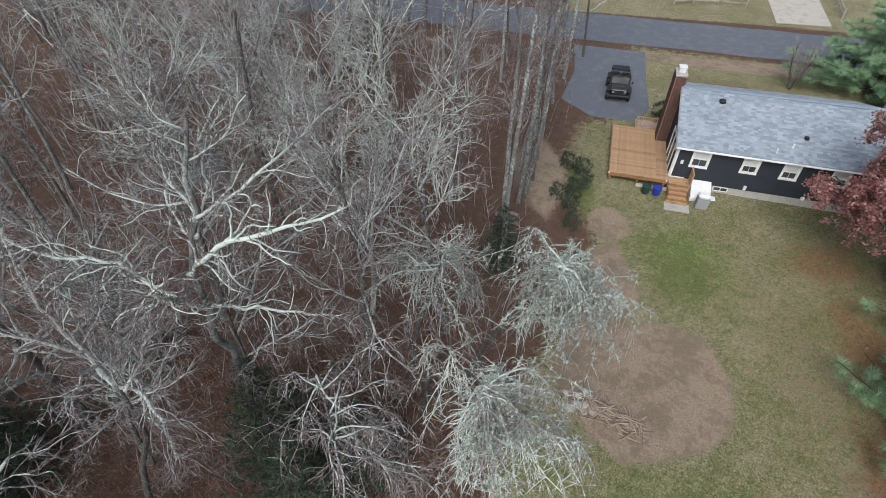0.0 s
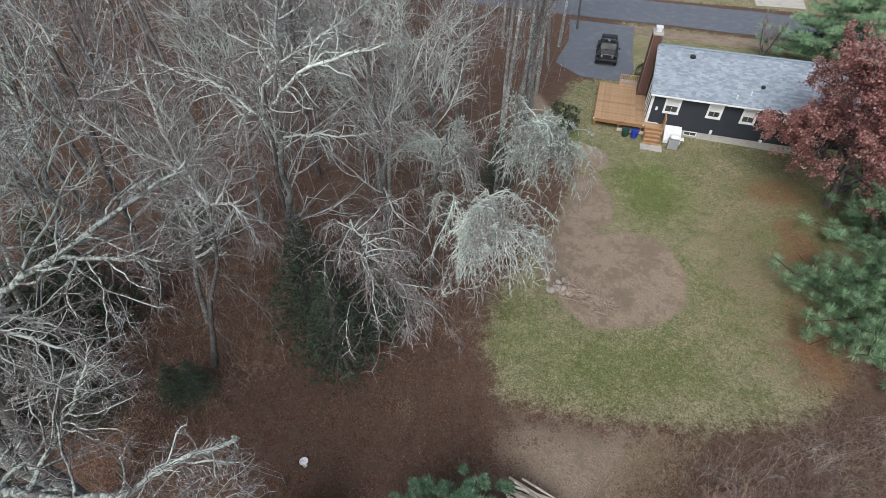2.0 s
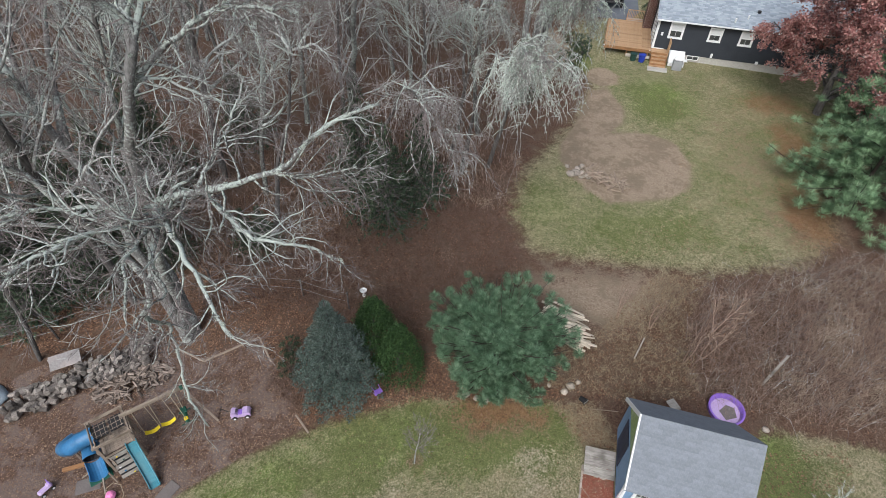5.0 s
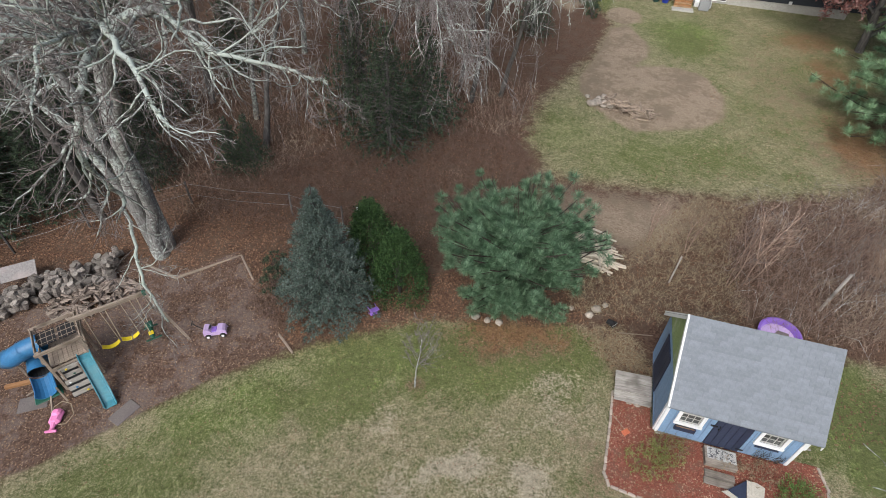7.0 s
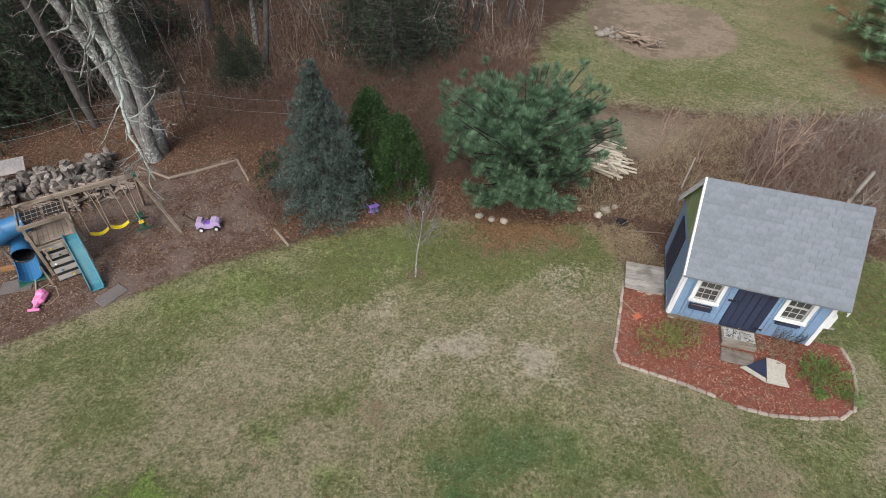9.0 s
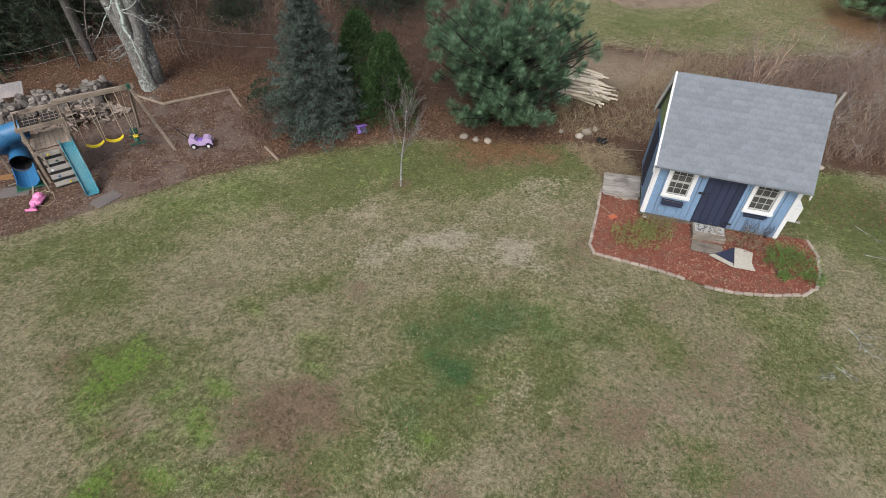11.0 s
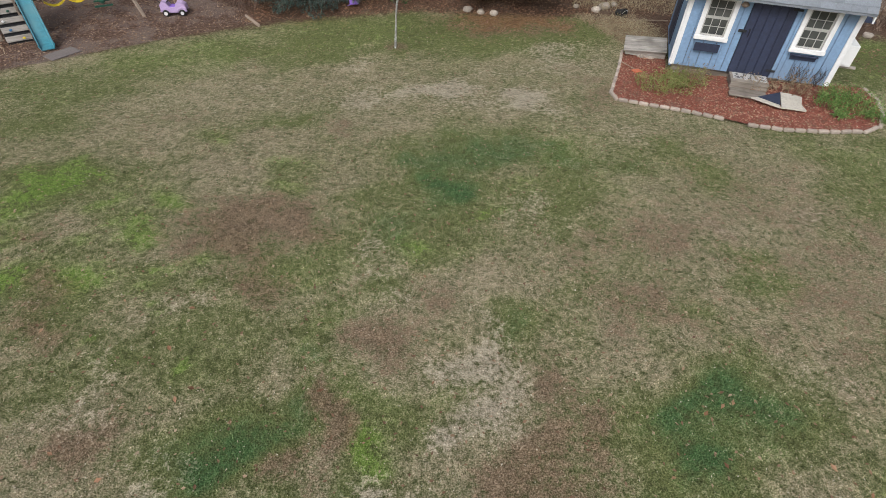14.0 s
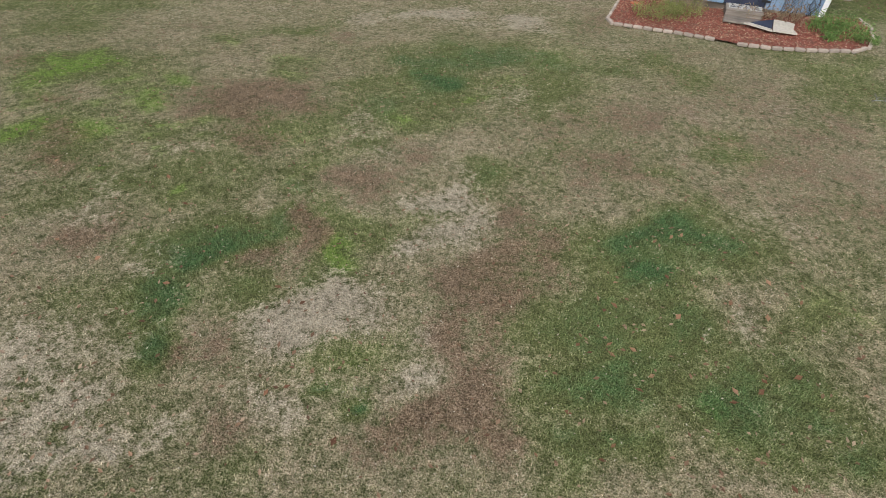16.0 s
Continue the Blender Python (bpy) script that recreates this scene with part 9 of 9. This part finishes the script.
def scatter(poly, n, seed):
    rr = random.Random(seed)
    xs, ys = [p[0] for p in poly], [p[1] for p in poly]
    rs = np.random.RandomState(seed)
    px, py = rs.uniform(min(xs), max(xs), 6 * n), rs.uniform(min(ys), max(ys), 6 * n)
    ok = inside(px, py, poly, 0.01) > 0.5
    return [(float(x), float(y), rr) for x, y in zip(px[ok][:n], py[ok][:n])]


def bramble(poly, n, seed, height, label, reach=1.2, material=BRUSH, thick=0.009, name="bramble_thicket", upright=0.0):
    """Arching canes that root and tip in the ground."""
    g = Geo()
    for x, y, rr in scatter(poly, n, seed):
        a = rr.uniform(0, 6.3)
        h, ln = height * rr.uniform(0.4, 1.15), reach * rr.uniform(0.5, 1.4)
        z = gz(x, y)
        d = Vector((math.cos(a), math.sin(a), 0))
        base = Vector((x, y, z - 0.03))
        pts = [base, base + d * ln * 0.18 + Vector((0, 0, h * 0.6)), base + d * ln * 0.5 + Vector((0, 0, h)), base + d * ln * 0.85 + Vector((0, 0, h * (0.75 + 0.4 * upright))), base + d * ln * 1.15 + Vector((0, 0, h * (0.35 + upright)))]
        pts = [p + rand_dir(rr) * 0.05 for p in pts]
        g.tube(pts, [thick, thick * 0.9, thick * 0.75, thick * 0.55, 0], 3, tip=True)
        for _ in range(2):
            p = pts[rr.choice((1, 2, 3))]
            g.tube([p, p + (rand_dir(rr) + Vector((0, 0, 0.4))) * 0.35 * reach], [thick * 0.5, 0], 3, tip=True)
    return solid(name, g, material, label, "brush", kind="stuff")


THICKET = [(8.2, -2.4), (11, -3.6), (14, -4.2), (22, -4.5), (24, 4), (18.5, 5.0), (14, 3.2), (11, 2.6), (9.4, 1.0)]
bramble(THICKET, 4300, 1, 0.95, "tangled thicket of bare reddish-brown brambles behind the shed", 1.3, thick=0.0065)
bramble(THICKET, 420, 11, 1.8, "tall grey arching canes in the bramble thicket", 1.5, TWIG, 0.0075, "cane_clump", 0.35)
bramble([(12.2, -3.2), (16.5, -3.6), (17.5, 0.6), (14.0, 1.2)], 420, 17, 1.9, "dense rounded bush of fine bare reddish-grey stems", 1.4, BRUSH, 0.0055, "bare_bush", 0.25)
MEADOW = [(2.4, -2.4), (5.4, -3.0), (8.8, -2.9), (9.4, 1.0), (11.5, 3.6), (9.0, 4.2), (5.0, 0.2), (2.6, 0.0)]
GRASSY = leaf_mat("dead_meadow_grass", (0.1, (0.13, 0.10, 0.06)), (0.5, (0.29, 0.235, 0.15)), (0.9, (0.46, 0.40, 0.27)), trans=0)
bramble(MEADOW, 3200, 2, 0.3, "rank dead grass and weeds behind the shed", 0.3, GRASSY, 0.0045, "dead_grass", 0.4)
bramble([(2.5, -3.1), (4.5, -3.1), (5.0, -5.0), (3.7, -5.3)], 900, 19, 0.16, "flattened tan dead grass and leaves beside the shed", 0.3, GRASSY, 0.005, "dead_grass", 0.3)
EDGE_BRUSH = [(-12, 1.5), (-6, 0.6), (-2.5, 0.2), (1.5, 1.2), (2.2, 4.8), (1.4, 8), (-2, 9), (-8, 7), (-14, 5)]
# coloured darker than the thicket to stand for dense shade here
bramble(EDGE_BRUSH, 4200, 3, 0.6, "low brown bramble canes on the leaf litter", 0.9, BRUSH_DARK_SHADED, 0.006)
bramble([(-22, 1.5), (-12, 1.6), (-8, 7), (-2, 9), (1.4, 8), (2.8, 13), (-4, 16), (-16, 14)], 3600, 13, 0.8, "brown whips and briars rising from the woodland litter", 0.8, BRUSH, 0.006, "briar_patch", 0.4)
bramble([(-9.2, -2.6), (-7.9, -3.7), (-7.2, -2.2), (-8.4, -0.6)], 220, 21, 0.8, "dark leafless shrub canes beside the spruce", 0.8, BRUSH_DARK_SHADED, 0.008, "shrub_canes", 0.6)
UNDER = [(-46, 1), (-18, 2), (-12, 6), (-3, 8), (1.5, 8.5), (4.8, 18), (5.2, 26), (7, 31), (11, 38), (12, 46), (2, 52), (-46, 62)]


def undergrowth():
    """Thin whips and pole stems under the big trees."""
    g = Geo()
    for x, y, rr in scatter(UNDER, 1150, 6):
        z = gz(x, y)
        h = rr.uniform(1.5, 6.0)
        r = 0.006 + 0.0035 * h
        p = Vector((x, y, z - 0.05))
        d = (Vector((0, 0, 1)) + rand_dir(rr) * 0.22).normalized()
        pts = [p]
        for _ in range(4):
            d = (d + rand_dir(rr) * 0.14).normalized()
            pts.append(pts[-1] + d * h / 4)
        g.tube(pts, [r, r * 0.85, r * 0.65, r * 0.45, 0], 3, tip=True)
        for _ in range(int(4 + h * 1.8)):
            k = rr.choice((1, 2, 2, 3, 3))
            q = pts[k].lerp(pts[k + 1], rr.random())
            e = q + (rand_dir(rr) * 0.8 + Vector((0, 0, 0.7))).normalized() * h * rr.uniform(0.12, 0.3)
            m = q.lerp(e, 0.5) + rand_dir(rr) * 0.08
            g.tube([q, m, e], [r * 0.42, r * 0.32, 0], 3, tip=True)
    return solid("undergrowth", g, TWIG, "dense bare whips and saplings under the woodland trees", "undergrowth", kind="stuff")


undergrowth()


def perennial(label, seed, x, y, spread, height, n, material):
    """A loose clump: many thin stems, each with narrow leaves, thinning to its rim."""
    rr = random.Random(seed)
    g = Geo()
    for _ in range(n):
        a, r = rr.uniform(0, 6.3), spread * rr.random() ** 0.7 * 0.75
        p = Vector((math.cos(a) * r, math.sin(a) * r * 0.8, 0.0))
        d = (Vector((math.cos(a) * 0.45, math.sin(a) * 0.45, 1.0)) + rand_dir(rr) * 0.45).normalized()
        h = height * rr.uniform(0.35, 1.1) * (1.1 - 0.45 * r / spread)
        top = p + d * h
        g.tube([p, p.lerp(top, 0.5) + rand_dir(rr) * 0.02, top], [0.004, 0.0035, 0.002], 3, tip=True)
        for k in range(7):
            q = p.lerp(top, 0.25 + 0.75 * rr.random())
            e = (rand_dir(rr) + d * 0.4 + Vector((0, 0, 0.1))).normalized()
            w = e.cross(rand_dir(rr))
            if w.length < 1e-3:
                continue
            w = w.normalized() * rr.uniform(0.006, 0.012)
            ln = rr.uniform(0.05, 0.11)
            i = len(g.v)
            g.v += [tuple(q), tuple(q + e * ln * 0.5 - w), tuple(q + e * ln + Vector((0, 0, -0.02))), tuple(q + e * ln * 0.5 + w)]
            g.f.append((i, i + 1, i + 2, i + 3))
    solid("perennial_plant", g, material, label, "plant", "plants in the mulch bed", m=pose(x, y, gz(x, y) + 0.06))


LEAF_BRIGHT = leaf_mat("bright_green_leaves", (0.15, (0.06, 0.12, 0.03)), (0.5, (0.14, 0.24, 0.065)), (0.85, (0.28, 0.38, 0.14)))
STALK = leaf_mat("dead_stalks", (0.1, (0.10, 0.07, 0.045)), (0.5, (0.22, 0.16, 0.10)), (0.9, (0.36, 0.29, 0.20)), trans=0)
perennial("spreading yellow-green perennial in the mulch bed", 1, 4.0, -8.05, 0.95, 0.34, 170, GREENLEAF)
perennial("spreading yellow-green perennial in the mulch bed", 4, 4.55, -7.75, 0.75, 0.36, 110, GREENLEAF)
perennial("bright green leafy clump in the mulch bed", 2, 7.7, -9.0, 0.85, 0.46, 210, LEAF_BRIGHT)
perennial("bright green leafy clump in the mulch bed", 3, 8.0, -9.65, 0.34, 0.3, 60, LEAF_BRIGHT)
perennial("low green leafy clump in the mulch bed", 5, 7.35, -9.6, 0.25, 0.25, 40, LEAF_BRIGHT)
perennial("withered brown stalks along the shed's foot", 6, 6.95, -8.35, 0.6, 0.55, 60, STALK)
perennial("withered brown stalks along the shed's foot", 7, 4.75, -7.5, 0.5, 0.5, 50, STALK)
perennial("withered brown stalks along the shed's foot", 8, 6.2, -8.05, 0.5, 0.3, 60, STALK)


# ---------- grass blades and fallen leaves ----------
def grass():
    rs = np.random.RandomState(4)
    n = 270000
    py = -21.4 + 11.0 * rs.rand(n) ** 1.5
    px = -0.6 + rs.uniform(-1, 1, n) * (5.5 + 0.55 * (py + 21))
    a, b, c, d, e, f, *_ = zones(px, py)
    keep = (a > 0.6) & (rs.rand(n) > 0.55 * e) & (inside(px, py, BED, 0.01) < 0.5) & (rs.rand(n) < 0.55 + 0.45 * d)
    px, py, d = px[keep], py[keep], d[keep]
    n = len(px)
    z = gzs(px, py) + 0.012
    ang, tilt = rs.uniform(0, 6.283, n), rs.uniform(0.2, 1.1, n)
    h = rs.uniform(0.025, 0.065, n) * (1 + 0.4 * d)
    w = rs.uniform(0.0025, 0.005, n)
    dx, dy = np.cos(ang) * h * np.sin(tilt), np.sin(ang) * h * np.sin(tilt)
    sx, sy = -np.sin(ang) * w, np.cos(ang) * w
    v = np.stack([np.stack([px - sx, py - sy, z], 1), np.stack([px + sx, py + sy, z], 1), np.stack([px + dx, py + dy, z + h * np.cos(tilt)], 1)], 1).reshape(-1, 3)
    me = bpy.data.meshes.new("grass")
    me.from_pydata(v.tolist(), [], np.arange(3 * n).reshape(-1, 3).tolist())
    me.materials.append(GRASS)
    paint_zones(me)
    tagged(new("grass", me), "short patchy green and tan lawn grass", "grass", kind="stuff")


grass()


def leaf_scatter(name, polys, label, size, seed, material=DEADLEAF):
    rr = random.Random(seed)
    g = Geo()
    for poly, n in polys:
        for x, y, _ in scatter(poly, n, seed):
            z = gz(x, y) + 0.02
            if inside(np.array(x), np.array(y), BED, 0.01) > 0.5:
                z += 0.06
            s = size * rr.uniform(0.6, 1.3)
            e = Euler((rr.uniform(-0.4, 0.4), rr.uniform(-0.4, 0.4), rr.uniform(0, 6.3))).to_matrix()
            i = len(g.v)
            for q in ((-s, 0, 0), (-0.1 * s, -0.55 * s, 0.12 * s), (s, 0, 0.05 * s), (-0.1 * s, 0.55 * s, 0.12 * s)):
                p = e @ Vector(q)
                g.v.append((x + p.x, y + p.y, z + p.z + 0.008))
            g.f += [(i, i + 1, i + 2), (i, i + 2, i + 3)]
        seed += 1
    solid(name, g, material, label, "leaves", kind="stuff")


NEARLAWN = [(-14, -22), (-14, -9.2), (-7, -4.4), (3.4, -3.4), (3.4, -6), (9.5, -5.5), (12, -22)]
leaf_scatter("lawn_leaves", [(NEARLAWN, 7500), (LAWN_FAR, 9000), ([(14, 8), (20, 8), (22, 14), (24, 20), (16, 20)], 2600), (PLAY, 15000), (BED, 1900)], "scattered tan and brown fallen leaves on the lawn", 0.028, 40)
leaf_scatter("litter_leaves", [(EDGE_BRUSH, 5000), (MEADOW, 2600), (UNDER, 7000), ([(-14, 3), (2, 5), (3, 14), (-14, 16)], 6000), ([(-22, -0.8), (-20, 3.5), (-10, 4), (-7.5, 0.5), (-7, -4), (-9.6, -1.4), (-10.2, 0.2), (-12.4, -1.1), (-14, -0.4), (-19, -1.2)], 15000), ([(-8, -4.3), (-7, -1), (3, -0.5), (3.2, -3.0), (-2.5, -3.0)], 6500), (THICKET, 3000), ([(16.8, 5.8), (19.4, 6.6), (20.6, 11.5), (18.4, 12)], 1500), ([(-1.6, -4.4), (-1.8, -2.6), (2.6, -2.6), (2.4, -4.2)], 500), ([(2.6, -3.2), (4.4, -3.2), (5.0, -5.0), (3.8, -5.2)], 700), ([(9, -5.4), (14, -4.6), (13, -7), (9.6, -7.5)], 500)], "thick brown leaf litter under trees and brambles", 0.041, 80, LITTERLEAF)
leaf_scatter("oak_leaves", [([(0.2, -20.6), (4.2, -20.2), (3.6, -17), (1.6, -16.8)], 46), ([(-6, -19), (-1, -20.5), (-1, -15), (-7, -14)], 24)], "large reddish-brown dry leaves lying on the lawn", 0.042, 120, REDDISH)
leaf_scatter("fallen_leaves", [([(6, 5.2), (18.5, 5.4), (20.8, 12), (23, 20), (16, 26), (13.5, 17), (12, 9.5)], 2600)], "brown fallen leaves strewn over the far lawn", 0.05, 151)
leaf_scatter("lawn_flecks", [(NEARLAWN, 15000)], "tiny pale bits of straw and torn leaf on the lawn", 0.013, 140, STRAW)
